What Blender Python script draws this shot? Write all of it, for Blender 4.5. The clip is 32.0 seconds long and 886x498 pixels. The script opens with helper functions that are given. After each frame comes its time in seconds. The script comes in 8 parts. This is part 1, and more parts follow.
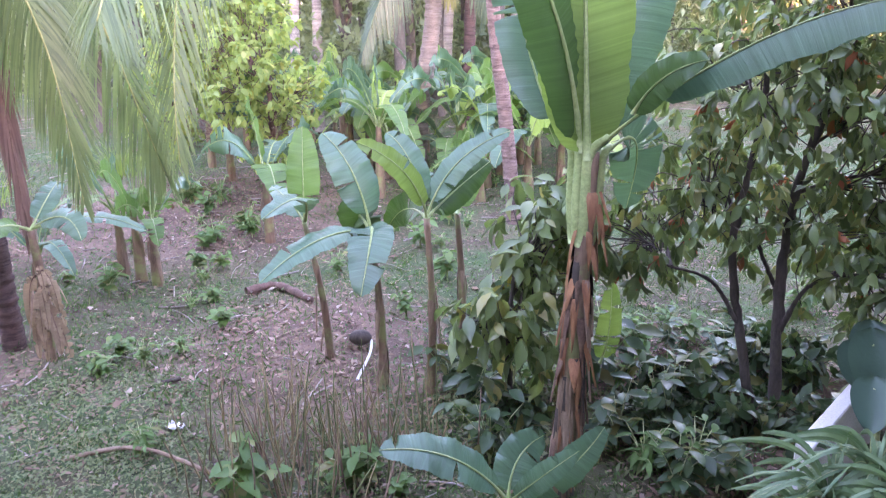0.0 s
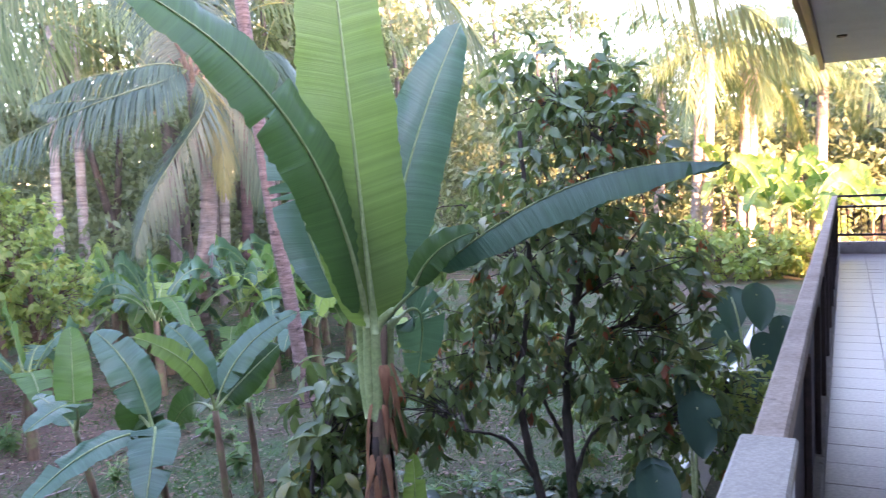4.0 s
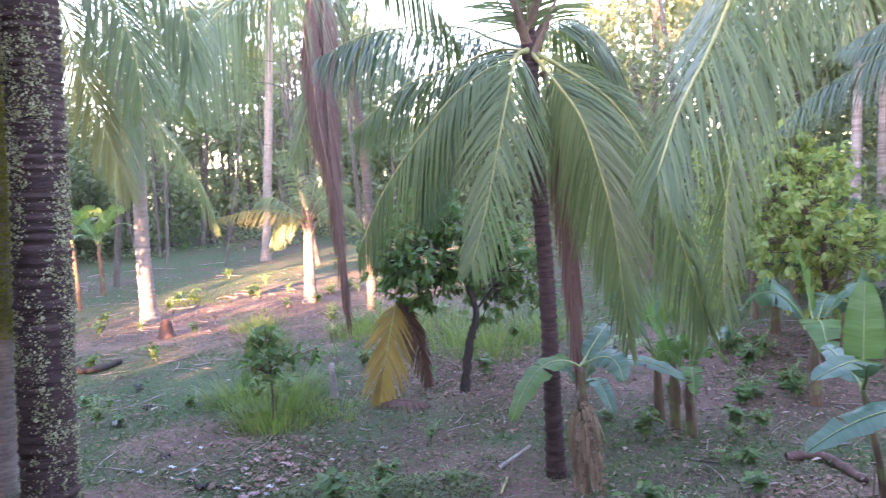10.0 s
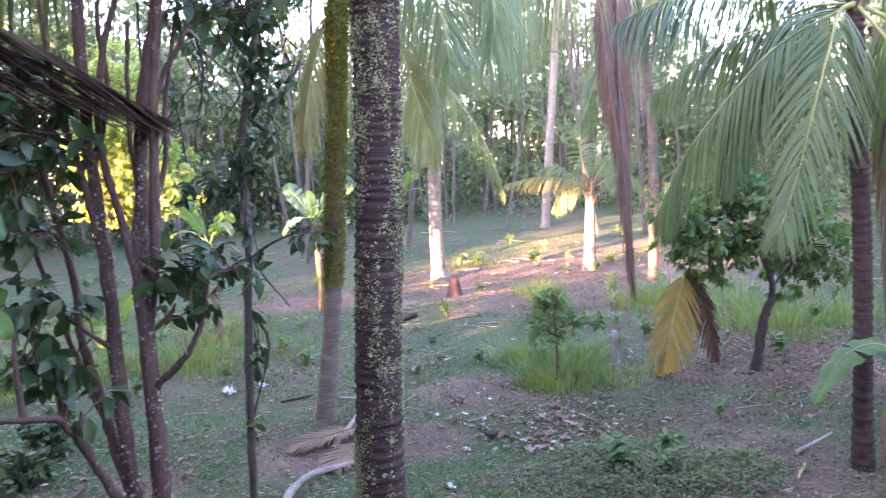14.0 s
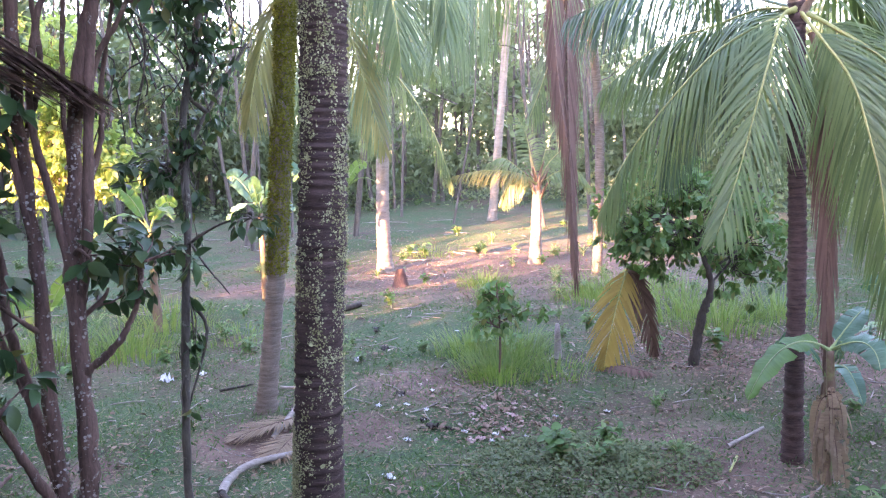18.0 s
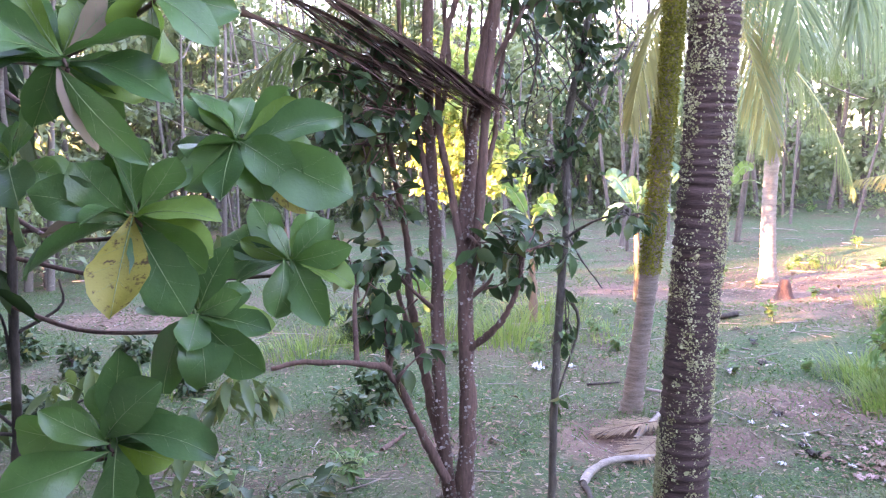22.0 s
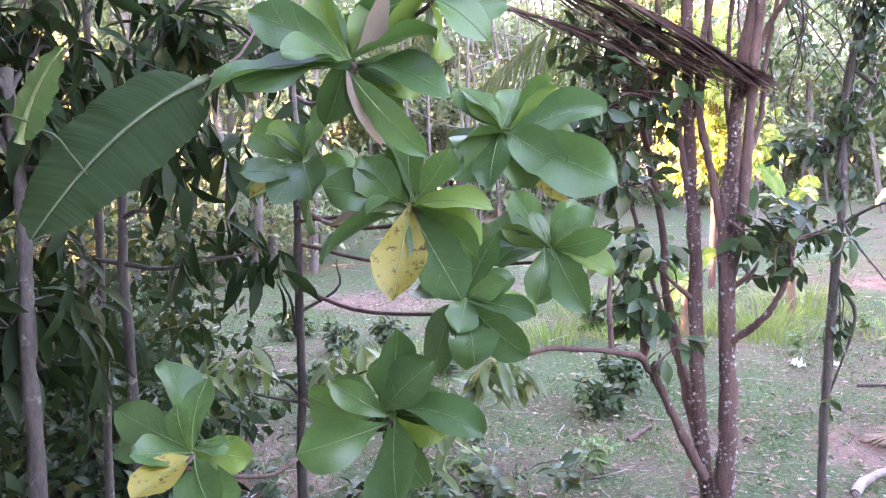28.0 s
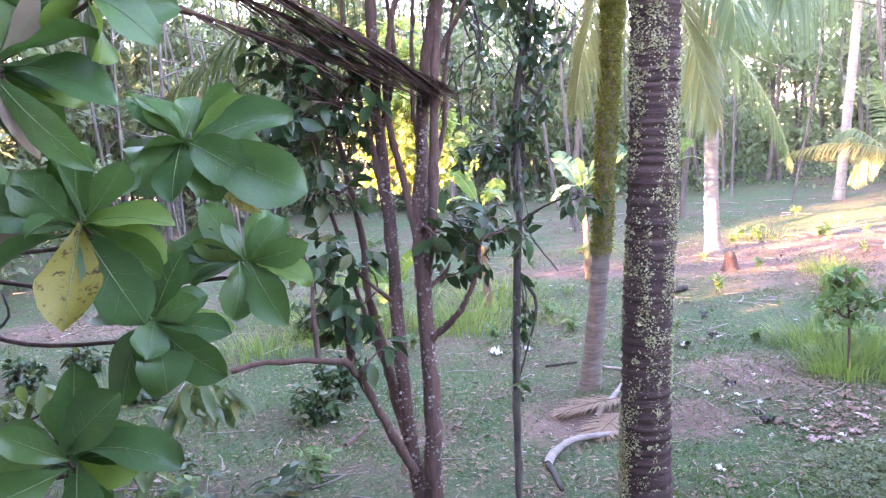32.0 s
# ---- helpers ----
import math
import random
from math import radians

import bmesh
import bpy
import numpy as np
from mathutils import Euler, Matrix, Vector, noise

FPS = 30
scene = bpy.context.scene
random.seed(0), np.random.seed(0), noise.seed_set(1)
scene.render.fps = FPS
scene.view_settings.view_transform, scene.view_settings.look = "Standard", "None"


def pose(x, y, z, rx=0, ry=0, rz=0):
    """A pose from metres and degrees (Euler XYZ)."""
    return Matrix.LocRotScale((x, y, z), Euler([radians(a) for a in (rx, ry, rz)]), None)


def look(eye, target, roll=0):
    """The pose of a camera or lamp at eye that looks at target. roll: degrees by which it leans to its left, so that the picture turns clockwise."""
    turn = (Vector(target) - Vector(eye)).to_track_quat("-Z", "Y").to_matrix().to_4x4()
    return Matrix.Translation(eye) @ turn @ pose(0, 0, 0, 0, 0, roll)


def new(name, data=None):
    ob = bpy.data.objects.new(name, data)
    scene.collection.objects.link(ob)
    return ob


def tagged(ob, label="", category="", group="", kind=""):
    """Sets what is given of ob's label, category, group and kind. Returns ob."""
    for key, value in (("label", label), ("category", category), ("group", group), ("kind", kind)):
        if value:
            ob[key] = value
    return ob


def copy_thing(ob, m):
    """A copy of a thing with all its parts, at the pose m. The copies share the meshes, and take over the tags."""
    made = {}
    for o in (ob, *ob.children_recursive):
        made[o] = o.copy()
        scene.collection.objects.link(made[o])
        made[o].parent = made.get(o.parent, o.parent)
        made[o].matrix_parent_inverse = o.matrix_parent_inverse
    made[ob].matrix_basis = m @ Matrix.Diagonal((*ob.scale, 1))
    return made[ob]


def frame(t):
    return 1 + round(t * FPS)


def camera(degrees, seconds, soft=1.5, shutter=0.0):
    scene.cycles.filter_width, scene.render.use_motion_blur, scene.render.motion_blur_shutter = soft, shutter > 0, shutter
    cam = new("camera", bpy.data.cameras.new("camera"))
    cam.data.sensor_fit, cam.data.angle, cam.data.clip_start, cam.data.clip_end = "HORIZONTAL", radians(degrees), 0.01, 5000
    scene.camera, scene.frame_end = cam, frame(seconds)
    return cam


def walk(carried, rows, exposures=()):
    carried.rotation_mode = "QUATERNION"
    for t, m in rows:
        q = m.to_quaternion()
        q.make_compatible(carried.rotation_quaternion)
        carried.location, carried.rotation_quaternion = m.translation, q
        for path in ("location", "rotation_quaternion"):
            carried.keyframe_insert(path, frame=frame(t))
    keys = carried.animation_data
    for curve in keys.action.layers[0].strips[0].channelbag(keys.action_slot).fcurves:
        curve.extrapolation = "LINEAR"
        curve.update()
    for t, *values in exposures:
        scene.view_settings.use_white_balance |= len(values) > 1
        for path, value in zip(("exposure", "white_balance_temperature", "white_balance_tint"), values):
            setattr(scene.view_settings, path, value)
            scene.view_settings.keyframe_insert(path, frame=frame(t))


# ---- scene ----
cam = camera(57.99, 32.0, soft=1.15, shutter=0.35)
# seconds, x, y, z of the eye, yaw to the left of +y, pitch up, lean to the left
PATH = [
    (0.0, 0.063, -0.051, 3.001, -1.15, -17.59, -0.85),
    (0.5, 0.063, -0.027, 2.997, -1.44, -15.15, -1.39),
    (1.0, 0.064, -0.018, 2.995, -0.97, -12.58, -1.67),
    (1.5, 0.059, -0.003, 2.991, -1.51, -10.03, -1.87),
    (2.0, 0.056, 0.014, 2.989, -3.42, -8.15, -1.89),
    (2.5, 0.051, 0.003, 2.990, -5.77, -7.11, -2.19),
    (3.0, 0.053, -0.031, 3.000, -8.93, -6.24, -2.41),
    (3.5, 0.052, -0.051, 2.997, -12.83, -5.77, -2.83),
    (4.0, 0.052, -0.088, 2.991, -16.87, -5.26, -3.09),
    (4.5, 0.069, -0.061, 2.994, -20.40, -4.81, -3.05),
    (6.5, 0.050, -0.027, 3.005, -12.70, -4.51, -2.10),
    (7.0, 0.038, -0.012, 3.004, -3.98, -4.51, -1.85),
    (7.5, 0.026, 0.010, 3.003, 3.82, -4.50, -1.65),
    (8.0, 0.016, 0.045, 3.001, 11.42, -4.64, -2.10),
    (8.5, 0.014, 0.062, 2.999, 18.18, -4.86, -2.75),
    (9.0, 0.004, 0.070, 2.997, 24.74, -5.10, -3.40),
    (9.5, 0.005, 0.057, 2.998, 30.93, -5.16, -4.00),
    (10.0, -0.009, 0.045, 2.999, 36.14, -5.32, -4.28),
    (10.5, -0.006, 0.022, 3.001, 40.12, -5.36, -4.22),
    (11.0, -0.010, 0.009, 2.999, 43.31, -5.25, -3.70),
    (11.5, 0.000, 0.000, 3.000, 45.16, -5.10, -3.28),
    (12.0, 0.037, -0.026, 3.001, 45.96, -4.73, -3.06),
    (12.5, 0.036, -0.030, 2.995, 47.68, -4.92, -3.09),
    (13.0, 0.026, -0.071, 2.994, 49.23, -5.19, -3.05),
    (13.5, -0.018, -0.154, 2.995, 51.89, -5.55, -3.32),
    (14.0, -0.029, -0.206, 2.993, 55.72, -6.10, -4.11),
    (14.5, -0.051, -0.228, 2.992, 58.40, -6.37, -4.15),
    (16.5, -0.051, -0.145, 2.987, 56.48, -6.09, -2.86),
    (17.0, -0.037, -0.153, 2.987, 54.44, -6.11, -2.44),
    (17.5, -0.042, -0.155, 2.987, 52.93, -6.32, -2.32),
    (18.0, -0.047, -0.169, 2.983, 51.97, -6.95, -2.33),
    (18.5, -0.052, -0.197, 2.979, 53.26, -7.56, -2.65),
    (19.0, -0.054, -0.228, 2.977, 56.54, -7.70, -3.08),
    (19.5, -0.060, -0.254, 2.972, 61.38, -7.45, -3.59),
    (20.0, -0.085, -0.256, 2.973, 67.02, -7.13, -3.38),
    (20.5, -0.069, -0.248, 2.966, 72.36, -7.02, -2.92),
    (21.0, -0.061, -0.221, 2.962, 75.94, -6.78, -2.40),
    (21.5, -0.043, -0.191, 2.960, 77.16, -6.35, -2.16),
    (22.0, -0.036, -0.182, 2.956, 78.43, -5.87, -1.89),
    (22.5, -0.037, -0.186, 2.953, 81.37, -5.87, -1.87),
    (23.0, -0.055, -0.203, 2.952, 84.64, -5.89, -1.71),
    (23.5, -0.065, -0.224, 2.951, 86.32, -5.88, -1.38),
    (24.0, -0.066, -0.247, 2.954, 87.79, -5.84, -1.56),
    (24.5, -0.075, -0.287, 2.954, 89.93, -5.91, -2.03),
    (25.0, -0.079, -0.315, 2.953, 91.56, -6.10, -2.53),
    (25.5, -0.088, -0.332, 2.953, 93.10, -6.01, -2.95),
    (26.0, -0.079, -0.326, 2.951, 94.29, -6.37, -2.97),
    (26.5, -0.052, -0.317, 2.956, 95.38, -6.65, -3.05),
    (28.5, -0.021, -0.272, 2.965, 94.86, -5.60, -3.56),
    (29.0, -0.026, -0.255, 2.963, 92.20, -5.48, -3.55),
    (29.5, -0.038, -0.247, 2.962, 89.28, -5.85, -3.72),
    (30.0, -0.029, -0.236, 2.962, 86.94, -6.02, -3.81),
    (30.5, -0.028, -0.237, 2.959, 83.79, -6.24, -3.93),
    (31.0, -0.045, -0.238, 2.960, 80.18, -6.70, -4.10),
    (31.5, -0.057, -0.229, 2.963, 77.24, -6.87, -4.44),
    (32.0, -0.064, -0.212, 2.962, 74.87, -6.84, -4.60),
]


def aim(x, y, z, yaw, pitch, lean):
    a, b = radians(yaw), radians(pitch)
    ahead = Vector((-math.sin(a) * math.cos(b), math.cos(a) * math.cos(b), math.sin(b)))
    return look((x, y, z), Vector((x, y, z)) + ahead, lean)


walk(cam, [(row[0], aim(*row[1:])) for row in PATH], exposures=[(t, e, k, tint) for t, e, k, tint in ((0, 5.3, 6950, 54), (1, 5.05, 6850, 54), (2, 4.8, 6700, 52), (3, 4.66, 6550, 49), (4.5, 4.42, 6350, 47), (7, 4.38, 6350, 47), (8.5, 4.38, 6450, 48), (10.5, 4.3, 6400, 46), (14, 4.5, 6400, 46), (17, 4.52, 6450, 44), (22, 5.1, 6750, 51), (26, 5.62, 7050, 56), (29, 5.62, 7050, 57), (32, 5.13, 6600, 50))])

# ---- world and sun ----
SUN_EL, SUN_AZ = 8.0, 186.0  # degrees; azimuth to the left of +y
world = bpy.data.worlds.new("sky")
scene.world = world
world.use_nodes = True
wn = world.node_tree
sky = wn.nodes.new("ShaderNodeTexSky")
sky.sky_type, sky.sun_disc = "NISHITA", False
sky.sun_elevation, sky.sun_rotation = radians(SUN_EL), radians(-SUN_AZ)
sky.air_density, sky.dust_density, sky.ozone_density = 1.0, 1.0, 1.0
wn.nodes["Background"].inputs["Strength"].default_value = 0.15
wn.links.new(sky.outputs[0], wn.nodes["Background"].inputs[0])
sun_data = bpy.data.lights.new("sun", "SUN")
sun_data.energy, sun_data.angle, sun_data.color = 5.0, radians(0.5), (1.0, 0.58, 0.28)
sun = new("sun", sun_data)
sun.matrix_world = look((20 * math.sin(radians(-SUN_AZ)), 20 * math.cos(radians(SUN_AZ)), 20 * math.tan(radians(SUN_EL))), (0, 0, 0))

# ---- materials ----


def nodes_of(name):
    m = bpy.data.materials.new(name)
    m.use_nodes = True
    return m, m.node_tree, m.node_tree.nodes["Principled BSDF"]


def ramp(nt, source, stops):
    r = nt.nodes.new("ShaderNodeValToRGB")
    el = r.color_ramp.elements
    while len(el) < len(stops):
        el.new(0.5)
    for e, (p, c) in zip(el, stops):
        e.position, e.color = p, (*c, 1)
    nt.links.new(source, r.inputs[0])
    return r.outputs[0]


def noise_tex(nt, scale, detail=4.0, rough=0.6, stretch=None):
    co = nt.nodes.new("ShaderNodeTexCoord")
    tex = nt.nodes.new("ShaderNodeTexNoise")
    tex.inputs["Scale"].default_value, tex.inputs["Detail"].default_value, tex.inputs["Roughness"].default_value = scale, detail, rough
    if stretch:
        mp = nt.nodes.new("ShaderNodeMapping")
        mp.inputs["Scale"].default_value = stretch
        nt.links.new(co.outputs["Object"], mp.inputs[0])
        nt.links.new(mp.outputs[0], tex.inputs["Vector"])
    else:
        nt.links.new(co.outputs["Object"], tex.inputs["Vector"])
    return tex.outputs["Fac"]


def mix(nt, fac, a, b, how="MIX"):
    m = nt.nodes.new("ShaderNodeMix")
    m.data_type, m.blend_type = "RGBA", how
    for sock, v in ((m.inputs[0], fac), (m.inputs[6], a), (m.inputs[7], b)):
        if isinstance(v, (int, float)):
            sock.default_value = v
        elif isinstance(v, tuple):
            sock.default_value = (*v, 1)
        else:
            nt.links.new(v, sock)
    return m.outputs[2]


def bump(nt, bsdf, height, strength, distance=0.01):
    b = nt.nodes.new("ShaderNodeBump")
    b.inputs["Strength"].default_value, b.inputs["Distance"].default_value = strength, distance
    nt.links.new(height, b.inputs["Height"])
    nt.links.new(b.outputs[0], bsdf.inputs["Normal"])


def surface(name, dark, light, scale=6.0, rough=0.8, relief=0.4, stretch=None, fine=40.0, metal=0.0, spot=None, spot_scale=3.0, spot_at=(0.55, 0.65)):
    """Two colours mixed at a coarse and a fine scale, with relief; spot is a third colour in patches."""
    m, nt, b = nodes_of(name)
    n1, n2 = noise_tex(nt, scale, 5, 0.6, stretch), noise_tex(nt, fine, 3, 0.7, stretch)
    c = ramp(nt, n1, [(0.32, dark), (0.68, light)])
    c = mix(nt, 0.35, c, ramp(nt, n2, [(0.3, tuple(v * 0.45 for v in dark)), (0.7, tuple(min(1, v * 1.35) for v in light))]))
    if spot:
        c = mix(nt, ramp(nt, noise_tex(nt, spot_scale, 5, 0.65), [(spot_at[0], (0, 0, 0)), (spot_at[1], (1, 1, 1))]), c, spot)
    nt.links.new(c, b.inputs["Base Color"])
    b.inputs["Roughness"].default_value, b.inputs["Metallic"].default_value = rough, metal
    if relief:
        bump(nt, b, mix(nt, 0.5, n1, n2), relief)
    return m


def leafy(name, dark, light, rough=0.45, through_light=0.35, scale=3.0, veins=0.0, old=None, gloss=0.5, spots=None):
    """A leaf: colour varied by leaf and by blotch, gloss on top, light passing through."""
    m, nt, b = nodes_of(name)
    geo = nt.nodes.new("ShaderNodeNewGeometry")
    info = nt.nodes.new("ShaderNodeObjectInfo")
    add = nt.nodes.new("ShaderNodeMath")
    add.operation = "ADD"
    nt.links.new(geo.outputs["Random Per Island"], add.inputs[0])
    nt.links.new(info.outputs["Random"], add.inputs[1])
    half = nt.nodes.new("ShaderNodeMath")
    half.operation = "FRACT"
    nt.links.new(add.outputs[0], half.inputs[0])
    stops = [(0.0, dark), (0.8, light)]
    if old:
        stops = [(0.0, dark), (0.78, light), (0.93, tuple(0.5 * (a + o) for a, o in zip(light, old))), (0.99, old)]
    c = ramp(nt, half.outputs[0], stops)
    n = noise_tex(nt, scale, 4, 0.65)
    c = mix(nt, 0.5, c, mix(nt, n, tuple(v * 0.75 for v in dark), tuple(min(1, v * 1.2) for v in light)))
    if spots:
        c = mix(nt, ramp(nt, noise_tex(nt, 26, 4, 0.7), [(0.56, (0, 0, 0)), (0.66, (1, 1, 1))]), c, spots)
    relief = noise_tex(nt, scale * 14, 3, 0.6)
    if veins:
        at = nt.nodes.new("ShaderNodeAttribute")
        at.attribute_name = "vein"
        st = nt.nodes.new("ShaderNodeTexNoise")
        st.noise_dimensions = "1D"
        st.inputs["Scale"].default_value, st.inputs["Detail"].default_value, st.inputs["Roughness"].default_value = veins, 4, 0.7
        nt.links.new(at.outputs["Fac"], st.inputs["W"])
        c = mix(nt, 1.0, c, ramp(nt, st.outputs["Fac"], [(0.3, (0.84, 0.85, 0.8)), (0.7, (1.12, 1.11, 1.1))]), "MULTIPLY")
        relief = st.outputs["Fac"]
    nt.links.new(c, b.inputs["Base Color"])
    b.inputs["Roughness"].default_value = rough
    b.inputs["Specular IOR Level"].default_value = gloss
    bump(nt, b, relief, 0.5 if veins else 0.25, 0.012 if veins else 0.006)
    t = nt.nodes.new("ShaderNodeBsdfTranslucent")
    warm = mix(nt, 0.6, c, (1.0, 0.95, 0.35), "MULTIPLY")
    bright = mix(nt, 1.0, warm, (1.7, 1.7, 1.7), "MULTIPLY")
    nt.links.new(bright, t.inputs["Color"])
    ms = nt.nodes.new("ShaderNodeMixShader")
    ms.inputs[0].default_value = through_light
    nt.links.new(b.outputs[0], ms.inputs[1])
    nt.links.new(t.outputs[0], ms.inputs[2])
    nt.links.new(ms.outputs[0], nt.nodes["Material Output"].inputs["Surface"])
    return m


LEAF_BANANA = leafy("banana_leaf", (0.065, 0.155, 0.045), (0.125, 0.25, 0.075), 0.38, 0.4, 2.0, veins=26.0)
LEAF_BANANA_BLUE = leafy("banana_leaf_waxy", (0.045, 0.12, 0.075), (0.09, 0.20, 0.125), 0.32, 0.25, 2.0, gloss=0.7, veins=26.0)
LEAF_BANANA_DARK = leafy("banana_leaf_dark", (0.026, 0.075, 0.022), (0.055, 0.135, 0.036), 0.38, 0.24, 2.0, veins=26.0)
LEAF_BANANA_YOUNG = leafy("banana_leaf_young", (0.10, 0.18, 0.045), (0.17, 0.275, 0.08), 0.38, 0.45, 2.0, veins=26.0)
# bright copy of the banana leaf, with sunlight put into its colour
LEAF_BANANA_LIGHT = leafy("banana_leaf_sunlit", (0.20, 0.32, 0.09), (0.33, 0.46, 0.16), 0.4, 0.45, 2.0, veins=26.0)
LEAF_DRY = leafy("dry_leaf", (0.20, 0.135, 0.095), (0.36, 0.27, 0.20), 0.8, 0.2, 5.0, gloss=0.2, veins=26.0)
LEAF_ORANGE = leafy("dying_leaf", (0.27, 0.18, 0.055), (0.40, 0.30, 0.09), 0.6, 0.4, 5.0, gloss=0.3)
LEAF_COCO = leafy("coconut_leaflet", (0.05, 0.10, 0.04), (0.19, 0.26, 0.11), 0.4, 0.3, 1.5)
# glossier leaflet copy, its colour darkened and blued for fronds in shade
LEAF_COCO_BLUE = leafy("coconut_leaflet_shaded", (0.022, 0.055, 0.035), (0.105, 0.175, 0.11), 0.34, 0.25, 1.5, gloss=0.8)
LEAF_COCO_YELLOW = leafy("coconut_leaflet_yellowing", (0.15, 0.16, 0.06), (0.30, 0.28, 0.11), 0.5, 0.35, 1.5)
LEAF_COCO_DEAD = leafy("dead_palm_leaflet", (0.085, 0.05, 0.042), (0.22, 0.135, 0.11), 0.85, 0.1, 4.0, gloss=0.2)
LEAF_CACAO = leafy("cacao_leaf", (0.026, 0.066, 0.026), (0.20, 0.29, 0.11), 0.32, 0.34, 3.0, old=(0.42, 0.32, 0.10), gloss=0.7)
# banana leaf and midrib with deep shade put into their colour
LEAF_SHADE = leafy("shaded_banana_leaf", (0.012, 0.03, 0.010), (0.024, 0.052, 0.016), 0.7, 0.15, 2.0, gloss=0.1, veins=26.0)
RIB_SHADE = surface("shaded_midrib", (0.05, 0.08, 0.03), (0.09, 0.13, 0.05), 12, 0.6, 0.1)
WOOD_RAIL = surface("weathered_rail_wood", (0.26, 0.19, 0.14), (0.46, 0.36, 0.28), 5, 0.8, 0.3, (1, 1, 1), 50, spot=(0.14, 0.10, 0.08), spot_scale=9.0, spot_at=(0.62, 0.72))
LEAF_RED = leafy("young_red_leaf", (0.30, 0.07, 0.04), (0.42, 0.16, 0.08), 0.4, 0.35, 3.0)
LEAF_LIME = leafy("lime_leaf", (0.12, 0.21, 0.06), (0.34, 0.43, 0.15), 0.5, 0.48, 3.0, old=(0.42, 0.36, 0.09))
LEAF_BROAD = leafy("broad_leaf", (0.028, 0.092, 0.03), (0.105, 0.235, 0.07), 0.36, 0.32, 6.0, gloss=0.6)
LEAF_BROAD_YOUNG = leafy("broad_leaf_young", (0.11, 0.22, 0.04), (0.18, 0.31, 0.07), 0.42, 0.35, 6.0)
LEAF_YELLOW = leafy("yellowed_leaf", (0.26, 0.22, 0.035), (0.36, 0.31, 0.06), 0.5, 0.3, 8.0, spots=(0.10, 0.06, 0.02))
LEAF_DARK = leafy("dark_leaf", (0.014, 0.042, 0.018), (0.06, 0.125, 0.05), 0.36, 0.22, 4.0, old=(0.24, 0.19, 0.05), gloss=0.45)
# leaf colour darkened to carry the deep shade of the left corner
LEAF_DEEP_SHADE = leafy("deep_shade_leaf", (0.008, 0.022, 0.008), (0.032, 0.066, 0.024), 0.5, 0.2, 4.0, old=(0.11, 0.10, 0.03), gloss=0.15)
# paler than the near leaves: a little distance haze is mixed into the colour
LEAF_WOODS = leafy("hazed_woodland_leaf", (0.065, 0.105, 0.06), (0.21, 0.265, 0.145), 0.5, 0.35, 0.3)
LEAF_WEED = leafy("weed_leaf", (0.045, 0.12, 0.035), (0.13, 0.25, 0.08), 0.5, 0.35, 6.0, old=(0.3, 0.2, 0.09))
LEAF_CREEP = leafy("creeper_leaf", (0.07, 0.105, 0.05), (0.17, 0.22, 0.10), 0.6, 0.3, 1.2, old=(0.26, 0.18, 0.11))
LEAF_GRASS = leafy("grass_blade", (0.02, 0.062, 0.018), (0.085, 0.19, 0.05), 0.55, 0.35, 0.8, old=(0.28, 0.23, 0.15))
LEAF_TALL_GRASS = leafy("tall_grass_blade", (0.075, 0.15, 0.04), (0.20, 0.30, 0.085), 0.55, 0.45, 0.8, old=(0.32, 0.27, 0.16))
LEAF_LAWN = leafy("lawn_weed_leaf", (0.018, 0.055, 0.02), (0.08, 0.18, 0.055), 0.55, 0.3, 1.5, old=(0.27, 0.21, 0.14))
LEAF_STRIPED = leafy("striped_leaf", (0.04, 0.12, 0.05), (0.18, 0.28, 0.16), 0.4, 0.3, 18.0)
LEAF_TARO = leafy("taro_leaf", (0.03, 0.075, 0.055), (0.06, 0.13, 0.09), 0.4, 0.2, 4.0)
LEAF_MOSS = leafy("moss", (0.07, 0.075, 0.015), (0.24, 0.24, 0.05), 0.9, 0.2, 3.0, gloss=0.1)
LEAF_LITTER = leafy("fallen_leaf", (0.11, 0.058, 0.038), (0.36, 0.245, 0.19), 0.85, 0.05, 9.0, old=(0.64, 0.55, 0.50), gloss=0.2)
RIB_PALE = surface("midrib", (0.30, 0.38, 0.16), (0.46, 0.52, 0.26), 20, 0.5, 0.1)
RIB_GREEN = surface("green_stalk", (0.10, 0.14, 0.06), (0.22, 0.27, 0.13), 12, 0.5, 0.1)
RIB_BANANA = surface("banana_midrib", (0.20, 0.30, 0.10), (0.36, 0.44, 0.19), 12, 0.45, 0.1)
RIB_LEAF = surface("leaf_vein", (0.14, 0.235, 0.08), (0.25, 0.35, 0.14), 20, 0.5, 0.1)
REED = surface("dry_reed", (0.14, 0.10, 0.05), (0.38, 0.30, 0.16), 14, 0.8, 0.3, (1, 1, 0.3))
REED_GREEN = surface("green_reed", (0.06, 0.085, 0.03), (0.16, 0.19, 0.07), 14, 0.7, 0.3, (1, 1, 0.3))
BARK_PALM_PINK = surface("pinkish_palm_bark", (0.07, 0.038, 0.034), (0.36, 0.255, 0.225), 6, 0.9, 0.9, (1, 1, 7), 45, spot=(0.05, 0.035, 0.032), spot_scale=5.0, spot_at=(0.6, 0.7))
RIB_YELLOW = surface("frond_stalk", (0.27, 0.29, 0.08), (0.44, 0.43, 0.16), 12, 0.5, 0.15)
RIB_DEAD = surface("dead_stalk", (0.10, 0.055, 0.04), (0.22, 0.13, 0.09), 12, 0.85, 0.3)
BARK_PALM = surface("palm_bark", (0.10, 0.075, 0.062), (0.31, 0.25, 0.215), 6, 0.9, 0.9, (1, 1, 7), 40)
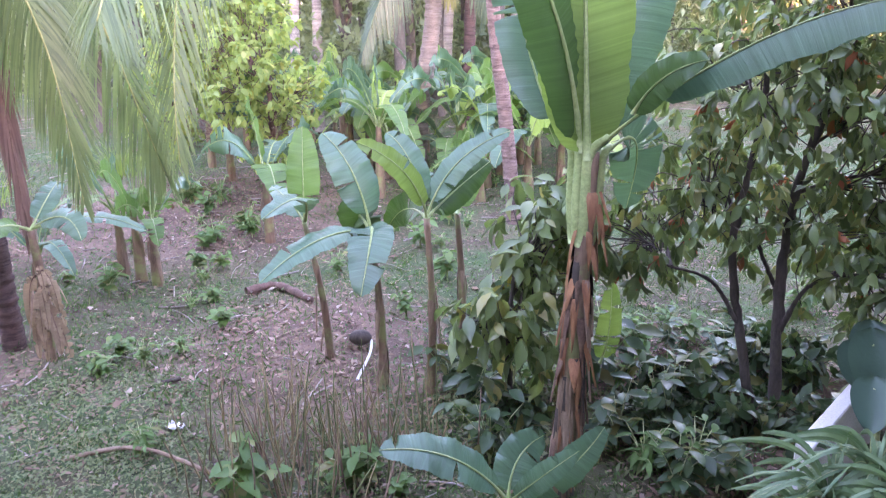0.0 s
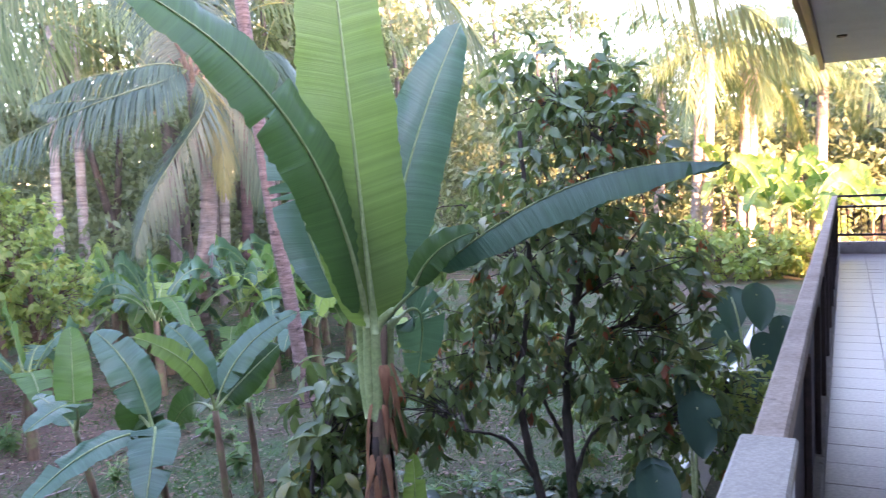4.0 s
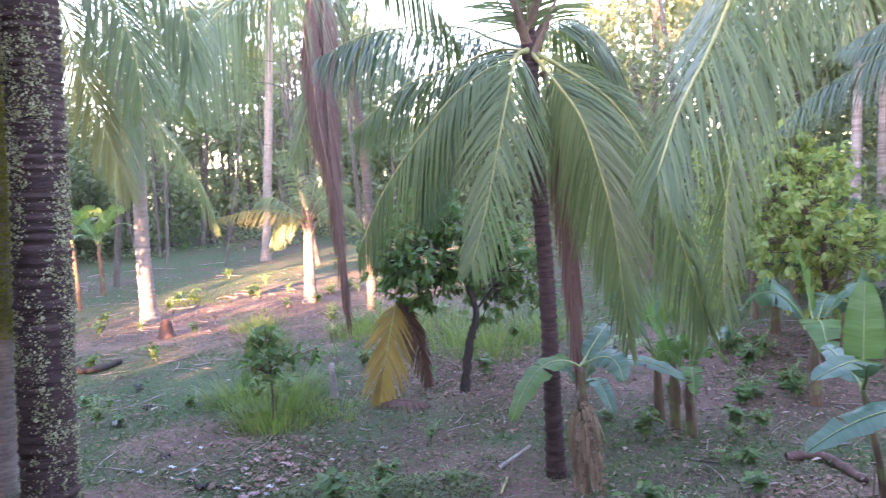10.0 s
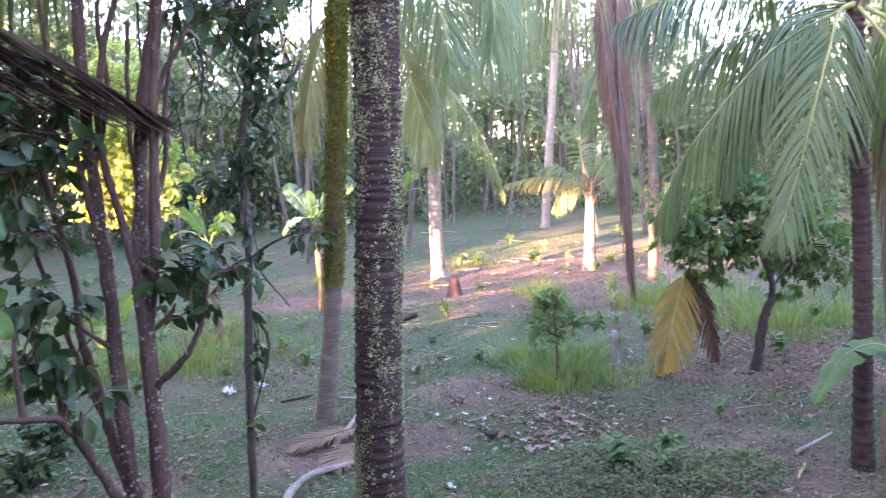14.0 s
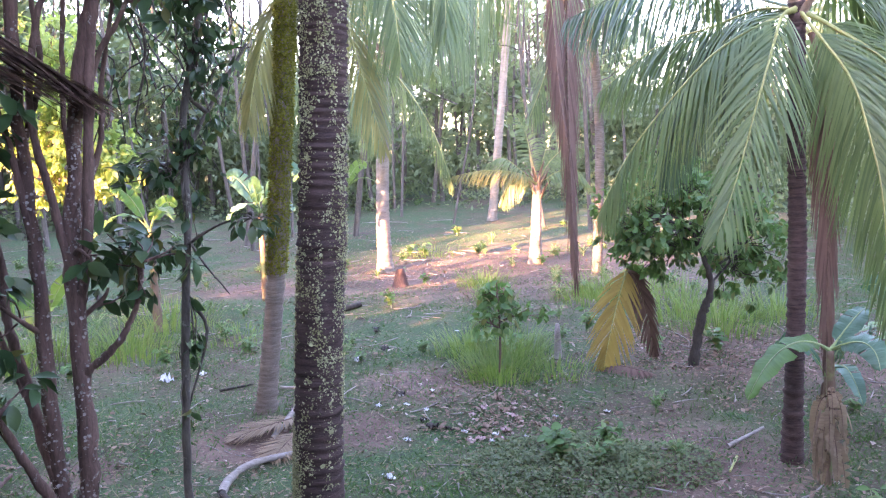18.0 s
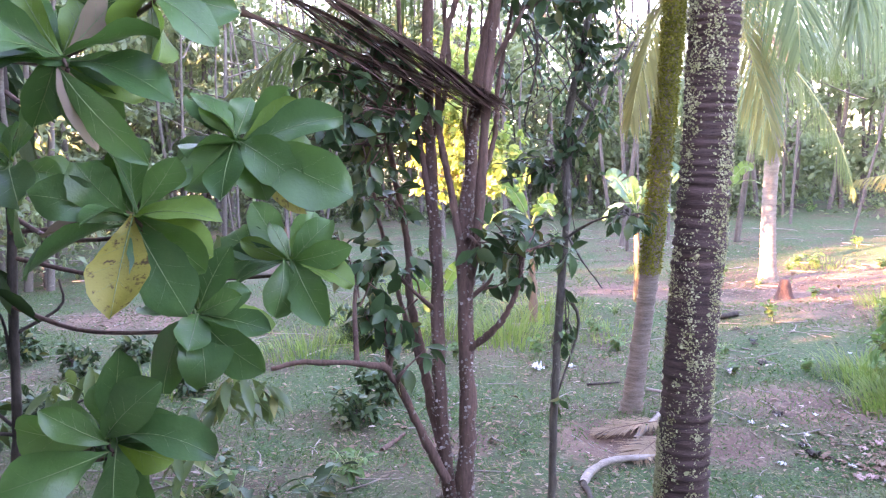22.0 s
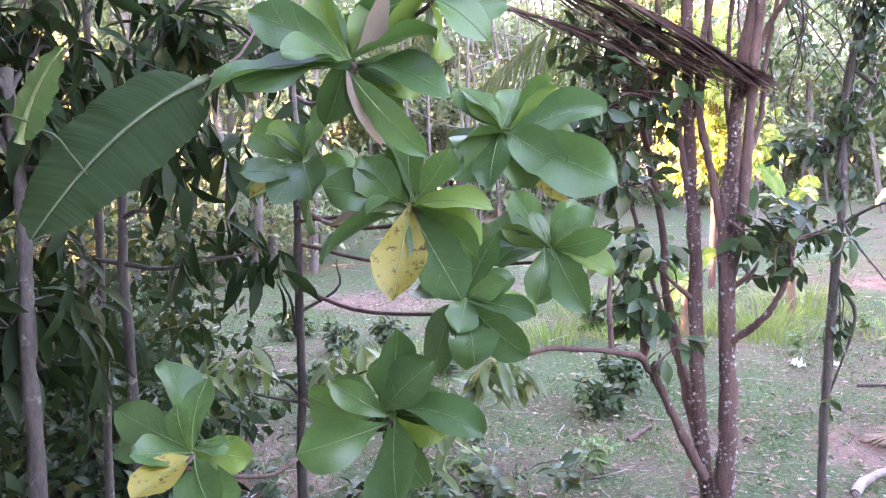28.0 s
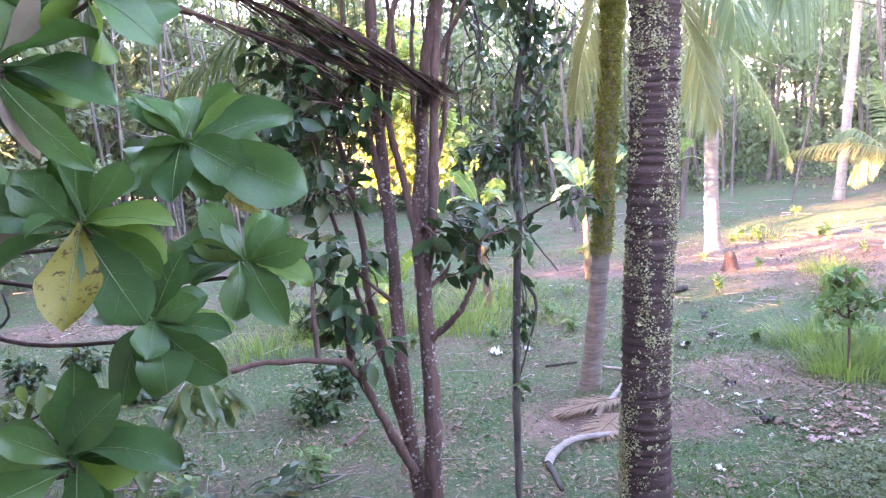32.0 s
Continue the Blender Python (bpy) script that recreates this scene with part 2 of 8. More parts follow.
BARK_PALM_RED = surface("ringed_palm_bark", (0.022, 0.012, 0.012), (0.14, 0.082, 0.075), 5, 0.88, 1.0, (1, 1, 9), 26, spot=(0.20, 0.15, 0.14), spot_scale=7.0, spot_at=(0.66, 0.78))
BARK_BANDED = surface("banded_palm_bark", (0.07, 0.045, 0.04), (0.52, 0.46, 0.42), 1.6, 0.9, 0.7, (0.5, 0.5, 6), 40)
BARK_PALE = surface("pale_bark", (0.22, 0.18, 0.15), (0.40, 0.34, 0.29), 5, 0.9, 0.6, (1, 1, 3), 40)
BARK_BROWN = surface("brown_bark", (0.062, 0.032, 0.026), (0.20, 0.115, 0.092), 9, 0.9, 1.0, (1, 1, 0.25), 60, spot=(0.38, 0.34, 0.31), spot_scale=16.0, spot_at=(0.62, 0.70))
BARK_GREY = surface("grey_bark", (0.06, 0.048, 0.04), (0.16, 0.135, 0.115), 9, 0.9, 0.8, (1, 1, 0.3), 55, spot=(0.28, 0.26, 0.22), spot_scale=12.0, spot_at=(0.62, 0.70))
BARK_DARK = surface("dark_bark", (0.03, 0.024, 0.02), (0.09, 0.07, 0.06), 10, 0.9, 0.7, (1, 1, 0.3), 60)
BARK_MOSS = surface("mossy_bark", (0.13, 0.10, 0.05), (0.26, 0.22, 0.10), 8, 0.95, 0.9, None, 60, spot=(0.30, 0.30, 0.06), spot_scale=11.0, spot_at=(0.5, 0.58))
LICHEN = surface("lichen", (0.26, 0.25, 0.09), (0.54, 0.53, 0.32), 9, 0.95, 0.3)
SHEATH = surface("banana_stem", (0.12, 0.07, 0.05), (0.28, 0.18, 0.12), 5, 0.6, 0.5, (1, 1, 0.2), 30, spot=(0.22, 0.24, 0.10), spot_scale=3.5, spot_at=(0.5, 0.62))
SHEATH_RED = surface("red_sheath", (0.17, 0.06, 0.032), (0.40, 0.19, 0.09), 6, 0.7, 0.4, (1, 1, 0.2), 40)
HUSK = surface("dry_sheath", (0.14, 0.085, 0.055), (0.36, 0.25, 0.18), 6, 0.85, 0.6, (1, 1, 0.2), 40)
WOOD_DEAD = surface("dead_wood", (0.18, 0.14, 0.12), (0.42, 0.36, 0.33), 9, 0.9, 0.7, (1, 0.3, 1), 50)
CONCRETE = surface("weathered_concrete", (0.30, 0.27, 0.24), (0.48, 0.44, 0.40), 4, 0.85, 0.3, None, 60, spot=(0.20, 0.16, 0.13), spot_scale=6.0, spot_at=(0.62, 0.72))
WHITE_PAINT = surface("white_paint", (0.66, 0.64, 0.60), (0.78, 0.77, 0.74), 2, 0.6, 0.08, None, 80)
CAP_PAINT = surface("worn_cream_paint", (0.34, 0.30, 0.245), (0.43, 0.39, 0.325), 3, 0.8, 0.1, None, 90)
GREY_PAINT = surface("grey_soffit_paint", (0.55, 0.53, 0.50), (0.66, 0.64, 0.61), 1.5, 0.7, 0.05, None, 60)
TILE = surface("glazed_floor_tile", (0.31, 0.265, 0.265), (0.40, 0.345, 0.345), 2.5, 0.28, 0.03, None, 40)
GROUT = surface("grout", (0.16, 0.14, 0.14), (0.24, 0.21, 0.20), 8, 0.9, 0.2)
WOOD_DARK = surface("dark_stained_wood", (0.035, 0.02, 0.016), (0.08, 0.05, 0.04), 4, 0.5, 0.25, (1, 1, 6), 60)
METAL_BLACK = surface("black_painted_metal", (0.012, 0.012, 0.014), (0.03, 0.03, 0.034), 6, 0.45, 0.1)
PLASTIC_PINK = surface("faded_pink_plastic", (0.36, 0.20, 0.19), (0.58, 0.40, 0.38), 9, 0.6, 0.2)
PLASTIC_WHITE = surface("white_plastic", (0.48, 0.48, 0.48), (0.68, 0.68, 0.68), 9, 0.5, 0.2)
GLASS, gnt, gb = nodes_of("window_glass")
gb.inputs["Base Color"].default_value = (0.05, 0.06, 0.06, 1)
gb.inputs["Roughness"].default_value = 0.04
gb.inputs["Specular IOR Level"].default_value = 0.9


# middles and radii of the bare patches in the grass
BARE = [(-14.5, 13.5, 9.0), (-8.30, 1.62, 0.9), (-7.77, 3.23, 1.2), (-17.07, 7.76, 2.4), (-7.31, 4.28, 1.0), (-7.28, -2.79, 1.0), ((-17.86, -3.05, 0), 3.5), ((-6.09, 9.79, 0), 3.0), ((-3.43, 11.61, 0), 5.0), ((-0.95, 6.51, 0), 2.6), ((-4.41, 5.96, 0), 2.0), ((-8.10, -3.97, 0), 2.0), ((2.21, 5.50, 0), 2.4), ((-8.15, 5.77, 0), 1.6)]
BARE = [b if len(b) == 3 else (b[0][0], b[0][1], b[1]) for b in BARE]


def ground_material():
    m, nt, b = nodes_of("forest_floor")
    big, mid, fine = noise_tex(nt, 0.22, 4, 0.6), noise_tex(nt, 1.3, 6, 0.7), noise_tex(nt, 22, 5, 0.75)
    soil = ramp(nt, mid, [(0.3, (0.06, 0.034, 0.028)), (0.5, (0.13, 0.08, 0.056)), (0.72, (0.21, 0.143, 0.11))])
    grass = ramp(nt, fine, [(0.3, (0.018, 0.042, 0.014)), (0.7, (0.06, 0.12, 0.038))])
    where = ramp(nt, mix(nt, 0.55, big, mid), [(0.38, (0, 0, 0)), (0.54, (1, 1, 1))])
    c = mix(nt, where, soil, grass)
    bare = ramp(nt, mid, [(0.3, (0.09, 0.052, 0.04)), (0.7, (0.205, 0.132, 0.098))])
    for px, py, rad in BARE:
        co = nt.nodes.new("ShaderNodeTexCoord")
        mp = nt.nodes.new("ShaderNodeMapping")
        mp.vector_type = "TEXTURE"
        mp.inputs["Location"].default_value, mp.inputs["Scale"].default_value = (px, py, 0), (rad, rad, rad)
        sp = nt.nodes.new("ShaderNodeTexGradient")
        sp.gradient_type = "SPHERICAL"
        nt.links.new(co.outputs["Object"], mp.inputs[0])
        nt.links.new(mp.outputs[0], sp.inputs[0])
        c = mix(nt, ramp(nt, mix(nt, 0.5, sp.outputs["Fac"], mid), [(0.42, (0, 0, 0)), (0.56, (1, 1, 1))]), c, bare)
    specks = ramp(nt, noise_tex(nt, 60, 3, 0.7), [(0.60, (0, 0, 0)), (0.72, (1, 1, 1))])
    c = mix(nt, mix(nt, 0.35, (0, 0, 0), specks), c, (0.32, 0.25, 0.21))
    flakes = ramp(nt, noise_tex(nt, 17, 2, 0.5), [(0.62, (0, 0, 0)), (0.66, (1, 1, 1))])
    c = mix(nt, mix(nt, 0.45, (0, 0, 0), flakes), c, (0.33, 0.24, 0.19))
    pits = ramp(nt, noise_tex(nt, 11, 4, 0.7), [(0.32, (1, 1, 1)), (0.42, (0, 0, 0))])
    c = mix(nt, mix(nt, 0.85, (0, 0, 0), pits), c, (0.025, 0.022, 0.014))
    nt.links.new(c, b.inputs["Base Color"])
    b.inputs["Roughness"].default_value = 0.95
    bump(nt, b, mix(nt, 0.5, mid, fine), 0.9, 0.04)
    return m


GROUND = ground_material()

# ---- mesh tools ----
UP = Vector((0, 0, 1))
rng = np.random.default_rng(7)


def unit(a):
    return a / np.maximum(np.linalg.norm(a, axis=-1, keepdims=True), 1e-9)


class Soup:
    """Gathers vertices and quads, and makes one mesh of them."""

    def __init__(self):
        self.v, self.f, self.n, self.vein = [], [], 0, []

    def add(self, v, f):
        v, f = np.asarray(v, float).reshape(-1, 3), np.asarray(f, int).reshape(-1, 4)
        self.v.append(v)
        self.f.append(f + self.n)
        self.n += len(v)
        return self

    def mesh(self, name, material, smooth=True):
        me = bpy.data.meshes.new(name)
        v, f = np.concatenate(self.v), np.concatenate(self.f)
        me.vertices.add(len(v))
        me.vertices.foreach_set("co", v.astype(np.float32).ravel())
        me.loops.add(4 * len(f))
        me.loops.foreach_set("vertex_index", f.astype(np.int32).ravel())
        me.polygons.add(len(f))
        me.polygons.foreach_set("loop_start", np.arange(0, 4 * len(f), 4, dtype=np.int32))
        me.polygons.foreach_set("use_smooth", np.full(len(f), smooth))
        me.update(calc_edges=True)
        me.validate()
        me.materials.append(material)
        if self.vein:
            me.attributes.new("vein", "FLOAT", "POINT").data.foreach_set("value", np.concatenate(self.vein).astype(np.float32))
        return me


def part(name, soup, material, parent, label="", smooth=True):
    ob = new(name, soup.mesh(name, material, smooth))
    ob.parent = parent
    if parent.parent is None:
        ob.matrix_parent_inverse = Matrix.Translation(parent.location).inverted()
    if label:
        tagged(ob, label)
    return ob


def thing(name, place, label, category, group="", kind=""):
    ob = new(name)
    ob.empty_display_size = 0.2
    ob.location = place
    return tagged(ob, label, category, group, kind)


def bez(p0, p1, p2, n):
    t = np.linspace(0, 1, n)[:, None]
    p0, p1, p2 = (np.array(p, float) for p in (p0, p1, p2))
    return (1 - t) ** 2 * p0 + 2 * t * (1 - t) * p1 + t * t * p2


def poly(points, n):
    """A smooth line through some points (Catmull-Rom)."""
    p = np.array(points, float)
    if len(p) == 2:
        return p[0] + np.linspace(0, 1, n)[:, None] * (p[1] - p[0])
    q = np.vstack([2 * p[0] - p[1], p, 2 * p[-1] - p[-2]])
    s = np.linspace(0, len(p) - 1 - 1e-6, n)
    i, t = s.astype(int), (s % 1)[:, None]
    a, b, c, d = q[i], q[i + 1], q[i + 2], q[i + 3]
    return 0.5 * (2 * b + (c - a) * t + (2 * a - 5 * b + 4 * c - d) * t**2 + (3 * b - a - 3 * c + d) * t**3)


def frames_along(line):
    t = unit(np.gradient(line, axis=0))
    ref = np.where(np.abs(t[:, 2:]) > 0.9, np.array([[1.0, 0, 0]]), np.array([[0, 0, 1.0]]))
    if np.abs(t[:, 2]).max() > 0.9:
        ref = np.tile([[1.0, 0.2, 0]], (len(t), 1))
    side = unit(np.cross(t, ref))
    return t, side, np.cross(side, t)


def tube(soup, line, radii, sides=8, squash=1.0):
    """A closed round bar along a line; radii one or one for each point."""
    line = np.asarray(line, float)
    n = len(line)
    radii = np.broadcast_to(np.asarray(radii, float), (n,))
    _, s, u = frames_along(line)
    a = np.linspace(0, 2 * np.pi, sides, endpoint=False)
    ring = np.cos(a)[None, :, None] * s[:, None] + squash * np.sin(a)[None, :, None] * u[:, None]
    v = (line[:, None] + ring * radii[:, None, None]).reshape(-1, 3)
    i, j = np.meshgrid(np.arange(n - 1), np.arange(sides), indexing="ij")
    k = (j + 1) % sides
    f = np.stack([i * sides + j, i * sides + k, (i + 1) * sides + k, (i + 1) * sides + j], -1).reshape(-1, 4)
    soup.add(v, f)
    h = sides // 2
    for o in (0, (n - 1) * sides):
        caps = [(o + q, o + q + 1, o + sides - 2 - q, o + sides - 1 - q) for q in range(h - 1)]
        soup.f.append(np.array(caps, int) + soup.n - len(v))
    return soup


def box(soup, lo, hi, turn=0.0, at=(0, 0, 0), bevel=0.0):
    """A box from lo to hi, turned by degrees about z and moved; with bevel its upright and level edges are cut."""
    lo, hi = np.array(lo, float), np.array(hi, float)
    b = min(bevel, 0.45 * (hi - lo).min())
    bm = bmesh.new()
    bmesh.ops.create_cube(bm, size=1)
    for q in bm.verts:
        q.co = Vector(lo + (np.array(q.co) + 0.5) * (hi - lo))
    v = [np.array(q.co) for q in bm.verts]
    bm.verts.index_update()
    f = [[q.index for q in face.verts] for face in bm.faces]
    bm.free()
    v = np.array(v)
    if b > 0:
        c = (lo + hi) / 2
        vv, ff = [], []
        for axis in range(3):
            for sgn in (-1, 1):
                o = [k for k in range(3) if k != axis]
                base = len(vv)
                for s1, s2 in ((-1, -1), (1, -1), (1, 1), (-1, 1)):
                    p = np.zeros(3)
                    p[axis] = sgn * (hi[axis] - lo[axis]) / 2
                    p[o[0]] = s1 * ((hi - lo)[o[0]] / 2 - b)
                    p[o[1]] = s2 * ((hi - lo)[o[1]] / 2 - b)
                    vv.append(c + p)
                ff.append([base, base + 1, base + 2, base + 3])
        v = np.array(vv)
        extra = []
        idx = {}
        for n, p in enumerate(v):
            key = n // 4
            idx.setdefault(tuple(np.sign(p - c).astype(int)), []).append((key, n))
        for corner, some in idx.items():
            t3 = [n for _, n in sorted(some)]
            extra.append([t3[0], t3[1], t3[2], t3[2]])
        for a in range(8):
            for bb in range(a + 1, 8):
                ca, cb = sorted(idx)[a], sorted(idx)[bb]
                if sum(x != y for x, y in zip(ca, cb)) == 1:
                    ax = [k for k in range(3) if ca[k] != cb[k]][0]
                    fa = [n for k, n in sorted(idx[ca]) if k // 2 != ax]
                    fb = [n for k, n in sorted(idx[cb]) if k // 2 != ax]
                    extra.append([fa[0], fb[0], fb[1], fa[1]])
        f = ff + [e for e in extra if len(set(e)) == 4]
        tri = [e for e in extra if len(set(e)) == 3]
        f += tri
    r = np.radians(turn)
    m = np.array([[np.cos(r), -np.sin(r), 0], [np.sin(r), np.cos(r), 0], [0, 0, 1]])
    soup.add(v @ m.T + np.array(at, float), np.array(f))
    return soup


def strip(rows, prof, fold=0.25, curl=0.0, wave=0.0):
    """A unit leaf along +y, normal +z: rows along it, prof the half width at each row; three columns."""
    y = np.linspace(0, 1, rows)
    w = np.array(prof, float)
    z = -curl * y**2
    v = np.zeros((rows, 3, 3))
    v[:, 0] = np.stack([-w, y, z + fold * w], -1)
    v[:, 1] = np.stack([0 * w, y, z], -1)
    v[:, 2] = np.stack([w, y, z + fold * w], -1)
    if wave:
        v[1:-1:2, 0, 2] += wave
        v[2:-1:2, 2, 2] += wave
    f = [(3 * i + j, 3 * i + j + 1, 3 * i + j + 4, 3 * i + j + 3) for i in range(rows - 1) for j in (0, 1)]
    return v.reshape(-1, 3), np.array(f)


LEAF_OVAL = strip(5, (0.03, 0.20, 0.27, 0.19, 0.01), 0.3, 0.25)
LEAF_LONG = strip(5, (0.02, 0.10, 0.14, 0.11, 0.005), 0.35, 0.35)
LEAF_CACAO_SHAPE = strip(7, (0.03, 0.12, 0.19, 0.225, 0.20, 0.10, 0.005), 0.35, 0.35, 0.02)
LEAF_SHORT = strip(4, (0.03, 0.25, 0.22, 0.01), 0.3, 0.25)
LEAF_ROUND = strip(5, (0.05, 0.32, 0.40, 0.30, 0.02), 0.25, 0.2)
LEAF_SIMPLE = (np.array([[-0.22, 0.45, 0.05], [0, 0, 0], [0.22, 0.45, 0.05], [0, 1, -0.12]]), np.array([[1, 2, 3, 0]]))
BLADE = (np.array([[-0.5, 0, 0], [0.5, 0, 0], [0.32, 0.6, 0.06], [-0.32, 0.6, 0.06], [0.02, 1, 0.22], [-0.02, 1, 0.22]]), np.array([[0, 1, 2, 3], [3, 2, 4, 5]]))


def scatter(soup, template, place, ahead, normal, length, width=None):
    """Copies of a unit leaf: at each place, along ahead, facing normal."""
    tv, tf = template
    y = unit(np.asarray(ahead, float))
    x = unit(np.cross(y, normal))
    z = np.cross(x, y)
    length = np.broadcast_to(np.asarray(length, float), (len(place),))[:, None, None]
    width = length if width is None else np.broadcast_to(np.asarray(width, float), (len(place),))[:, None, None]
    v = place[:, None] + x[:, None] * (tv[None, :, :1] * width) + y[:, None] * (tv[None, :, 1:2] * length) + z[:, None] * (tv[None, :, 2:] * length)
    f = tf[None] + (np.arange(len(place)) * len(tv))[:, None, None]
    return soup.add(v.reshape(-1, 3), f.reshape(-1, 4))


def ball(n, r):
    return unit(r.normal(size=(n, 3)))


def ground_z(x, y):
    """Height of the ground: nearly level, with low swells, rising a little far off."""
    d = np.hypot(x, y)
    z = 0.06 * np.sin(0.9 * x + 0.4) * np.sin(0.7 * y + 1.1) + 0.03 * np.sin(2.3 * x - 1.2 * y)
    return z + 0.045 * np.maximum(0, d - 24) * np.exp(-np.maximum(0, d - 24) / 60)


def on_ground(p, lift=0.0):
    return (p[0], p[1], float(ground_z(p[0], p[1])) + lift)


# ---- ground ----
u = np.linspace(-1, 1, 261)
gx = 3.0 * np.sinh(u * 6.4)
GX, GY = np.meshgrid(gx, gx, indexing="ij")
GZ = ground_z(GX, GY) + np.where(np.hypot(GX, GY) < 40, rng.normal(size=GX.shape) * 0.008, 0)
gi, gj = np.meshgrid(np.arange(260), np.arange(260), indexing="ij")
gs = Soup().add(np.stack([GX, GY, GZ], -1), np.stack([gi * 261 + gj, (gi + 1) * 261 + gj, (gi + 1) * 261 + gj + 1, gi * 261 + gj + 1], -1))
tagged(new("ground", gs.mesh("ground", GROUND)), "bare brown soil with thin grass and fallen leaves", "ground", kind="structure")

# ---- kinds of plants ----


def palm_trunk(parent, points, r0, r1, material, rings=0.12, depth=0.03, name="trunk", label=""):
    line = poly(points, 2)
    length = float(np.linalg.norm(np.diff(np.array(points), axis=0), axis=1).sum())
    n = max(12, int(length / rings * 4))
    line = poly(points, n)
    t = np.linspace(0, 1, n)
    r = r0 + (r1 - r0) * t + r0 * 0.35 * np.exp(-t * length / 0.22)
    r = r * (1 + depth * np.where(np.arange(n) % 4 == 0, 1.0, np.where(np.arange(n) % 4 == 1, 0.2, -0.4)) * (0.6 + 0.8 * rng.random(n))) * (1 + 0.03 * rng.normal(size=n))
    return part(name, tube(Soup(), line, r, 12), material, parent, label)


def frond(parent, p0, p1, p2, leaflet=0.75, material=None, rib=None, seed=0, pairs=100, hang=0.55, bare=0.16, label="", close=0.0, face=None):
    """A coconut frond on a curve from its foot to its tip, or with no p2 through all the points of p1; hang: how far the leaflets droop; close: how far they fold to the stalk."""
    r = np.random.default_rng(seed)
    line = poly([p0, *p1], 40) if p2 is None else bez(p0, p1, p2, 40)
    t, side, upn = frames_along(line)
    if face is None and np.abs(t[:, 2]).max() > 0.9:
        face = (-p0[0], -p0[1], 1.5)
    if face is not None:
        side = unit(np.cross(t, np.broadcast_to(np.array(face, float), t.shape)))
        upn = np.cross(side, t)
    length = float(np.linalg.norm(np.diff(line, axis=0), axis=1).sum())
    ts = np.linspace(bare, 0.995, pairs)
    lf = Soup()
    for sgn in (-1, 1):
        k = np.clip(ts + r.normal(size=pairs) * 0.004, 0, 1) * 39
        i = k.astype(int).clip(0, 38)
        q = (k - i)[:, None]
        at = line[i] * (1 - q) + line[i + 1] * q
        ahead = t[i]
        s = side[i] * sgn
        spread = (1.05 - 0.65 * ts)[:, None] * (1 - close)
        way = unit(s * spread + ahead * (0.55 + 0.3 * ts[:, None] + close) + np.array([0, 0, -1.0]) * hang * (0.35 + 0.6 * r.random((pairs, 1))) + r.normal(size=(pairs, 3)) * 0.07)
        size = leaflet * np.sin(np.pi * np.clip(0.12 + 0.86 * ts, 0, 1)) ** 0.6 * (0.9 + 0.2 * r.random(pairs))
        # each leaflet is a folded, drooping ribbon of four rows
        rows = np.linspace(0, 1, 5)
        drop = np.array([0, 0, -1.0]) * hang * 0.75
        wid = np.array([0.35, 1.0, 0.9, 0.6, 0.08]) * 0.0108 * (1.6 if pairs < 50 else 1.0)
        nrm = unit(np.cross(way, ahead) * sgn + np.array([0, 0, 0.3]))
        across = unit(np.cross(way, nrm))
        c = at[:, None] + size[:, None, None] * (rows[None, :, None] * way[:, None] + (rows**2)[None, :, None] * drop)
        l, rr = c - across[:, None] * wid[None, :, None], c + across[:, None] * wid[None, :, None]
        v = np.stack([l, rr], 2).reshape(-1, 3)
        f = np.array([(2 * a, 2 * a + 1, 2 * a + 3, 2 * a + 2) for a in range(4)])
        lf.add(v, (f[None] + (np.arange(pairs) * 10)[:, None, None]).reshape(-1, 4))
    ob = part("frond", lf, material or LEAF_COCO, parent, label)
    rr = np.linspace(0.030, 0.005, 40) * (length / 4) ** 0.5
    rr[:5] *= np.array([1.9, 1.6, 1.35, 1.2, 1.08])
    part("stalk", tube(Soup(), line, rr, 6, 0.7), rib or RIB_YELLOW, ob)
    return ob


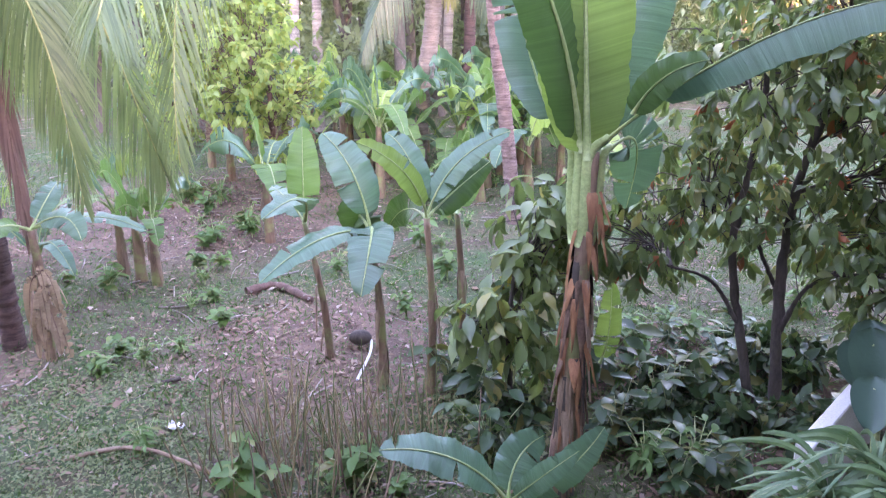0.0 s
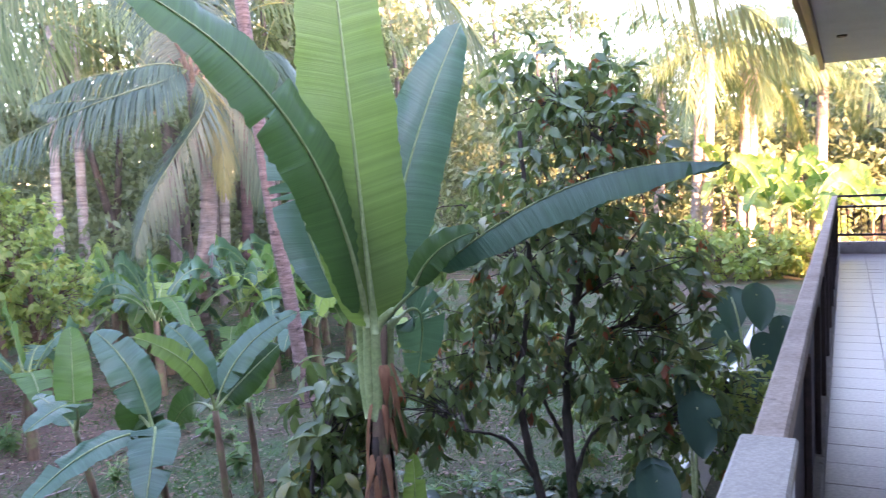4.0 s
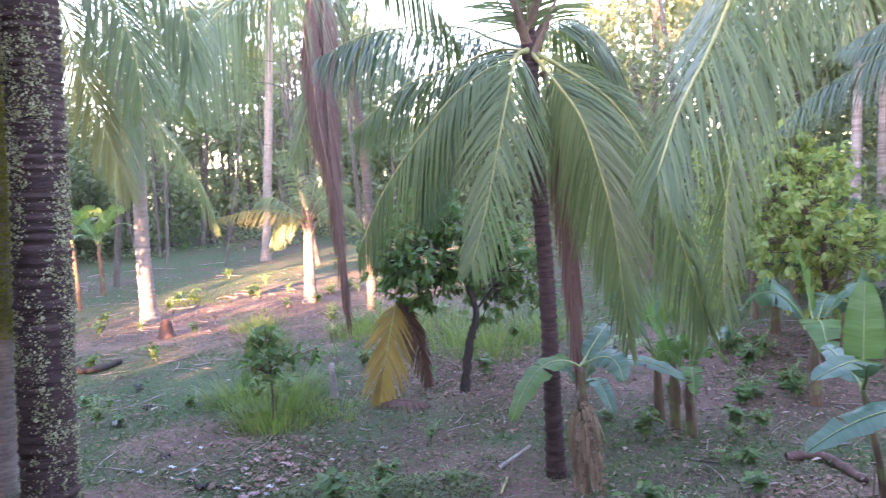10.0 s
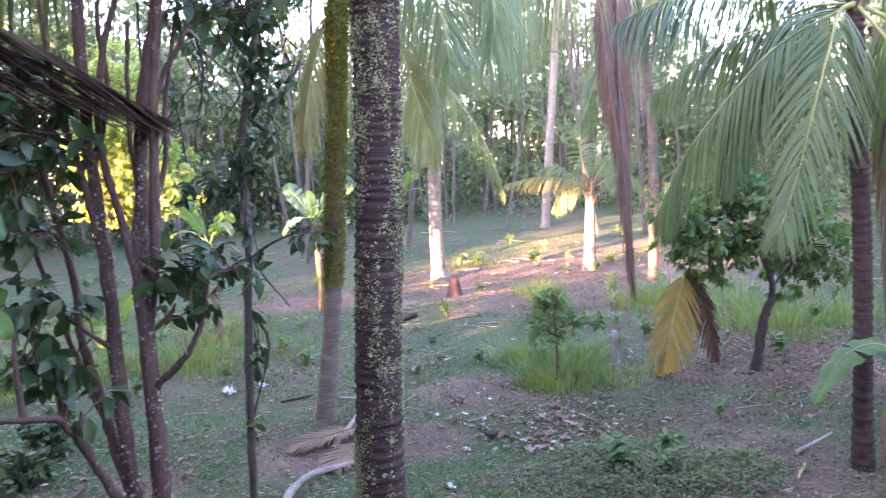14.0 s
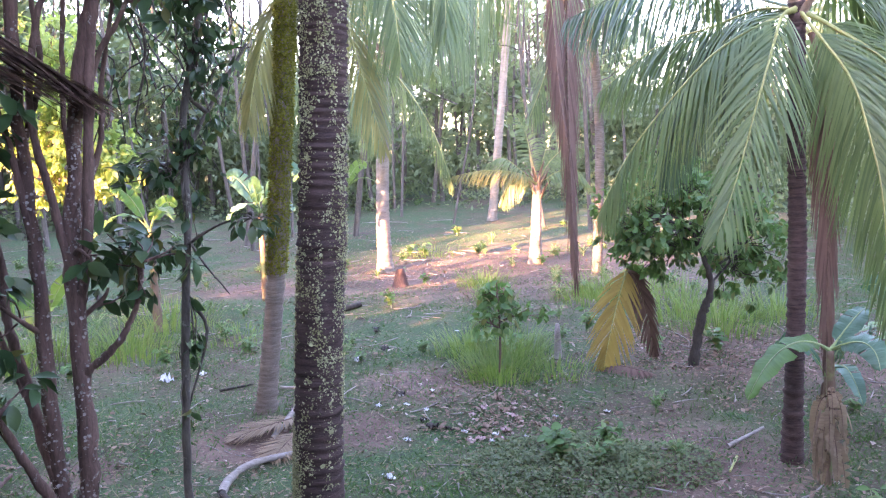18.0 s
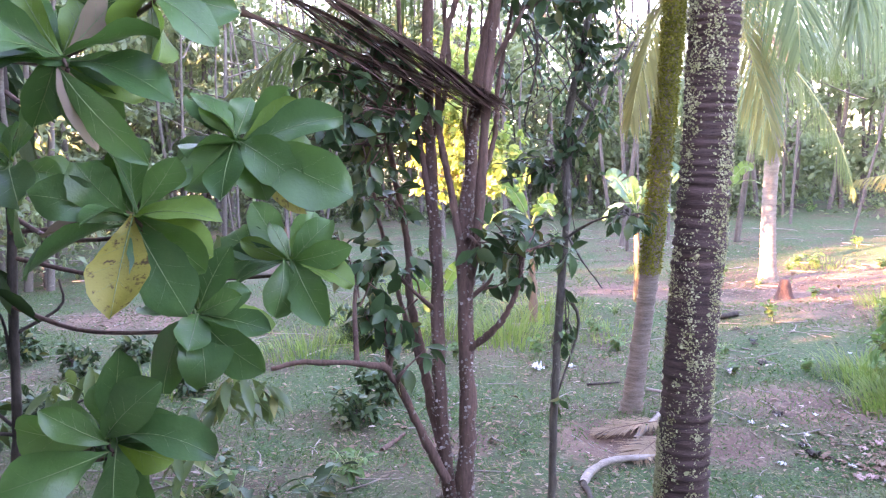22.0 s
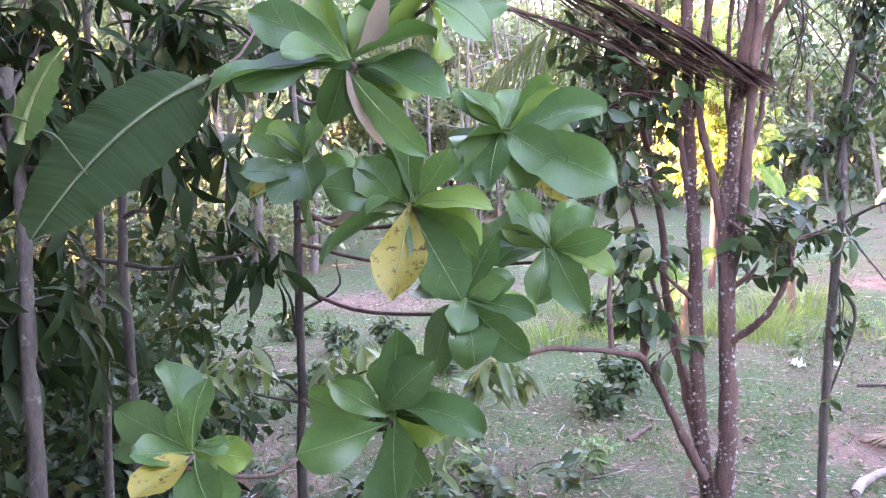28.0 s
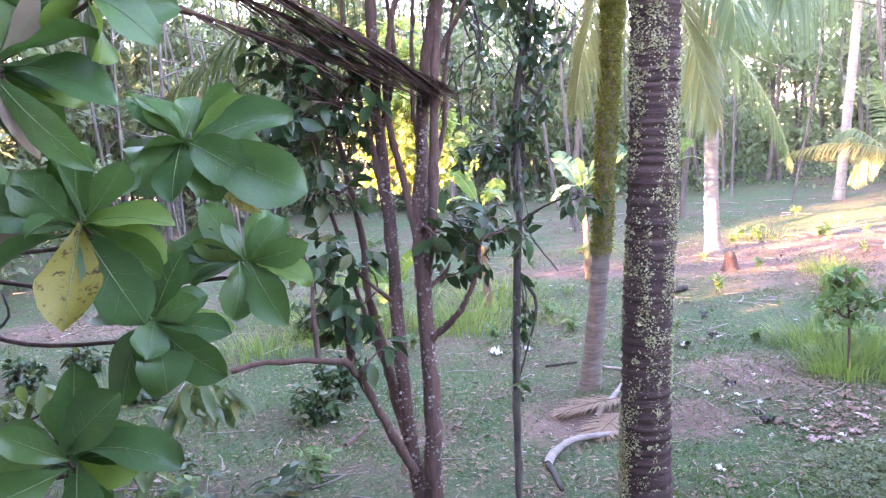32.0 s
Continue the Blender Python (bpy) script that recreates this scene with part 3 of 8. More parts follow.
def banana_leaf(parent, p0, p1, p2, width, material=None, seed=0, face=None, petiole=0.10, fold=0.25, tears=5, label="", rib=None, name="leaf"):
    """A banana leaf on a curve: broad blade, raised midrib, torn and wavy edge. face: the way its upper side looks."""
    r = np.random.default_rng(seed)
    n = 72 if width > 0.12 else 30
    line = bez(p0, p1, p2, n)
    t, side, upn = frames_along(line)
    if face is not None:
        side = unit(np.cross(t, np.broadcast_to(np.array(face, float), t.shape)))
        upn = np.cross(side, t)
    q = np.linspace(0, 1, n)
    length = float(np.linalg.norm(np.diff(line, axis=0), axis=1).sum())
    b = np.clip((q - petiole) / (1 - petiole), 0, 1)
    w = width / 2 * np.clip(np.sin(np.pi * b**0.75) ** 0.42, 0, 1) * (b > 0) * np.where(b > 0.97, 0.6, 1)
    w = np.maximum(w, 0.006)
    s = Soup()
    for sgn in (-1, 1):
        cols = np.linspace(0, 1, 5)
        cuts = set(r.integers(n // 5, n - 4, tears))
        pleat = r.normal(size=n) * 0.005 + 0.0065 * (-1.0) ** np.arange(n)
        start = 0
        for stop in sorted(cuts | {n - 1}):
            if stop - start < 1:
                continue
            rows = np.arange(start, stop + 1)
            tilt = fold + r.normal() * 0.04
            sag = r.normal() * 0.025
            edge = 1 + 0.02 * r.normal(size=len(rows))
            shift = np.zeros(len(rows))
            shift[-1] = -0.5 if stop < n - 1 else 0
            shift[0] = 0.5 if start > 0 else 0
            wave = 0.03 * np.sin(rows * 32 / n + r.random() * 6)[:, None] * cols[None] ** 2
            off = (w[rows] * edge)[:, None] * cols[None]
            v = line[rows][:, None] + side[rows][:, None] * sgn * off[..., None] * np.cos(tilt)
            v = v + upn[rows][:, None] * (off * np.sin(tilt) - 0.55 * off**2 / max(width, 0.1) + (wave + sag * cols[None] ** 2 + pleat[rows][:, None] * cols[None] ** 0.5) * width)[..., None]
            v = v + t[rows][:, None] * (shift[:, None] * cols[None] * 0.04)[..., None]
            i, j = np.meshgrid(np.arange(len(rows) - 1), np.arange(4), indexing="ij")
            f = np.stack([i * 5 + j, i * 5 + j + 1, (i + 1) * 5 + j + 1, (i + 1) * 5 + j], -1)
            s.add(v, f)
            s.vein.append(((q[rows] * length)[:, None] - 0.25 * off + sgn * 9.0).ravel())
            start = stop
    ob = part(name, s, material or LEAF_BANANA, parent, label)
    rr = np.linspace(0.018, 0.004, n) * (1 + 1.1 * np.exp(-q / 0.10)) * (width / 0.5) ** 0.7
    few = np.unique(np.r_[np.arange(0, n, 3), n - 1])
    part("midrib", tube(Soup(), (line + upn * 0.004)[few], rr[few], 6, 0.7), rib or RIB_BANANA, ob)
    return ob


def banana_stem(parent, points, r0, r1, material=None):
    n = 24
    line = poly(points, n)
    r = np.linspace(r0, r1, n) * (1 + 0.05 * rng.normal(size=n))
    part("stem", tube(Soup(), line, r, 10), material or SHEATH, parent)
    return line


def husks(parent, line, radius, count, seed, material=None, length=0.5, span=(0.05, 0.95), flare=0.25):
    """Dry sheaths and hanging dead leaves round a banana stem, each a part."""
    r = np.random.default_rng(seed)
    for _ in range(count):
        k = int((span[0] + (span[1] - span[0]) * r.random()) * (len(line) - 1))
        a = r.random() * 2 * np.pi
        out = np.array([np.cos(a), np.sin(a), 0])
        le = length * (0.5 + r.random())
        foot = line[k] + out * radius * 0.9
        l2 = bez(foot, foot + out * flare * (0.04 + 0.06 * r.random()) + np.array([0, 0, -le * 0.3]), foot + out * flare * (0.05 + 0.14 * r.random() ** 2) + np.array([0, 0, -le]), 8)
        w = (0.012 + 0.022 * r.random()) * np.array([0.7, 1, 1, 0.9, 0.8, 0.6, 0.4, 0.1])
        sd = np.array([-np.sin(a), np.cos(a), 0])
        v = np.stack([l2 - sd * w[:, None], l2 + out * 0.012, l2 + sd * w[:, None]], 1).reshape(-1, 3)
        f = [(3 * i + j, 3 * i + j + 1, 3 * i + j + 4, 3 * i + j + 3) for i in range(7) for j in (0, 1)]
        part("dry_sheath", Soup().add(v, f), material or HUSK, parent)


def banana_plant(place, height, leaves, leaf_len, leaf_w, seed, label, group="banana plants", materials=None, lean=(0, 0), stem_r=0.05, dry=3, name="banana_plant"):
    """A whole banana plant whose leaves stand round its crown."""
    r = np.random.default_rng(seed)
    place = np.array(on_ground(place, -0.03))
    ob = thing(name, place, label, "banana plant", group)
    top = place + np.array([lean[0], lean[1], height])
    line = banana_stem(ob, [place, (place + top) / 2 + np.array([lean[0] * 0.1, 0, 0]), top], stem_r * 1.25, stem_r * 0.6)
    if dry:
        husks(ob, line, stem_r, dry, seed, length=0.35)
    a0 = r.random() * 6
    for k in range(leaves):
        a = a0 + k * 2.4 + r.normal() * 0.25
        out = np.array([np.cos(a), np.sin(a), 0])
        up = 0.25 + 0.75 * (k + 0.5) / leaves
        le = leaf_len * (0.75 + 0.4 * r.random())
        p1 = top + out * le * 0.35 + np.array([0, 0, le * (0.35 + 0.55 * up)])
        p2 = top + out * le * (0.95 - 0.4 * up) + np.array([0, 0, le * (1.3 * up - 0.55)])
        m = (materials or (LEAF_BANANA, LEAF_BANANA_BLUE))[int(r.integers(len(materials or (0, 0))))]
        banana_leaf(ob, top - np.array([0, 0, 0.06]), p1, p2, leaf_w * (0.8 + 0.4 * r.random()), m, seed * 31 + k, fold=0.3, tears=int(r.integers(2, 7)), petiole=0.16)
    return ob


def bough(soup, a, b, r0, r1, r, wob=0.12, n=9, sides=6):
    a, b = np.array(a, float), np.array(b, float)
    d = np.linalg.norm(b - a)
    mid = (a + b) / 2 + r.normal(size=3) * d * wob + np.array([0, 0, d * 0.06])
    return tube(soup, poly([a, mid, b], n), np.linspace(r0, r1, n), sides)


def leaf_tree(name, label, category, stems, lumps, leaf_material, bark, leaf, count, seed, template=None, per_tip=9, group="", droop=0.5, extra=None, twig_r=0.006):
    """A broadleaved tree. stems: (points, foot radius, top radius); lumps: (centre, radii) of the crown, filled with twigs and their leaves."""
    r = np.random.default_rng(seed)
    foot = np.array(stems[0][0][0], float)
    ob = thing(name, foot, label, category, group)
    ends = []
    for pts, r0, r1 in stems:
        n = 42
        line = poly(pts, n)
        line[1:-1] += r.normal(size=(n - 2, 3)) * r0 * 0.09
        part("trunk", tube(Soup(), line, np.linspace(r0, r1, n) * (1 + 0.08 * r.normal(size=n)), 10), bark, ob)
        ends += [line[k] for k in range(15, n, 3)]
    ends = np.array(ends)
    vol = np.array([np.prod(l[1]) ** 0.67 for l in lumps])
    tips = max(3, count // per_tip)
    crown, red = Soup(), Soup()
    for (c, rad), share in zip(lumps, vol / vol.sum()):
        c, rad = np.array(c, float), np.array(rad, float)
        near = ends[np.argmin(np.linalg.norm(ends - (c - [0, 0, rad[2] * 0.6]), axis=1))]
        limbs = bough(Soup(), near, c, 0.018, 0.007, r)
        nt_ = max(2, int(tips * share))
        pts = c + ball(nt_, r) * rad * (0.25 + 0.95 * r.random((nt_, 1)) ** 0.8)
        for p in pts[:: max(1, nt_ // 26)]:
            bough(limbs, near + (c - near) * r.uniform(0.35, 1.0) + (p - c) * 0.1, p, 0.006, twig_r * 0.5, r, n=5, sides=5)
        part("limb", limbs, bark, ob)
        base = np.repeat(pts, per_tip, 0)
        outw = np.repeat(unit(pts - c + 1e-6), per_tip, 0)
        way = unit(outw * 0.5 + ball(len(base), r) * 0.9 + np.array([0, 0, -droop]))
        nrm = unit(outw * 0.45 + np.array([0, 0, 0.7]) + ball(len(base), r) * 0.7)
        scatter(crown, template or LEAF_OVAL, base + ball(len(base), r) * leaf * 0.35, way, nrm, leaf * (0.55 + 0.75 * r.random(len(base))))
        if extra:
            k = max(1, int(nt_ * extra[1]))
            pk = pts[r.integers(0, nt_, k)]
            b2 = np.repeat(pk, 4, 0) + ball(4 * k, r) * leaf * 0.2
            scatter(red, template or LEAF_OVAL, b2, unit(ball(4 * k, r) * 0.6 + np.array([0, 0, -0.7])), ball(4 * k, r) + np.array([0, 0, 0.4]), leaf * (0.6 + 0.5 * r.random(4 * k)))
    for o in ob.children:
        if o.name.startswith("limb"):
            tagged(o, kind="stuff")
    part("crown", crown, leaf_material, ob)
    if extra:
        part("young_leaves", red, extra[0], ob, extra[2])
    return ob


# ---- the house and its veranda ----
FLOOR, TURN, PLAN = 1.10, -43.8, 1.0676  # PLAN: metres for each unit of the veranda plan, in which a tile is 0.32 long
ALONG, ACROSS = np.array([math.sin(radians(43.8)), math.cos(radians(43.8)), 0]), np.array([math.cos(radians(43.8)), -math.sin(radians(43.8)), 0])


def ver(a, b, z):
    """A place on the veranda: metres along it, metres across it to the house, height."""
    return (ALONG * a + ACROSS * b + np.array([0, 0, z])) * PLAN


def vbox(soup, a, b, z, bevel=0.0):
    """A box on the veranda from ranges along, across and in height."""
    return box(soup, tuple(PLAN * q for q in (b[0], a[0], z[0])), tuple(PLAN * q for q in (b[1], a[1], z[1])), TURN, (0, 0, 0), bevel)


slab = tagged(new("floor", vbox(Soup(), (-3.0, 15.5), (-0.22, 4.1), (FLOOR - 0.25, FLOOR - 0.006)).mesh("floor", GROUT, False)), "concrete veranda slab under glazed tiles", "floor", kind="structure")
plinth = tagged(new("wall_plinth", vbox(Soup(), (-2.9, 15.4), (-0.15, 4.0), (-0.3, FLOOR - 0.25)).mesh("wall_plinth", CONCRETE, False)), "plain concrete base wall under the veranda", "wall", kind="structure")
WALL_B = 1.05
hw = Soup()
vbox(hw, (7.6, 15.1), (WALL_B, WALL_B + 0.15), (FLOOR, FLOOR + 0.22))
vbox(hw, (14.95, 15.1), (WALL_B, WALL_B + 0.15), (FLOOR + 0.22, FLOOR + 2.35))
vbox(hw, (-3.0, 15.1), (WALL_B, WALL_B + 0.15), (FLOOR + 2.35, FLOOR + 3.30))
vbox(hw, (-3.0, -2.4), (WALL_B, WALL_B + 0.15), (FLOOR, FLOOR + 2.35))
vbox(hw, (1.2, 2.6), (WALL_B, WALL_B + 0.15), (FLOOR, FLOOR + 2.35))
vbox(hw, (6.0, 7.6), (WALL_B, WALL_B + 0.15), (FLOOR, FLOOR + 2.35))
tagged(new("wall_front", hw.mesh("wall_front", WHITE_PAINT, False)), "white painted front wall of the house", "wall", kind="structure")
back = Soup()
vbox(back, (-3.0, 15.1), (4.0, 4.2), (-0.2, FLOOR + 3.3))
vbox(back, (-3.2, -3.0), (WALL_B, 4.2), (-0.2, FLOOR + 3.3))
vbox(back, (15.1, 15.3), (WALL_B, 4.2), (-0.2, FLOOR + 3.3))
tagged(new("wall_back", back.mesh("wall_back", WHITE_PAINT, False)), "plain white outer walls of the house", "wall", kind="structure")
tagged(new("ceiling", vbox(Soup(), (-3.4, 15.4), (-0.22, 4.2), (FLOOR + 3.26, FLOOR + 3.36)).mesh("ceiling", GREY_PAINT, False)), "pale grey painted veranda soffit", "ceiling", kind="structure")
tagged(new("fascia", vbox(Soup(), (-3.4, 15.5), (-0.30, -0.222), (FLOOR + 3.16, FLOOR + 3.50), 0.008).mesh("fascia", WOOD_DARK, False)), "dark brown timber fascia board of the eaves", "fascia", kind="structure")
roof = Soup()
ridge = [ver(-3.6, -0.45, FLOOR + 3.45), ver(15.8, -0.45, FLOOR + 3.45), ver(15.8, 2.0, FLOOR + 4.4), ver(-3.6, 2.0, FLOOR + 4.4), ver(-3.6, 4.6, FLOOR + 3.45), ver(15.8, 4.6, FLOOR + 3.45)]
lift = [p + np.array([0, 0, 0.08]) for p in ridge]
roof.add(ridge + lift, [(0, 1, 2, 3), (3, 2, 5, 4), (6, 9, 8, 7), (9, 10, 11, 8), (0, 6, 7, 1), (4, 5, 11, 10), (1, 7, 8, 2), (2, 8, 11, 5), (0, 3, 9, 6), (3, 4, 10, 9)])
tagged(new("roof", roof.mesh("roof", WOOD_DARK, False)), "dark pitched roof over the house", "roof", kind="structure")
for a in (8.6, 12.0):
    spot_light = thing("downlight", ver(a, 0.05, FLOOR + 3.25), "small round recessed downlight in the soffit, unlit", "ceiling light", "downlights")
    part("rim", tube(Soup(), [ver(a, 0.05, FLOOR + 3.235), ver(a, 0.05, FLOOR + 3.262)], 0.07, 16), METAL_BLACK, spot_light)

# unseen invented volume behind the eye, added to keep low sun off the near plants
sun_block = Soup()
box(sun_block, (-8.0, -14.0, -0.3), (6.0, -9.5, 5.6))
tagged(new("wall_wing", sun_block.mesh("wall_wing", WHITE_PAINT, False)), "unseen plain white block added behind to shut out low sun", "wall", kind="structure")
sun_block = Soup()
sun_block.add([(-8.5, -9.0, 5.6), (6.5, -9.0, 5.6), (6.5, -14.5, 5.6), (-8.5, -14.5, 5.6), (-8.5, -11.7, 7.0), (6.5, -11.7, 7.0)], [(0, 1, 5, 4), (2, 3, 4, 5), (0, 3, 2, 1), (0, 4, 3, 3), (1, 2, 5, 5)])
tagged(new("roof_wing", sun_block.mesh("roof_wing", WOOD_DARK, False)), "dark pitched top of the unseen sun-blocking volume", "roof", kind="structure")

# glazed doors and windows along the veranda wall
for n_, (a0, a1, z0, z1) in enumerate([(7.6, 9.8, 0.22, 2.35), (9.8, 11.7, 0.22, 2.35), (11.7, 14.95, 0.22, 2.35), (2.6, 6.0, 0.0, 2.35), (-2.4, 1.2, 0.0, 2.35)]):
    w = thing("window_%d" % (n_ + 1), ver(a0, WALL_B, FLOOR + z0), "dark framed sliding glass window in the veranda wall", "window", "veranda windows", "structure")
    for q0, q1 in ((a0, a0 + 0.09), (a1 - 0.09, a1), ((a0 + a1) / 2 - 0.05, (a0 + a1) / 2 + 0.05)):
        part("window_frame", vbox(Soup(), (q0, q1), (WALL_B - 0.02, WALL_B + 0.10), (FLOOR + z0, FLOOR + z1)), WOOD_DARK, w, smooth=False)
    for q0, q1 in ((z0, z0 + 0.07), (z1 - 0.09, z1)):
        part("window_frame", vbox(Soup(), (a0 + 0.09, (a0 + a1) / 2 - 0.05), (WALL_B - 0.018, WALL_B + 0.10), (FLOOR + q0, FLOOR + q1)), WOOD_DARK, w, smooth=False)
        part("window_frame", vbox(Soup(), ((a0 + a1) / 2 + 0.05, a1 - 0.09), (WALL_B - 0.018, WALL_B + 0.10), (FLOOR + q0, FLOOR + q1)), WOOD_DARK, w, smooth=False)
    for q0, q1 in ((a0 + 0.09, (a0 + a1) / 2 - 0.05), ((a0 + a1) / 2 + 0.05, a1 - 0.09)):
        part("pane", vbox(Soup(), (q0, q1), (WALL_B + 0.03, WALL_B + 0.036), (FLOOR + z0 + 0.07, FLOOR + z1 - 0.09)), GLASS, w, smooth=False)

# balustrade: timber-grey top rail on a dark panel, with a low kerb, and a light concrete post
RAIL_B = (-0.13, -0.045)
rail = thing("balustrade", ver(2.2, -0.23, FLOOR), "weathered wooden top rail over a dark timber balustrade", "railing")
for a0, a1 in ((2.06, 4.9), (4.905, 8.0), (8.005, 11.0), (11.005, 15.05)):
    part("top_rail", vbox(Soup(), (a0, a1), RAIL_B, (FLOOR + 0.92, FLOOR + 1.0), 0.01), WOOD_RAIL, rail, smooth=False)
    part("panel", vbox(Soup(), (a0 + 0.02, a1 - 0.02), (-0.105, -0.065), (FLOOR + 0.12, FLOOR + 0.918), 0.004), WOOD_DARK, rail, smooth=False)
for a0 in np.arange(2.2, 15.0, 1.16):
    part("kerb_block", vbox(Soup(), (a0, a0 + 1.14), (-0.11, -0.02), (FLOOR, FLOOR + 0.12), 0.008), CONCRETE, rail, smooth=False)
    part("baluster", vbox(Soup(), (a0, a0 + 0.06), (-0.063, -0.035), (FLOOR + 0.12, FLOOR + 0.915), 0.004), WOOD_DARK, rail, smooth=False)
post = thing("balustrade_post", ver(1.9, -0.2, FLOOR), "pale painted square post at the end of the balustrade", "post")
part("shaft", vbox(Soup(), (1.55, 2.06), (-0.145, -0.026), (FLOOR - 0.25, FLOOR + 0.97), 0.01), WHITE_PAINT, post, smooth=False)
part("cap", vbox(Soup(), (1.52, 2.07), (-0.155, -0.016), (FLOOR + 0.97, FLOOR + 1.01), 0.008), CAP_PAINT, post, smooth=False)
endrail = thing("end_railing", ver(15.2, 0.2, FLOOR), "black metal railing with thin bars closing the end of the veranda", "railing")
for z0 in (0.30, 0.78, 0.96):
    part("bar", vbox(Soup(), (15.2, 15.25), (-0.13, WALL_B), (FLOOR + z0, FLOOR + z0 + 0.04), 0.004), METAL_BLACK, endrail, smooth=False)
for b0 in np.linspace(-0.11, WALL_B - 0.03, 12):
    part("upright", vbox(Soup(), (15.215, 15.235), (b0, b0 + 0.02), (FLOOR + 0.34, FLOOR + 0.78)), METAL_BLACK, endrail, smooth=False)
part("kerb", vbox(Soup(), (15.18, 15.32), (-0.13, WALL_B), (FLOOR, FLOOR + 0.2), 0.006), CONCRETE, endrail, smooth=False)

# ---- the large banana plant beside the veranda ----
big = thing("large_banana_plant", on_ground((0.85, 4.31, -0.02)), "tall banana plant with broad torn leaves and a brown peeling stem", "banana plant")
bl = banana_stem(big, [on_ground((0.85, 4.31, -0.02), -0.05), (0.90, 4.30, 0.67), (0.96, 4.32, 1.57), (1.00, 4.33, 2.16)], 0.085, 0.03)
for p0, p1 in (((0.92, 4.35, 2.16), (0.76, 4.15, 3.53)), ((0.96, 4.33, 2.12), (0.89, 4.24, 3.25)), ((1.02, 4.38, 2.14), (1.17, 4.61, 3.00)), ((0.98, 4.32, 2.15), (1.49, 3.96, 2.80)), ((1.07, 4.42, 2.12), (1.40, 4.56, 2.41)), ((0.89, 4.40, 2.15), (0.63, 4.81, 2.52))):
    p0, p1 = np.array(p0), np.array(p1)
    part("petiole", tube(Soup(), poly([bl[16] + (p0 - bl[-1]) * 0.45, bl[19] + (p0 - bl[-1]) * 0.8, p0, p0 + (p1 - p0) * 0.16], 12), np.linspace(0.042, 0.02, 12), 8), RIB_BANANA, big, "thick green leaf stalk")
husks(big, bl, 0.076, 40, 5, HUSK, 0.30, (0.03, 0.78), 0.2)
husks(big, bl, 0.072, 34, 6, BARK_DARK, 0.34, (0.03, 0.76), 0.14)
husks(big, bl, 0.074, 26, 15, RIB_DEAD, 0.28, (0.03, 0.7), 0.3)
husks(big, bl, 0.066, 44, 9, SHEATH_RED, 0.24, (0.25, 0.88), 0.4)
banana_leaf(big, (0.92, 4.35, 2.16), (0.76, 4.15, 3.53), (-0.27, 3.88, 3.98), 0.47, LEAF_BANANA_DARK, 1, face=(0.53, -1.07, 0.53), petiole=0.03, fold=0.15, tears=1, label="dark green arching leaf with a torn edge")
banana_leaf(big, (0.96, 4.33, 2.12), (0.89, 4.24, 3.25), (0.86, 4.57, 4.87), 0.56, LEAF_BANANA_YOUNG, 2, face=(0.05, -1.07, 0.11), petiole=0.02, fold=0.1, tears=0, label="bright green upright leaf with a pale midrib")
banana_leaf(big, (1.02, 4.38, 2.14), (1.17, 4.61, 3.00), (1.76, 4.89, 3.96), 0.46, LEAF_BANANA_BLUE, 3, face=(-0.16, -1.07, 0.16), petiole=0.08, fold=0.12, tears=0)
banana_leaf(big, (0.98, 4.32, 2.15), (1.79, 3.74, 3.10), (2.42, 3.07, 2.98), 0.235, LEAF_BANANA_BLUE, 4, face=(-0.1, 0.1, 1.0), petiole=0.2, fold=-1.15, tears=1, label="long leaf bent over to the side, hanging folded from its midrib")
banana_leaf(big, (1.07, 4.42, 2.12), (1.40, 4.56, 2.41), (1.29, 4.70, 1.73), 0.34, LEAF_BANANA_BLUE, 6, face=(0.00, -1.07, 0.21), petiole=0.25, fold=0.1)
banana_leaf(big, (0.89, 4.40, 2.15), (0.63, 4.81, 2.52), (0.58, 5.15, 3.57), 0.34, LEAF_BANANA_BLUE, 7, face=(0.11, -1.07, 0.21), petiole=0.2, fold=0.15)
banana_leaf(big, (1.11, 4.42, 0.83), (1.16, 4.35, 1.01), (1.13, 4.30, 1.40), 0.16, LEAF_BANANA_YOUNG, 8, face=(0.00, -1.07, 0.11), fold=0.2)

banana_leaf(big, (1.15, 4.11, 2.40), (1.23, 4.00, 2.64), (1.43, 3.83, 2.69), 0.20, LEAF_BANANA_DARK, 14, face=(-0.3, -1.0, 0.6), petiole=0.02, fold=0.3, tears=0, label="curled dark green leaf half")

# ---- young banana plants on the slope below ----


def young_banana(foot, crown, leaves, label, seed, r0=0.038):
    foot = on_ground(foot, -0.03)
    ob = thing("young_banana_plant", foot, label, "banana plant", "young banana plants")
    mid = (np.array(foot) + np.array(crown)) / 2 + np.array([0.03, 0, 0])
    line = banana_stem(ob, [foot, mid, crown], r0, r0 * 0.6)
    husks(ob, line, r0 * 0.8, 7, seed, length=0.28, span=(0.05, 0.7))
    for k, (p1, p2, w, m, face) in enumerate(leaves):
        banana_leaf(ob, crown, p1, p2, w, m, seed + k, face=face, petiole=0.14, fold=0.22, tears=1)
    return ob


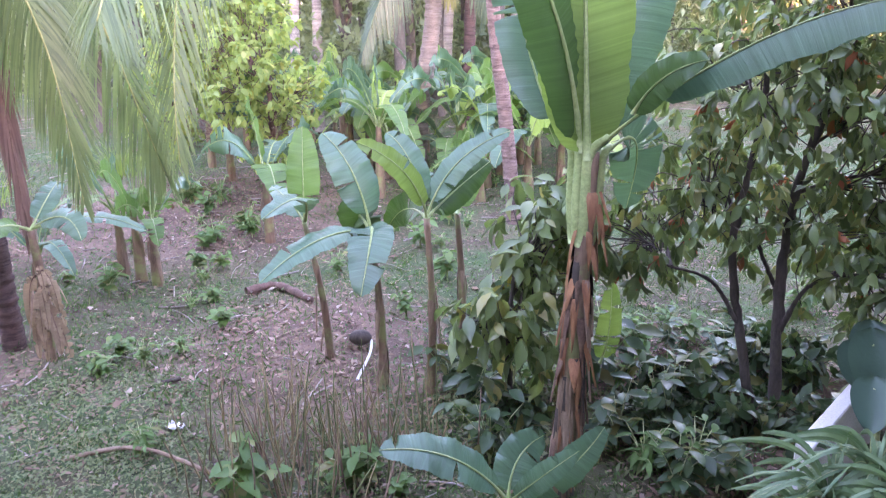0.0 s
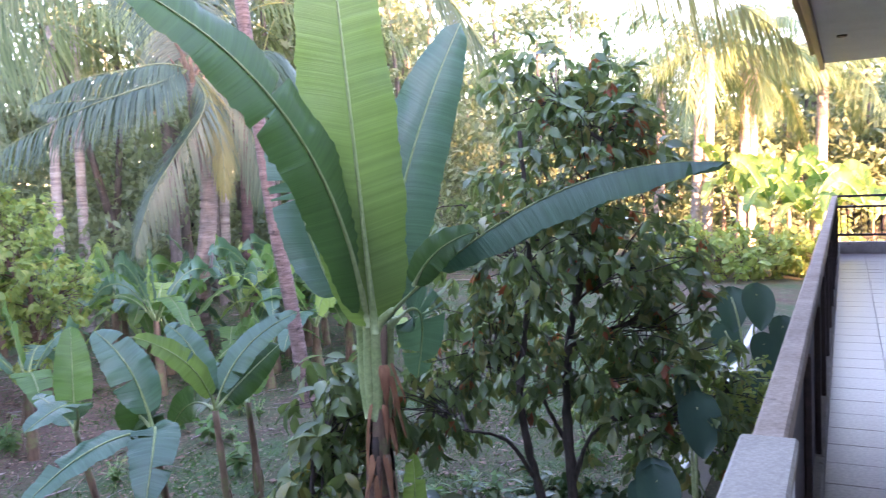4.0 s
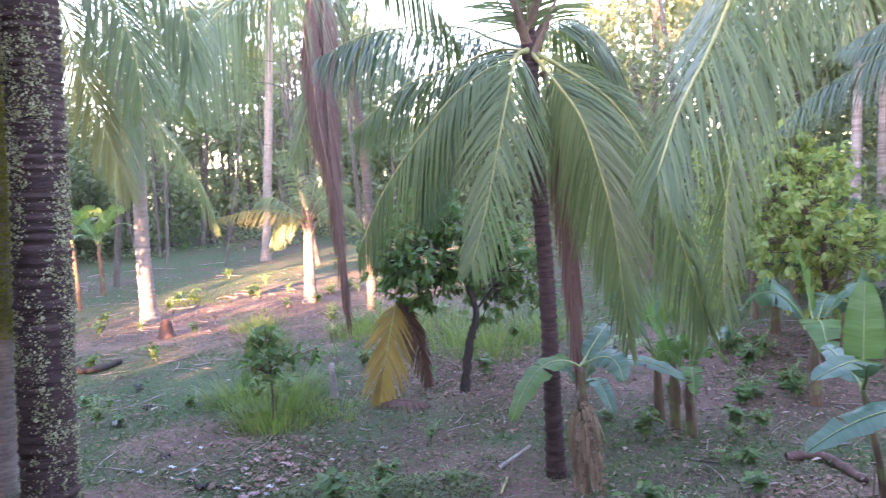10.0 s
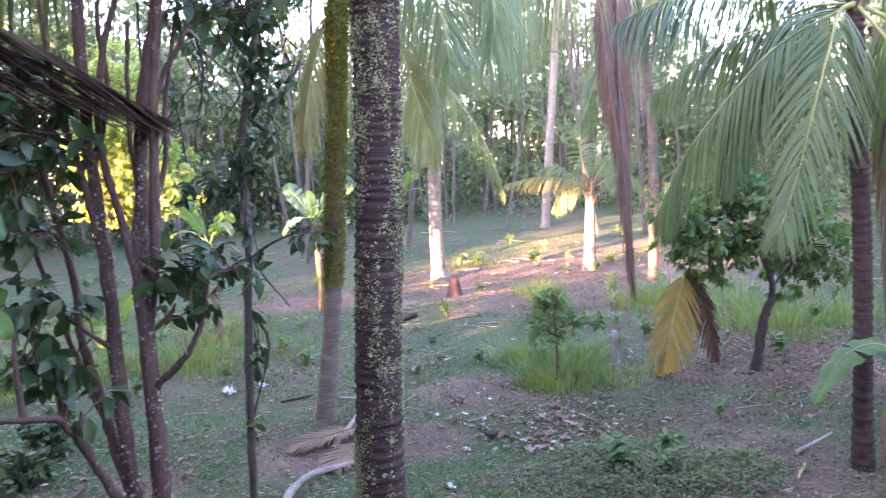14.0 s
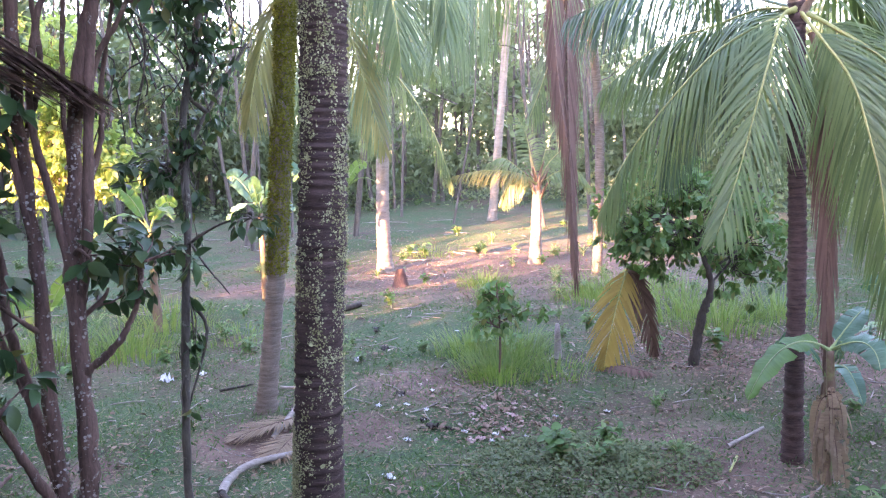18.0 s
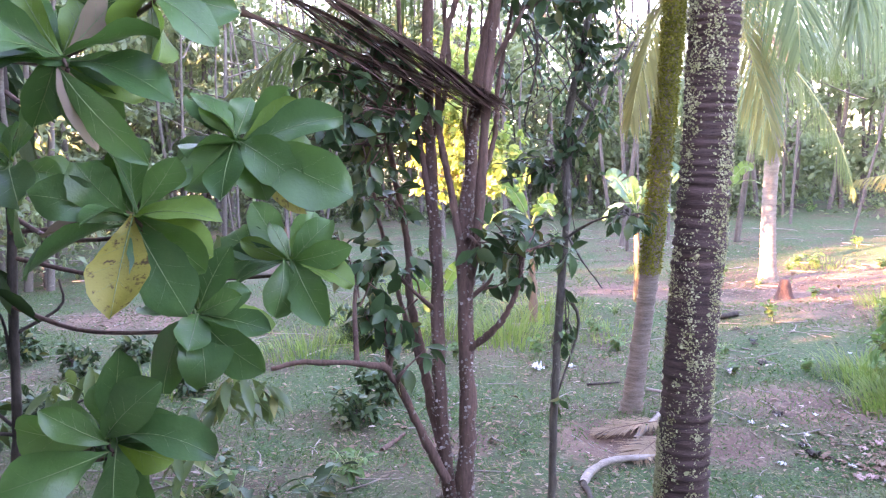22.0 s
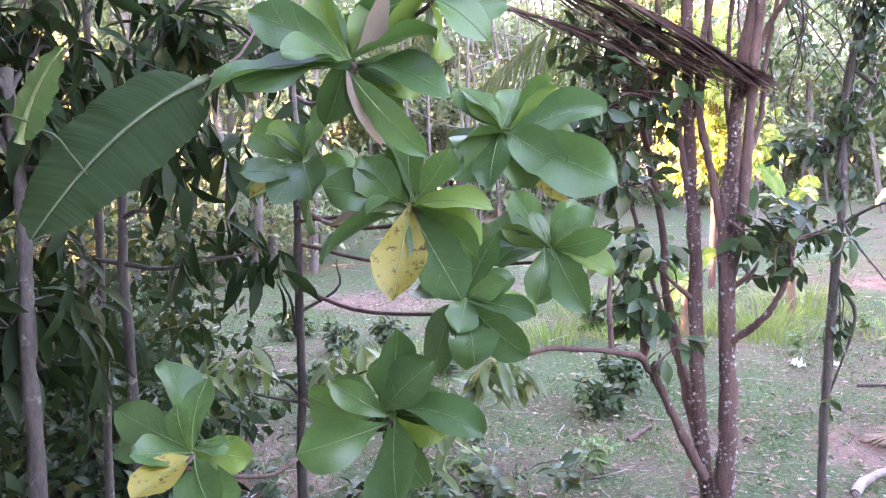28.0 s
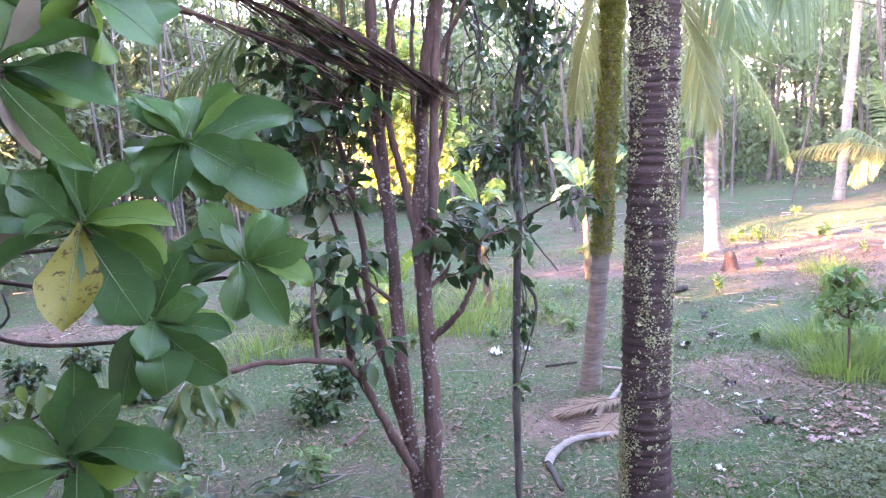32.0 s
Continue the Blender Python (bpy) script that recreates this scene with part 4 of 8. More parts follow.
young_banana((-0.79, 6.30, -0.10), (-0.94, 6.28, 1.24), [
    ((-0.93, 6.28, 1.64), (-0.94, 6.49, 2.00), 0.28, LEAF_BANANA, (0.00, -1.07, 0.43)),
    ((-0.76, 5.87, 1.73), (-1.12, 5.49, 1.49), 0.24, LEAF_BANANA_BLUE, (0.00, -0.37, 1.07)),
    ((-1.07, 6.47, 1.41), (-1.30, 6.86, 1.42), 0.2, LEAF_BANANA_BLUE, (0.00, -0.53, 1.07))], "young banana plant with pale upright leaves", 11)
young_banana((-0.32, 5.81, -0.10), (-0.37, 5.81, 1.30), [
    ((-0.44, 5.90, 1.80), (-0.73, 6.09, 2.01), 0.34, LEAF_BANANA_BLUE, (0.21, -1.07, 0.64)),
    ((-0.30, 5.49, 1.52), (-0.41, 5.16, 1.01), 0.34, LEAF_BANANA_BLUE, (0.00, -0.96, 0.64)),
    ((-0.74, 5.55, 1.42), (-1.12, 5.26, 1.09), 0.26, LEAF_BANANA_BLUE, (-0.32, -0.53, 0.96)),
    ((-0.54, 6.11, 1.49), (-0.42, 6.02, 1.19), 0.36, LEAF_BANANA_DARK, (0.00, -1.07, 0.21))], "young banana plant with drooping bluish leaves", 21)
young_banana((0.06, 5.71, -0.13), (0.06, 5.71, 1.42), [
    ((-0.01, 5.82, 1.90), (-0.23, 5.93, 2.03), 0.24, LEAF_BANANA_BLUE, (0.21, -1.07, 0.75)),
    ((0.21, 5.82, 1.89), (0.70, 5.89, 2.03), 0.22, LEAF_BANANA_BLUE, (-0.32, -0.96, 0.85)),
    ((-0.01, 5.50, 1.88), (-0.42, 5.48, 2.04), 0.2, LEAF_BANANA_YOUNG, (0.53, -0.96, 0.53)),
    ((0.26, 5.93, 1.57), (0.57, 6.12, 1.76), 0.26, LEAF_BANANA_DARK, (0.00, -1.07, 0.32)),
    ((-0.10, 6.03, 1.51), (-0.25, 6.35, 1.19), 0.28, LEAF_BANANA_DARK, (0.00, -1.07, 0.43))], "young banana plant with spreading pale leaves", 31)
young_banana((0.32, 6.25, -0.06), (0.31, 6.25, 1.30), [
    ((0.42, 6.34, 1.51), (0.52, 6.56, 1.85), 0.2, LEAF_BANANA, (0.00, -1.07, 0.43)),
    ((0.18, 6.46, 1.44), (-0.00, 6.78, 1.57), 0.2, LEAF_BANANA_BLUE, (0.00, -0.85, 0.85))], "slender young banana plant behind the others", 41, 0.04)
young_banana((0.74, 3.68, 0.37), (0.47, 3.66, 0.37), [
    ((0.22, 3.58, 0.81), (-0.21, 3.57, 0.77), 0.26, LEAF_BANANA_BLUE, (0.21, -0.43, 1.07)),
    ((0.48, 3.77, 0.62), (0.69, 3.85, 0.67), 0.24, LEAF_BANANA_BLUE, (0.00, -1.07, 0.53)),
    ((0.59, 3.44, 0.66), (0.79, 3.39, 0.85), 0.14, LEAF_BANANA_BLUE, (0.00, -0.75, 0.85)),
    ((0.78, 3.51, 0.61), (0.98, 3.68, 0.81), 0.2, LEAF_BANANA_BLUE, (0.00, -1.07, 0.32))], "low banana sucker with broad bluish leaves", 51, 0.04)

# ---- banana plant with a dry leaf skirt, at the foot of the short coconut palm ----
skirt = young_banana((-3.27, 6.44, -0.01), (-3.25, 6.45, 1.18), [
    ((-3.48, 6.10, 1.47), (-3.61, 5.79, 0.82), 0.34, LEAF_BANANA, (-0.5, -1, 0.6)),
    ((-2.87, 6.41, 1.45), (-2.75, 6.24, 1.14), 0.24, LEAF_BANANA_BLUE, (0, -0.6, 1)),
    ((-2.84, 6.75, 1.33), (-2.42, 6.80, 1.05), 0.20, LEAF_BANANA_BLUE, (0, -0.3, 1)),
    ((-3.16, 6.72, 1.47), (-3.18, 6.93, 1.48), 0.22, LEAF_BANANA_BLUE, (0, -1, 0.4))], "banana plant with a skirt of brown dead leaves", 61, 0.055)
husks(skirt, poly([(-3.27, 6.44, -0.01), (-3.25, 6.45, 1.18)], 20), 0.09, 5, 77, LEAF_DRY, 0.3, (0.35, 0.75), 0.8)
SK0, SKX = np.array((-3.25, 6.45, 1.18)), np.array((-2.81, 6.66, 1.18)) - np.array((-3.25, 6.45, 1.18))


def by_stem(side, down, out):
    """A place beside the skirted stem: sideways, below its crown, towards the veranda."""
    return tuple(SK0 + unit(SKX) * side + np.array([0, 0, -down]) + np.array([0.6, -0.8, 0]) * out)


for k in range(13):
    sd_, dn_, ln_ = 0.13 * math.sin(k * 2.4), 0.30 + 0.045 * k, 0.30 + 0.07 * (k % 3)
    ou_ = 0.05 + 0.10 * abs(math.cos(k * 2.4))
    banana_leaf(skirt, by_stem(sd_ * 0.2, dn_, 0.03), by_stem(sd_ * 0.9, dn_ + 0.02, ou_), by_stem(sd_, dn_ + ln_, ou_), 0.075 + 0.02 * (k % 3), LEAF_DRY, 880 + k, face=(0.5 + sd_ * 2, -0.8, 0.1), petiole=0.1, fold=0.5, tears=3, rib=RIB_DEAD, name="dead_leaf", label="withered brown hanging leaf")
husks(skirt, poly([(-3.27, 6.44, -0.01), (-3.25, 6.45, 1.18)], 20), 0.09, 6, 78, HUSK, 0.3, (0.3, 0.7), 0.8)

# ---- banana plants further back ----
for k, (p, h, nl, ll, lw) in enumerate([
        ((-1.99, 9.99, -0.13), 0.9, 5, 1.1, 0.36), ((-0.56, 13.35, 0.37), 1.5, 6, 1.5, 0.42), ((0.66, 14.41, 0.63), 1.7, 6, 1.6, 0.45), ((-0.06, 16.02, 0.58), 1.9, 6, 1.7, 0.45),
        ((-1.33, 14.89, 0.53), 1.6, 6, 1.6, 0.42), ((1.85, 14.85, 0.51), 1.9, 7, 1.7, 0.45), ((2.74, 16.34, 0.11), 2.0, 6, 1.7, 0.45), ((0.88, 11.73, 0.97), 1.0, 5, 1.2, 0.36),
        ((-2.92, 8.33, 0.32), 0.7, 5, 0.8, 0.26), ((-3.41, 8.68, 0.42), 0.8, 4, 0.9, 0.26), ((-3.83, 7.62, 0.59), 0.6, 4, 0.8, 0.24), ((-3.13, 8.43, 0.23), 0.8, 5, 0.8, 0.26),
        ((14.96, 18.11, -1.19), 1.6, 7, 2.0, 0.55), ((15.27, 17.13, -1.39), 1.3, 7, 1.8, 0.5), ((15.13, 19.33, -1.38), 1.5, 7, 1.9, 0.5), ((15.26, 20.58, -1.56), 2.0, 6, 2.0, 0.5), ((16.16, 17.05, -1.16), 1.6, 7, 2.0, 0.55), ((16.68, 19.45, -1.56), 1.8, 7, 2.0, 0.55), ((16.01, 15.70, -0.96), 1.4, 7, 1.8, 0.5)]):
    banana_plant(p, h * (0.5 if 1 <= k <= 7 else 1), nl, ll, lw, 100 + k, "leafy banana plant standing in the plantation", stem_r=0.05 + 0.01 * h, dry=3, materials=None if k < 12 else (LEAF_BANANA_LIGHT, LEAF_BANANA))

r = np.random.default_rng(33)
for k in range(30):
    a_, d_ = radians(r.uniform(-14, 17)), r.uniform(12, 19)
    banana_plant((-math.sin(a_) * d_, math.cos(a_) * d_), r.uniform(0.4, 1.2), int(r.integers(5, 9)), r.uniform(1.1, 1.7), 0.40, 200 + k, "leafy banana plant among others at the back", stem_r=0.07, dry=2, materials=(LEAF_BANANA, LEAF_BANANA_BLUE, LEAF_BANANA_LIGHT, LEAF_BANANA_BLUE))

# ---- coconut palms ----


def coconut_palm(label, trunk, r0, r1, bark, fronds, boots=True, group="coconut palms", leaflet=0.75, pairs=100, name="coconut_palm", ring=0.11, depth=0.045):
    ob = thing(name, on_ground(trunk[0]), label, "coconut palm", group)
    trunk = [on_ground(trunk[0], -0.05)] + list(trunk[1:])
    palm_trunk(ob, trunk, r0, r1, bark, ring, depth)
    top = np.array(trunk[-1])
    if boots:
        r = np.random.default_rng(len(fronds))
        for k in range(14):
            a = k * 2.4
            out = np.array([np.cos(a), np.sin(a), 0])
            foot = top + np.array([0, 0, -0.35 + 0.045 * k]) + out * r1 * 0.7
            q = Soup()
            tube(q, bez(foot, foot + out * 0.10 + np.array([0, 0, 0.12]), foot + out * 0.26 + np.array([0, 0, 0.34 + 0.1 * r.random()]), 6), [0.06, 0.055, 0.045, 0.036, 0.03, 0.018], 6, 0.5)
            part("frond_base", q, HUSK, ob, "brown fibrous cut frond base")
    for k, fr in enumerate(fronds):
        p0, p1, p2 = fr[:3]
        o = dict(fr[3]) if len(fr) > 3 else {}
        frond(ob, p0 or tuple(top), p1, p2, seed=hash_seed(label, k), **{"leaflet": leaflet, "pairs": pairs, **o})
    return ob


def hash_seed(text, k):
    return sum(ord(c) * (n + 1) for n, c in enumerate(text)) * 17 % 9973 + k


def round_crown(top, count, length, seed, low=-0.9):
    """Fronds all round a crown, old ones hanging."""
    r = np.random.default_rng(seed)
    out = []
    for k in range(count):
        a, e = k * 2.4 + r.normal() * 0.2, 1.1 - (1.1 - low) * (k + 0.5) / count
        d = np.array([np.cos(a), np.sin(a), 0])
        le = length * (0.85 + 0.3 * r.random())
        p1 = np.array(top) + d * le * 0.45 * np.cos(e * 0.7) + np.array([0, 0, le * 0.5 * np.sin(e) + 0.25 * le])
        p2 = np.array(top) + d * le * 0.85 * np.cos(e * 0.8) + np.array([0, 0, le * (0.75 * np.sin(e) - 0.25)])
        out.append((tuple(np.array(top) + d * 0.05), tuple(p1), tuple(p2), {"hang": 0.7}))
    return out


B, Y, D = {"material": LEAF_COCO_BLUE, "rib": RIB_GREEN}, {"material": LEAF_COCO_YELLOW}, {"material": LEAF_COCO_DEAD, "rib": RIB_DEAD, "hang": 1.1, "close": 0.5}
coconut_palm("short coconut palm with ringed trunk and long drooping fronds", [(-3.69, 6.67, -0.05), (-3.67, 6.68, 1.88), (-3.69, 6.67, 3.20), (-3.70, 6.68, 4.40)], 0.085, 0.07, BARK_PALM_RED, [
    ((-3.69, 6.67, 4.08), [(-3.83, 6.40, 3.97), (-3.99, 6.18, 3.84), (-4.18, 5.93, 3.60), (-4.55, 5.52, 2.96), (-4.72, 5.24, 2.39)], None, {"hang": 1.1, "leaflet": 0.6, "pairs": 80}),
    ((-3.69, 6.67, 4.08), [(-3.64, 6.33, 3.99), (-3.63, 6.15, 3.69), (-3.63, 5.96, 3.32), (-3.69, 5.73, 2.65), (-3.73, 5.52, 2.22)], None, {"hang": 0.45, "leaflet": 0.6, "pairs": 76, "face": (0.75, -0.6, 0.5)}),
    ((-3.69, 6.67, 4.08), [(-3.44, 6.60, 3.79), (-3.19, 6.59, 3.44), (-3.01, 6.54, 2.98), (-2.86, 6.48, 2.42), (-2.75, 6.40, 1.39)], None, {"hang": 0.6, "leaflet": 0.68, "pairs": 140, "face": (-0.2, -1.0, 0.6)}),
    ((-3.69, 6.67, 4.08), [(-3.48, 6.87, 3.91), (-3.07, 7.11, 3.52), (-2.76, 7.28, 2.85), (-2.53, 7.40, 1.93), (-2.42, 7.48, 1.42)], None, {"hang": 0.8, "leaflet": 0.7, "pairs": 110}),
    ((-3.69, 6.67, 4.08), [(-4.07, 6.67, 4.13), (-4.49, 6.57, 4.03), (-4.96, 6.41, 3.91), (-5.48, 6.17, 3.52)], None, {"hang": 1.1, "leaflet": 0.6, "pairs": 80}),
    ((-3.69, 6.67, 4.08), [(-4.18, 6.86, 4.27), (-4.63, 6.90, 4.47), (-5.45, 6.63, 4.53), (-6.12, 6.40, 4.34)], None, {**B, "hang": 1.3, "leaflet": 0.6, "pairs": 80}),
    ((-3.69, 6.67, 4.08), [(-4.31, 6.78, 4.05), (-4.64, 6.77, 3.78), (-4.94, 6.77, 3.30), (-5.18, 6.81, 2.60)], None, {**B, "hang": 0.9, "leaflet": 0.6}),
    ((-3.69, 6.67, 4.08), [(-3.61, 7.04, 4.36), (-3.46, 7.28, 4.36), (-3.31, 7.51, 4.15), (-3.22, 7.72, 3.82)], None, {"hang": 1.0, "leaflet": 0.6}),
    ((-3.69, 6.67, 4.08), [(-3.60, 6.53, 4.64), (-3.48, 6.48, 5.03)], None, {"hang": 0.4}),
    ((-3.59, 6.72, 3.86), (-3.33, 6.63, 3.17), (-3.35, 6.57, 1.07), {"leaflet": 0.5, **D})], ring=0.075, depth=0.08, pairs=76)

coconut_palm("tall coconut palm with reddish ringed trunk and hanging fronds", [(1.26, 10.35, -0.15), (1.09, 10.25, 1.56), (0.92, 10.16, 2.95), (0.62, 9.86, 6.86)], 0.10, 0.08, BARK_PALM_PINK, [
    (None, [(-1.68, 8.04, 5.63), (-1.81, 7.55, 4.96), (-1.88, 7.07, 4.48), (-1.98, 6.57, 3.90), (-2.11, 6.06, 3.34), (-2.12, 5.57, 2.87)], None, {"hang": 0.5, "leaflet": 1.05, "pairs": 96}),
    (None, (-2.18, 7.07, 5.17), (-1.92, 6.36, 1.74), {"hang": 0.6, "leaflet": 0.8, "pairs": 120}),
    (None, (-0.25, 8.02, 7.10), (-1.57, 6.43, 4.24), {"hang": 1.2, "leaflet": 0.85, "pairs": 90, "bare": 0.5}),
    (None, (2.82, 8.54, 6.00), (3.50, 7.37, 2.91), {"hang": 0.8, "leaflet": 0.7, "close": 0.7, "bare": 0.3}),
    (None, (4.20, 8.85, 6.83), (6.38, 7.17, 4.17), {"hang": 1.3, "leaflet": 0.95, "bare": 0.35, **Y}),
    (None, (2.21, 10.94, 7.75), (1.22, 12.69, 7.57), {"hang": 0.9})], leaflet=0.8)

# the bluish look of these fronds is shade put into the leaflet colour
coconut_palm("coconut palm with grey trunk and arching bluish fronds", [(-0.11, 13.87, 0.0), (0.00, 13.87, 1.21), (0.24, 13.87, 2.76), (0.17, 13.87, 4.10), (0.11, 13.87, 4.96)], 0.17, 0.11, BARK_PALM, [
    (None, [(-0.33, 13.64, 5.01), (-0.78, 13.49, 4.91), (-1.48, 13.31, 4.74), (-2.15, 13.08, 4.37)], None, {**B, "hang": 0.9, "leaflet": 0.42, "bare": 0.08}),
    (None, [(-0.34, 13.44, 4.70), (-0.78, 13.20, 4.54), (-1.55, 12.91, 4.22), (-2.43, 12.55, 3.72), (-3.11, 12.16, 2.96)], None, {**B, "hang": 0.95, "leaflet": 0.56, "bare": 0.06}),
    (None, [(-0.34, 13.49, 4.65), (-1.05, 13.27, 4.46), (-1.72, 13.02, 4.37), (-2.11, 12.79, 4.32)], None, {**B, "hang": 0.8, "leaflet": 0.36, "bare": 0.06}),
    (None, [(0.30, 13.62, 4.35), (-0.23, 13.47, 3.53), (-0.63, 13.30, 2.90), (-0.94, 13.13, 2.05)], None, {**B, "hang": 0.8, "leaflet": 0.6, "bare": 0.08}),
    (None, [(0.37, 13.67, 4.54), (0.50, 13.56, 3.88), (0.51, 13.46, 2.94)], None, {**B, "hang": 1.2, "leaflet": 0.5, "bare": 0.05, "material": LEAF_COCO_YELLOW}),
    (None, [(0.58, 13.86, 4.65), (1.02, 13.84, 3.88), (1.14, 13.83, 2.72)], None, {**B, "hang": 1.1, "leaflet": 0.7, "bare": 0.1}),
    (None, [(0.81, 14.02, 5.14), (1.59, 14.02, 5.22), (2.14, 14.01, 4.35)], None, {**B, "hang": 1.0, "leaflet": 0.8}),
    (None, [(0.26, 14.07, 5.54), (0.60, 14.16, 6.40), (1.21, 14.22, 6.97)], None, {**B, "hang": 1.2}),
    (None, [(-0.03, 14.07, 5.54), (-0.45, 14.16, 6.40), (-1.17, 14.22, 6.69)], None, {**B, "hang": 1.0}),
    (None, [(0.12, 13.77, 5.58), (0.05, 13.57, 6.61)], None, {**B, "hang": 0.8})], leaflet=0.7, pairs=130)

coconut_palm("coconut palm with a dead brown frond hanging from its crown", [(-12.59, 14.25, 0.38), (-12.18, 13.95, 3.14), (-11.64, 13.10, 5.57), (-10.77, 11.86, 7.41)], 0.11, 0.09, BARK_PALM, [
    (None, (-9.39, 9.73, 6.11), (-8.36, 8.91, 0.97), {"leaflet": 0.9, "pairs": 170, **D}),
    (None, (-9.65, 9.47, 6.22), (-8.55, 9.01, 2.87), {"leaflet": 0.8, "pairs": 150, **D}),
    (None, (-10.32, 9.48, 6.46), (-10.44, 7.77, 4.79), {"hang": 0.9}),
    (None, [(-8.51, 8.75, 6.22), (-8.93, 7.95, 5.79), (-9.13, 7.33, 5.20), (-9.10, 6.95, 4.46)], None, {"hang": 0.9, "leaflet": 1.1, "pairs": 130}),
    (None, (-9.62, 11.54, 5.98), (-8.44, 11.20, 4.49), {"hang": 0.9}),
    (None, (-10.18, 11.04, 5.63), (-10.47, 10.06, 3.50), {"hang": 0.8}),
    (None, (-10.55, 10.69, 8.26), (-11.52, 9.63, 7.81), {"hang": 0.8}),
    (None, (-9.63, 12.80, 8.04), (-8.98, 13.27, 6.91), {"hang": 0.8})], leaflet=0.9)

coconut_palm("sunlit coconut palm with a pale trunk on the clearing", [(-17.14, 11.28, 0.08), (-17.13, 11.29, 1.88), (-17.05, 11.41, 4.23), (-17.02, 11.46, 5.32)], 0.19, 0.14, BARK_PALE, [
    (None, [(-16.77, 11.05, 5.25), (-16.33, 11.38, 4.83), (-15.75, 11.89, 3.60), (-15.32, 12.15, 2.17)], None, {"hang": 0.9, "close": 0.35, "leaflet": 0.8}),
    (None, (-16.88, 10.76, 5.54), (-15.96, 10.34, 3.14), {"hang": 0.9}),
    (None, [(-16.88, 10.95, 5.06), (-16.94, 10.61, 4.37), (-16.70, 10.73, 3.40)], None, {"hang": 0.9, "close": 0.3, "leaflet": 0.6}),
    (None, (-17.14, 11.28, 7.33), (-17.28, 10.10, 6.47), {"hang": 0.8}),
    (None, (-16.60, 12.05, 7.59), (-15.61, 12.53, 6.65), {"hang": 0.8}),
    (None, (-17.27, 11.97, 8.52), (-17.68, 13.12, 8.78), {"hang": 0.8}),
    (None, (-17.15, 12.15, 6.60), (-17.29, 13.64, 4.96), {"hang": 0.8})], leaflet=1.0)

coconut_palm("small sunlit palm with pale trunk and yellowing fronds", [(-14.78, 14.37, 0.0), (-14.74, 14.41, 0.98), (-14.70, 14.45, 2.03)], 0.16, 0.11, BARK_PALE, [
    (None, [(-14.91, 14.05, 2.45), (-15.10, 13.65, 2.76), (-15.27, 13.26, 2.63)], None, {"hang": 0.8}),
    (None, [(-14.80, 14.35, 2.73), (-14.89, 14.26, 3.38), (-15.03, 14.11, 3.81)], None, {"hang": 0.5}),
    (None, [(-14.55, 14.70, 2.56), (-14.27, 15.05, 2.95), (-14.00, 15.39, 2.93)], None, {"hang": 0.7}),
    (None, [(-14.23, 14.68, 2.35), (-13.83, 14.96, 2.40), (-13.53, 15.14, 1.97)], None, {"hang": 0.8}),
    (None, [(-14.79, 13.93, 2.34), (-15.22, 13.17, 2.47), (-15.61, 12.39, 2.36)], None, {"hang": 0.7, **Y}),
    (None, [(-14.76, 14.72, 2.64), (-14.69, 14.98, 3.28), (-14.62, 15.23, 3.64)], None, {"hang": 0.5}),
    (None, [(-14.98, 14.41, 2.29), (-15.33, 14.13, 2.09), (-15.59, 13.95, 1.50)], None, {"hang": 0.8})], leaflet=0.45, pairs=60)

# the thick near trunk, flecked with lichen, and the mossy one behind it
near_palm = coconut_palm("near coconut palm trunk, dark and ringed, flecked with pale lichen", [(-4.48, 2.17, 0.64), (-4.45, 2.23, 1.54), (-4.40, 2.33, 2.97), (-4.37, 2.38, 4.06), (-4.33, 2.44, 5.35)], 0.155, 0.145, BARK_PALM_RED,
    round_crown((-4.33, 2.44, 5.35), 12, 4.0, 3, -0.2) + [(None, [(-5.45, 1.31, 5.20), (-6.23, 0.44, 4.30), (-6.65, -0.57, 3.53)], None, {"hang": 0.6, "leaflet": 0.7})], ring=0.06, depth=0.042)
mossy = coconut_palm("leaning coconut palm trunk covered in yellow-green moss", [(-8.51, 3.72, 0.15), (-8.32, 3.88, 1.69), (-8.15, 4.01, 3.60), (-8.00, 4.07, 4.87), (-7.98, 4.11, 5.35)], 0.108, 0.09, BARK_PALM, [
    (None, [(-7.86, 4.54, 4.98), (-7.73, 4.62, 4.42), (-7.58, 4.72, 3.80), (-7.41, 4.84, 3.02)], None, {"hang": 0.6, "leaflet": 0.55, **Y}),
    (None, [(-7.76, 4.66, 5.45), (-7.50, 4.89, 5.07), (-7.32, 4.98, 4.56), (-7.21, 4.96, 3.95)], None, {"hang": 0.5, "leaflet": 0.75, "pairs": 72}),
    (None, [(-8.08, 4.19, 4.98), (-8.16, 3.93, 4.50), (-8.20, 3.73, 3.90), (-8.20, 3.61, 3.37)], None, {"hang": 0.9, "leaflet": 0.5, **Y}),
    (None, [(-7.84, 4.72, 5.66), (-7.37, 5.26, 5.45), (-7.09, 5.47, 4.93), (-6.99, 5.43, 4.31)], None, {"hang": 0.7, "leaflet": 0.75, "pairs": 72}),
    (None, [(-7.99, 4.48, 5.83), (-8.08, 4.30, 6.29)], None, {"hang": 0.8}),
    (None, [(-8.08, 4.37, 5.48), (-8.39, 3.83, 5.65), (-8.63, 3.35, 5.22)], None, {"hang": 0.9})], leaflet=0.7, pairs=70)

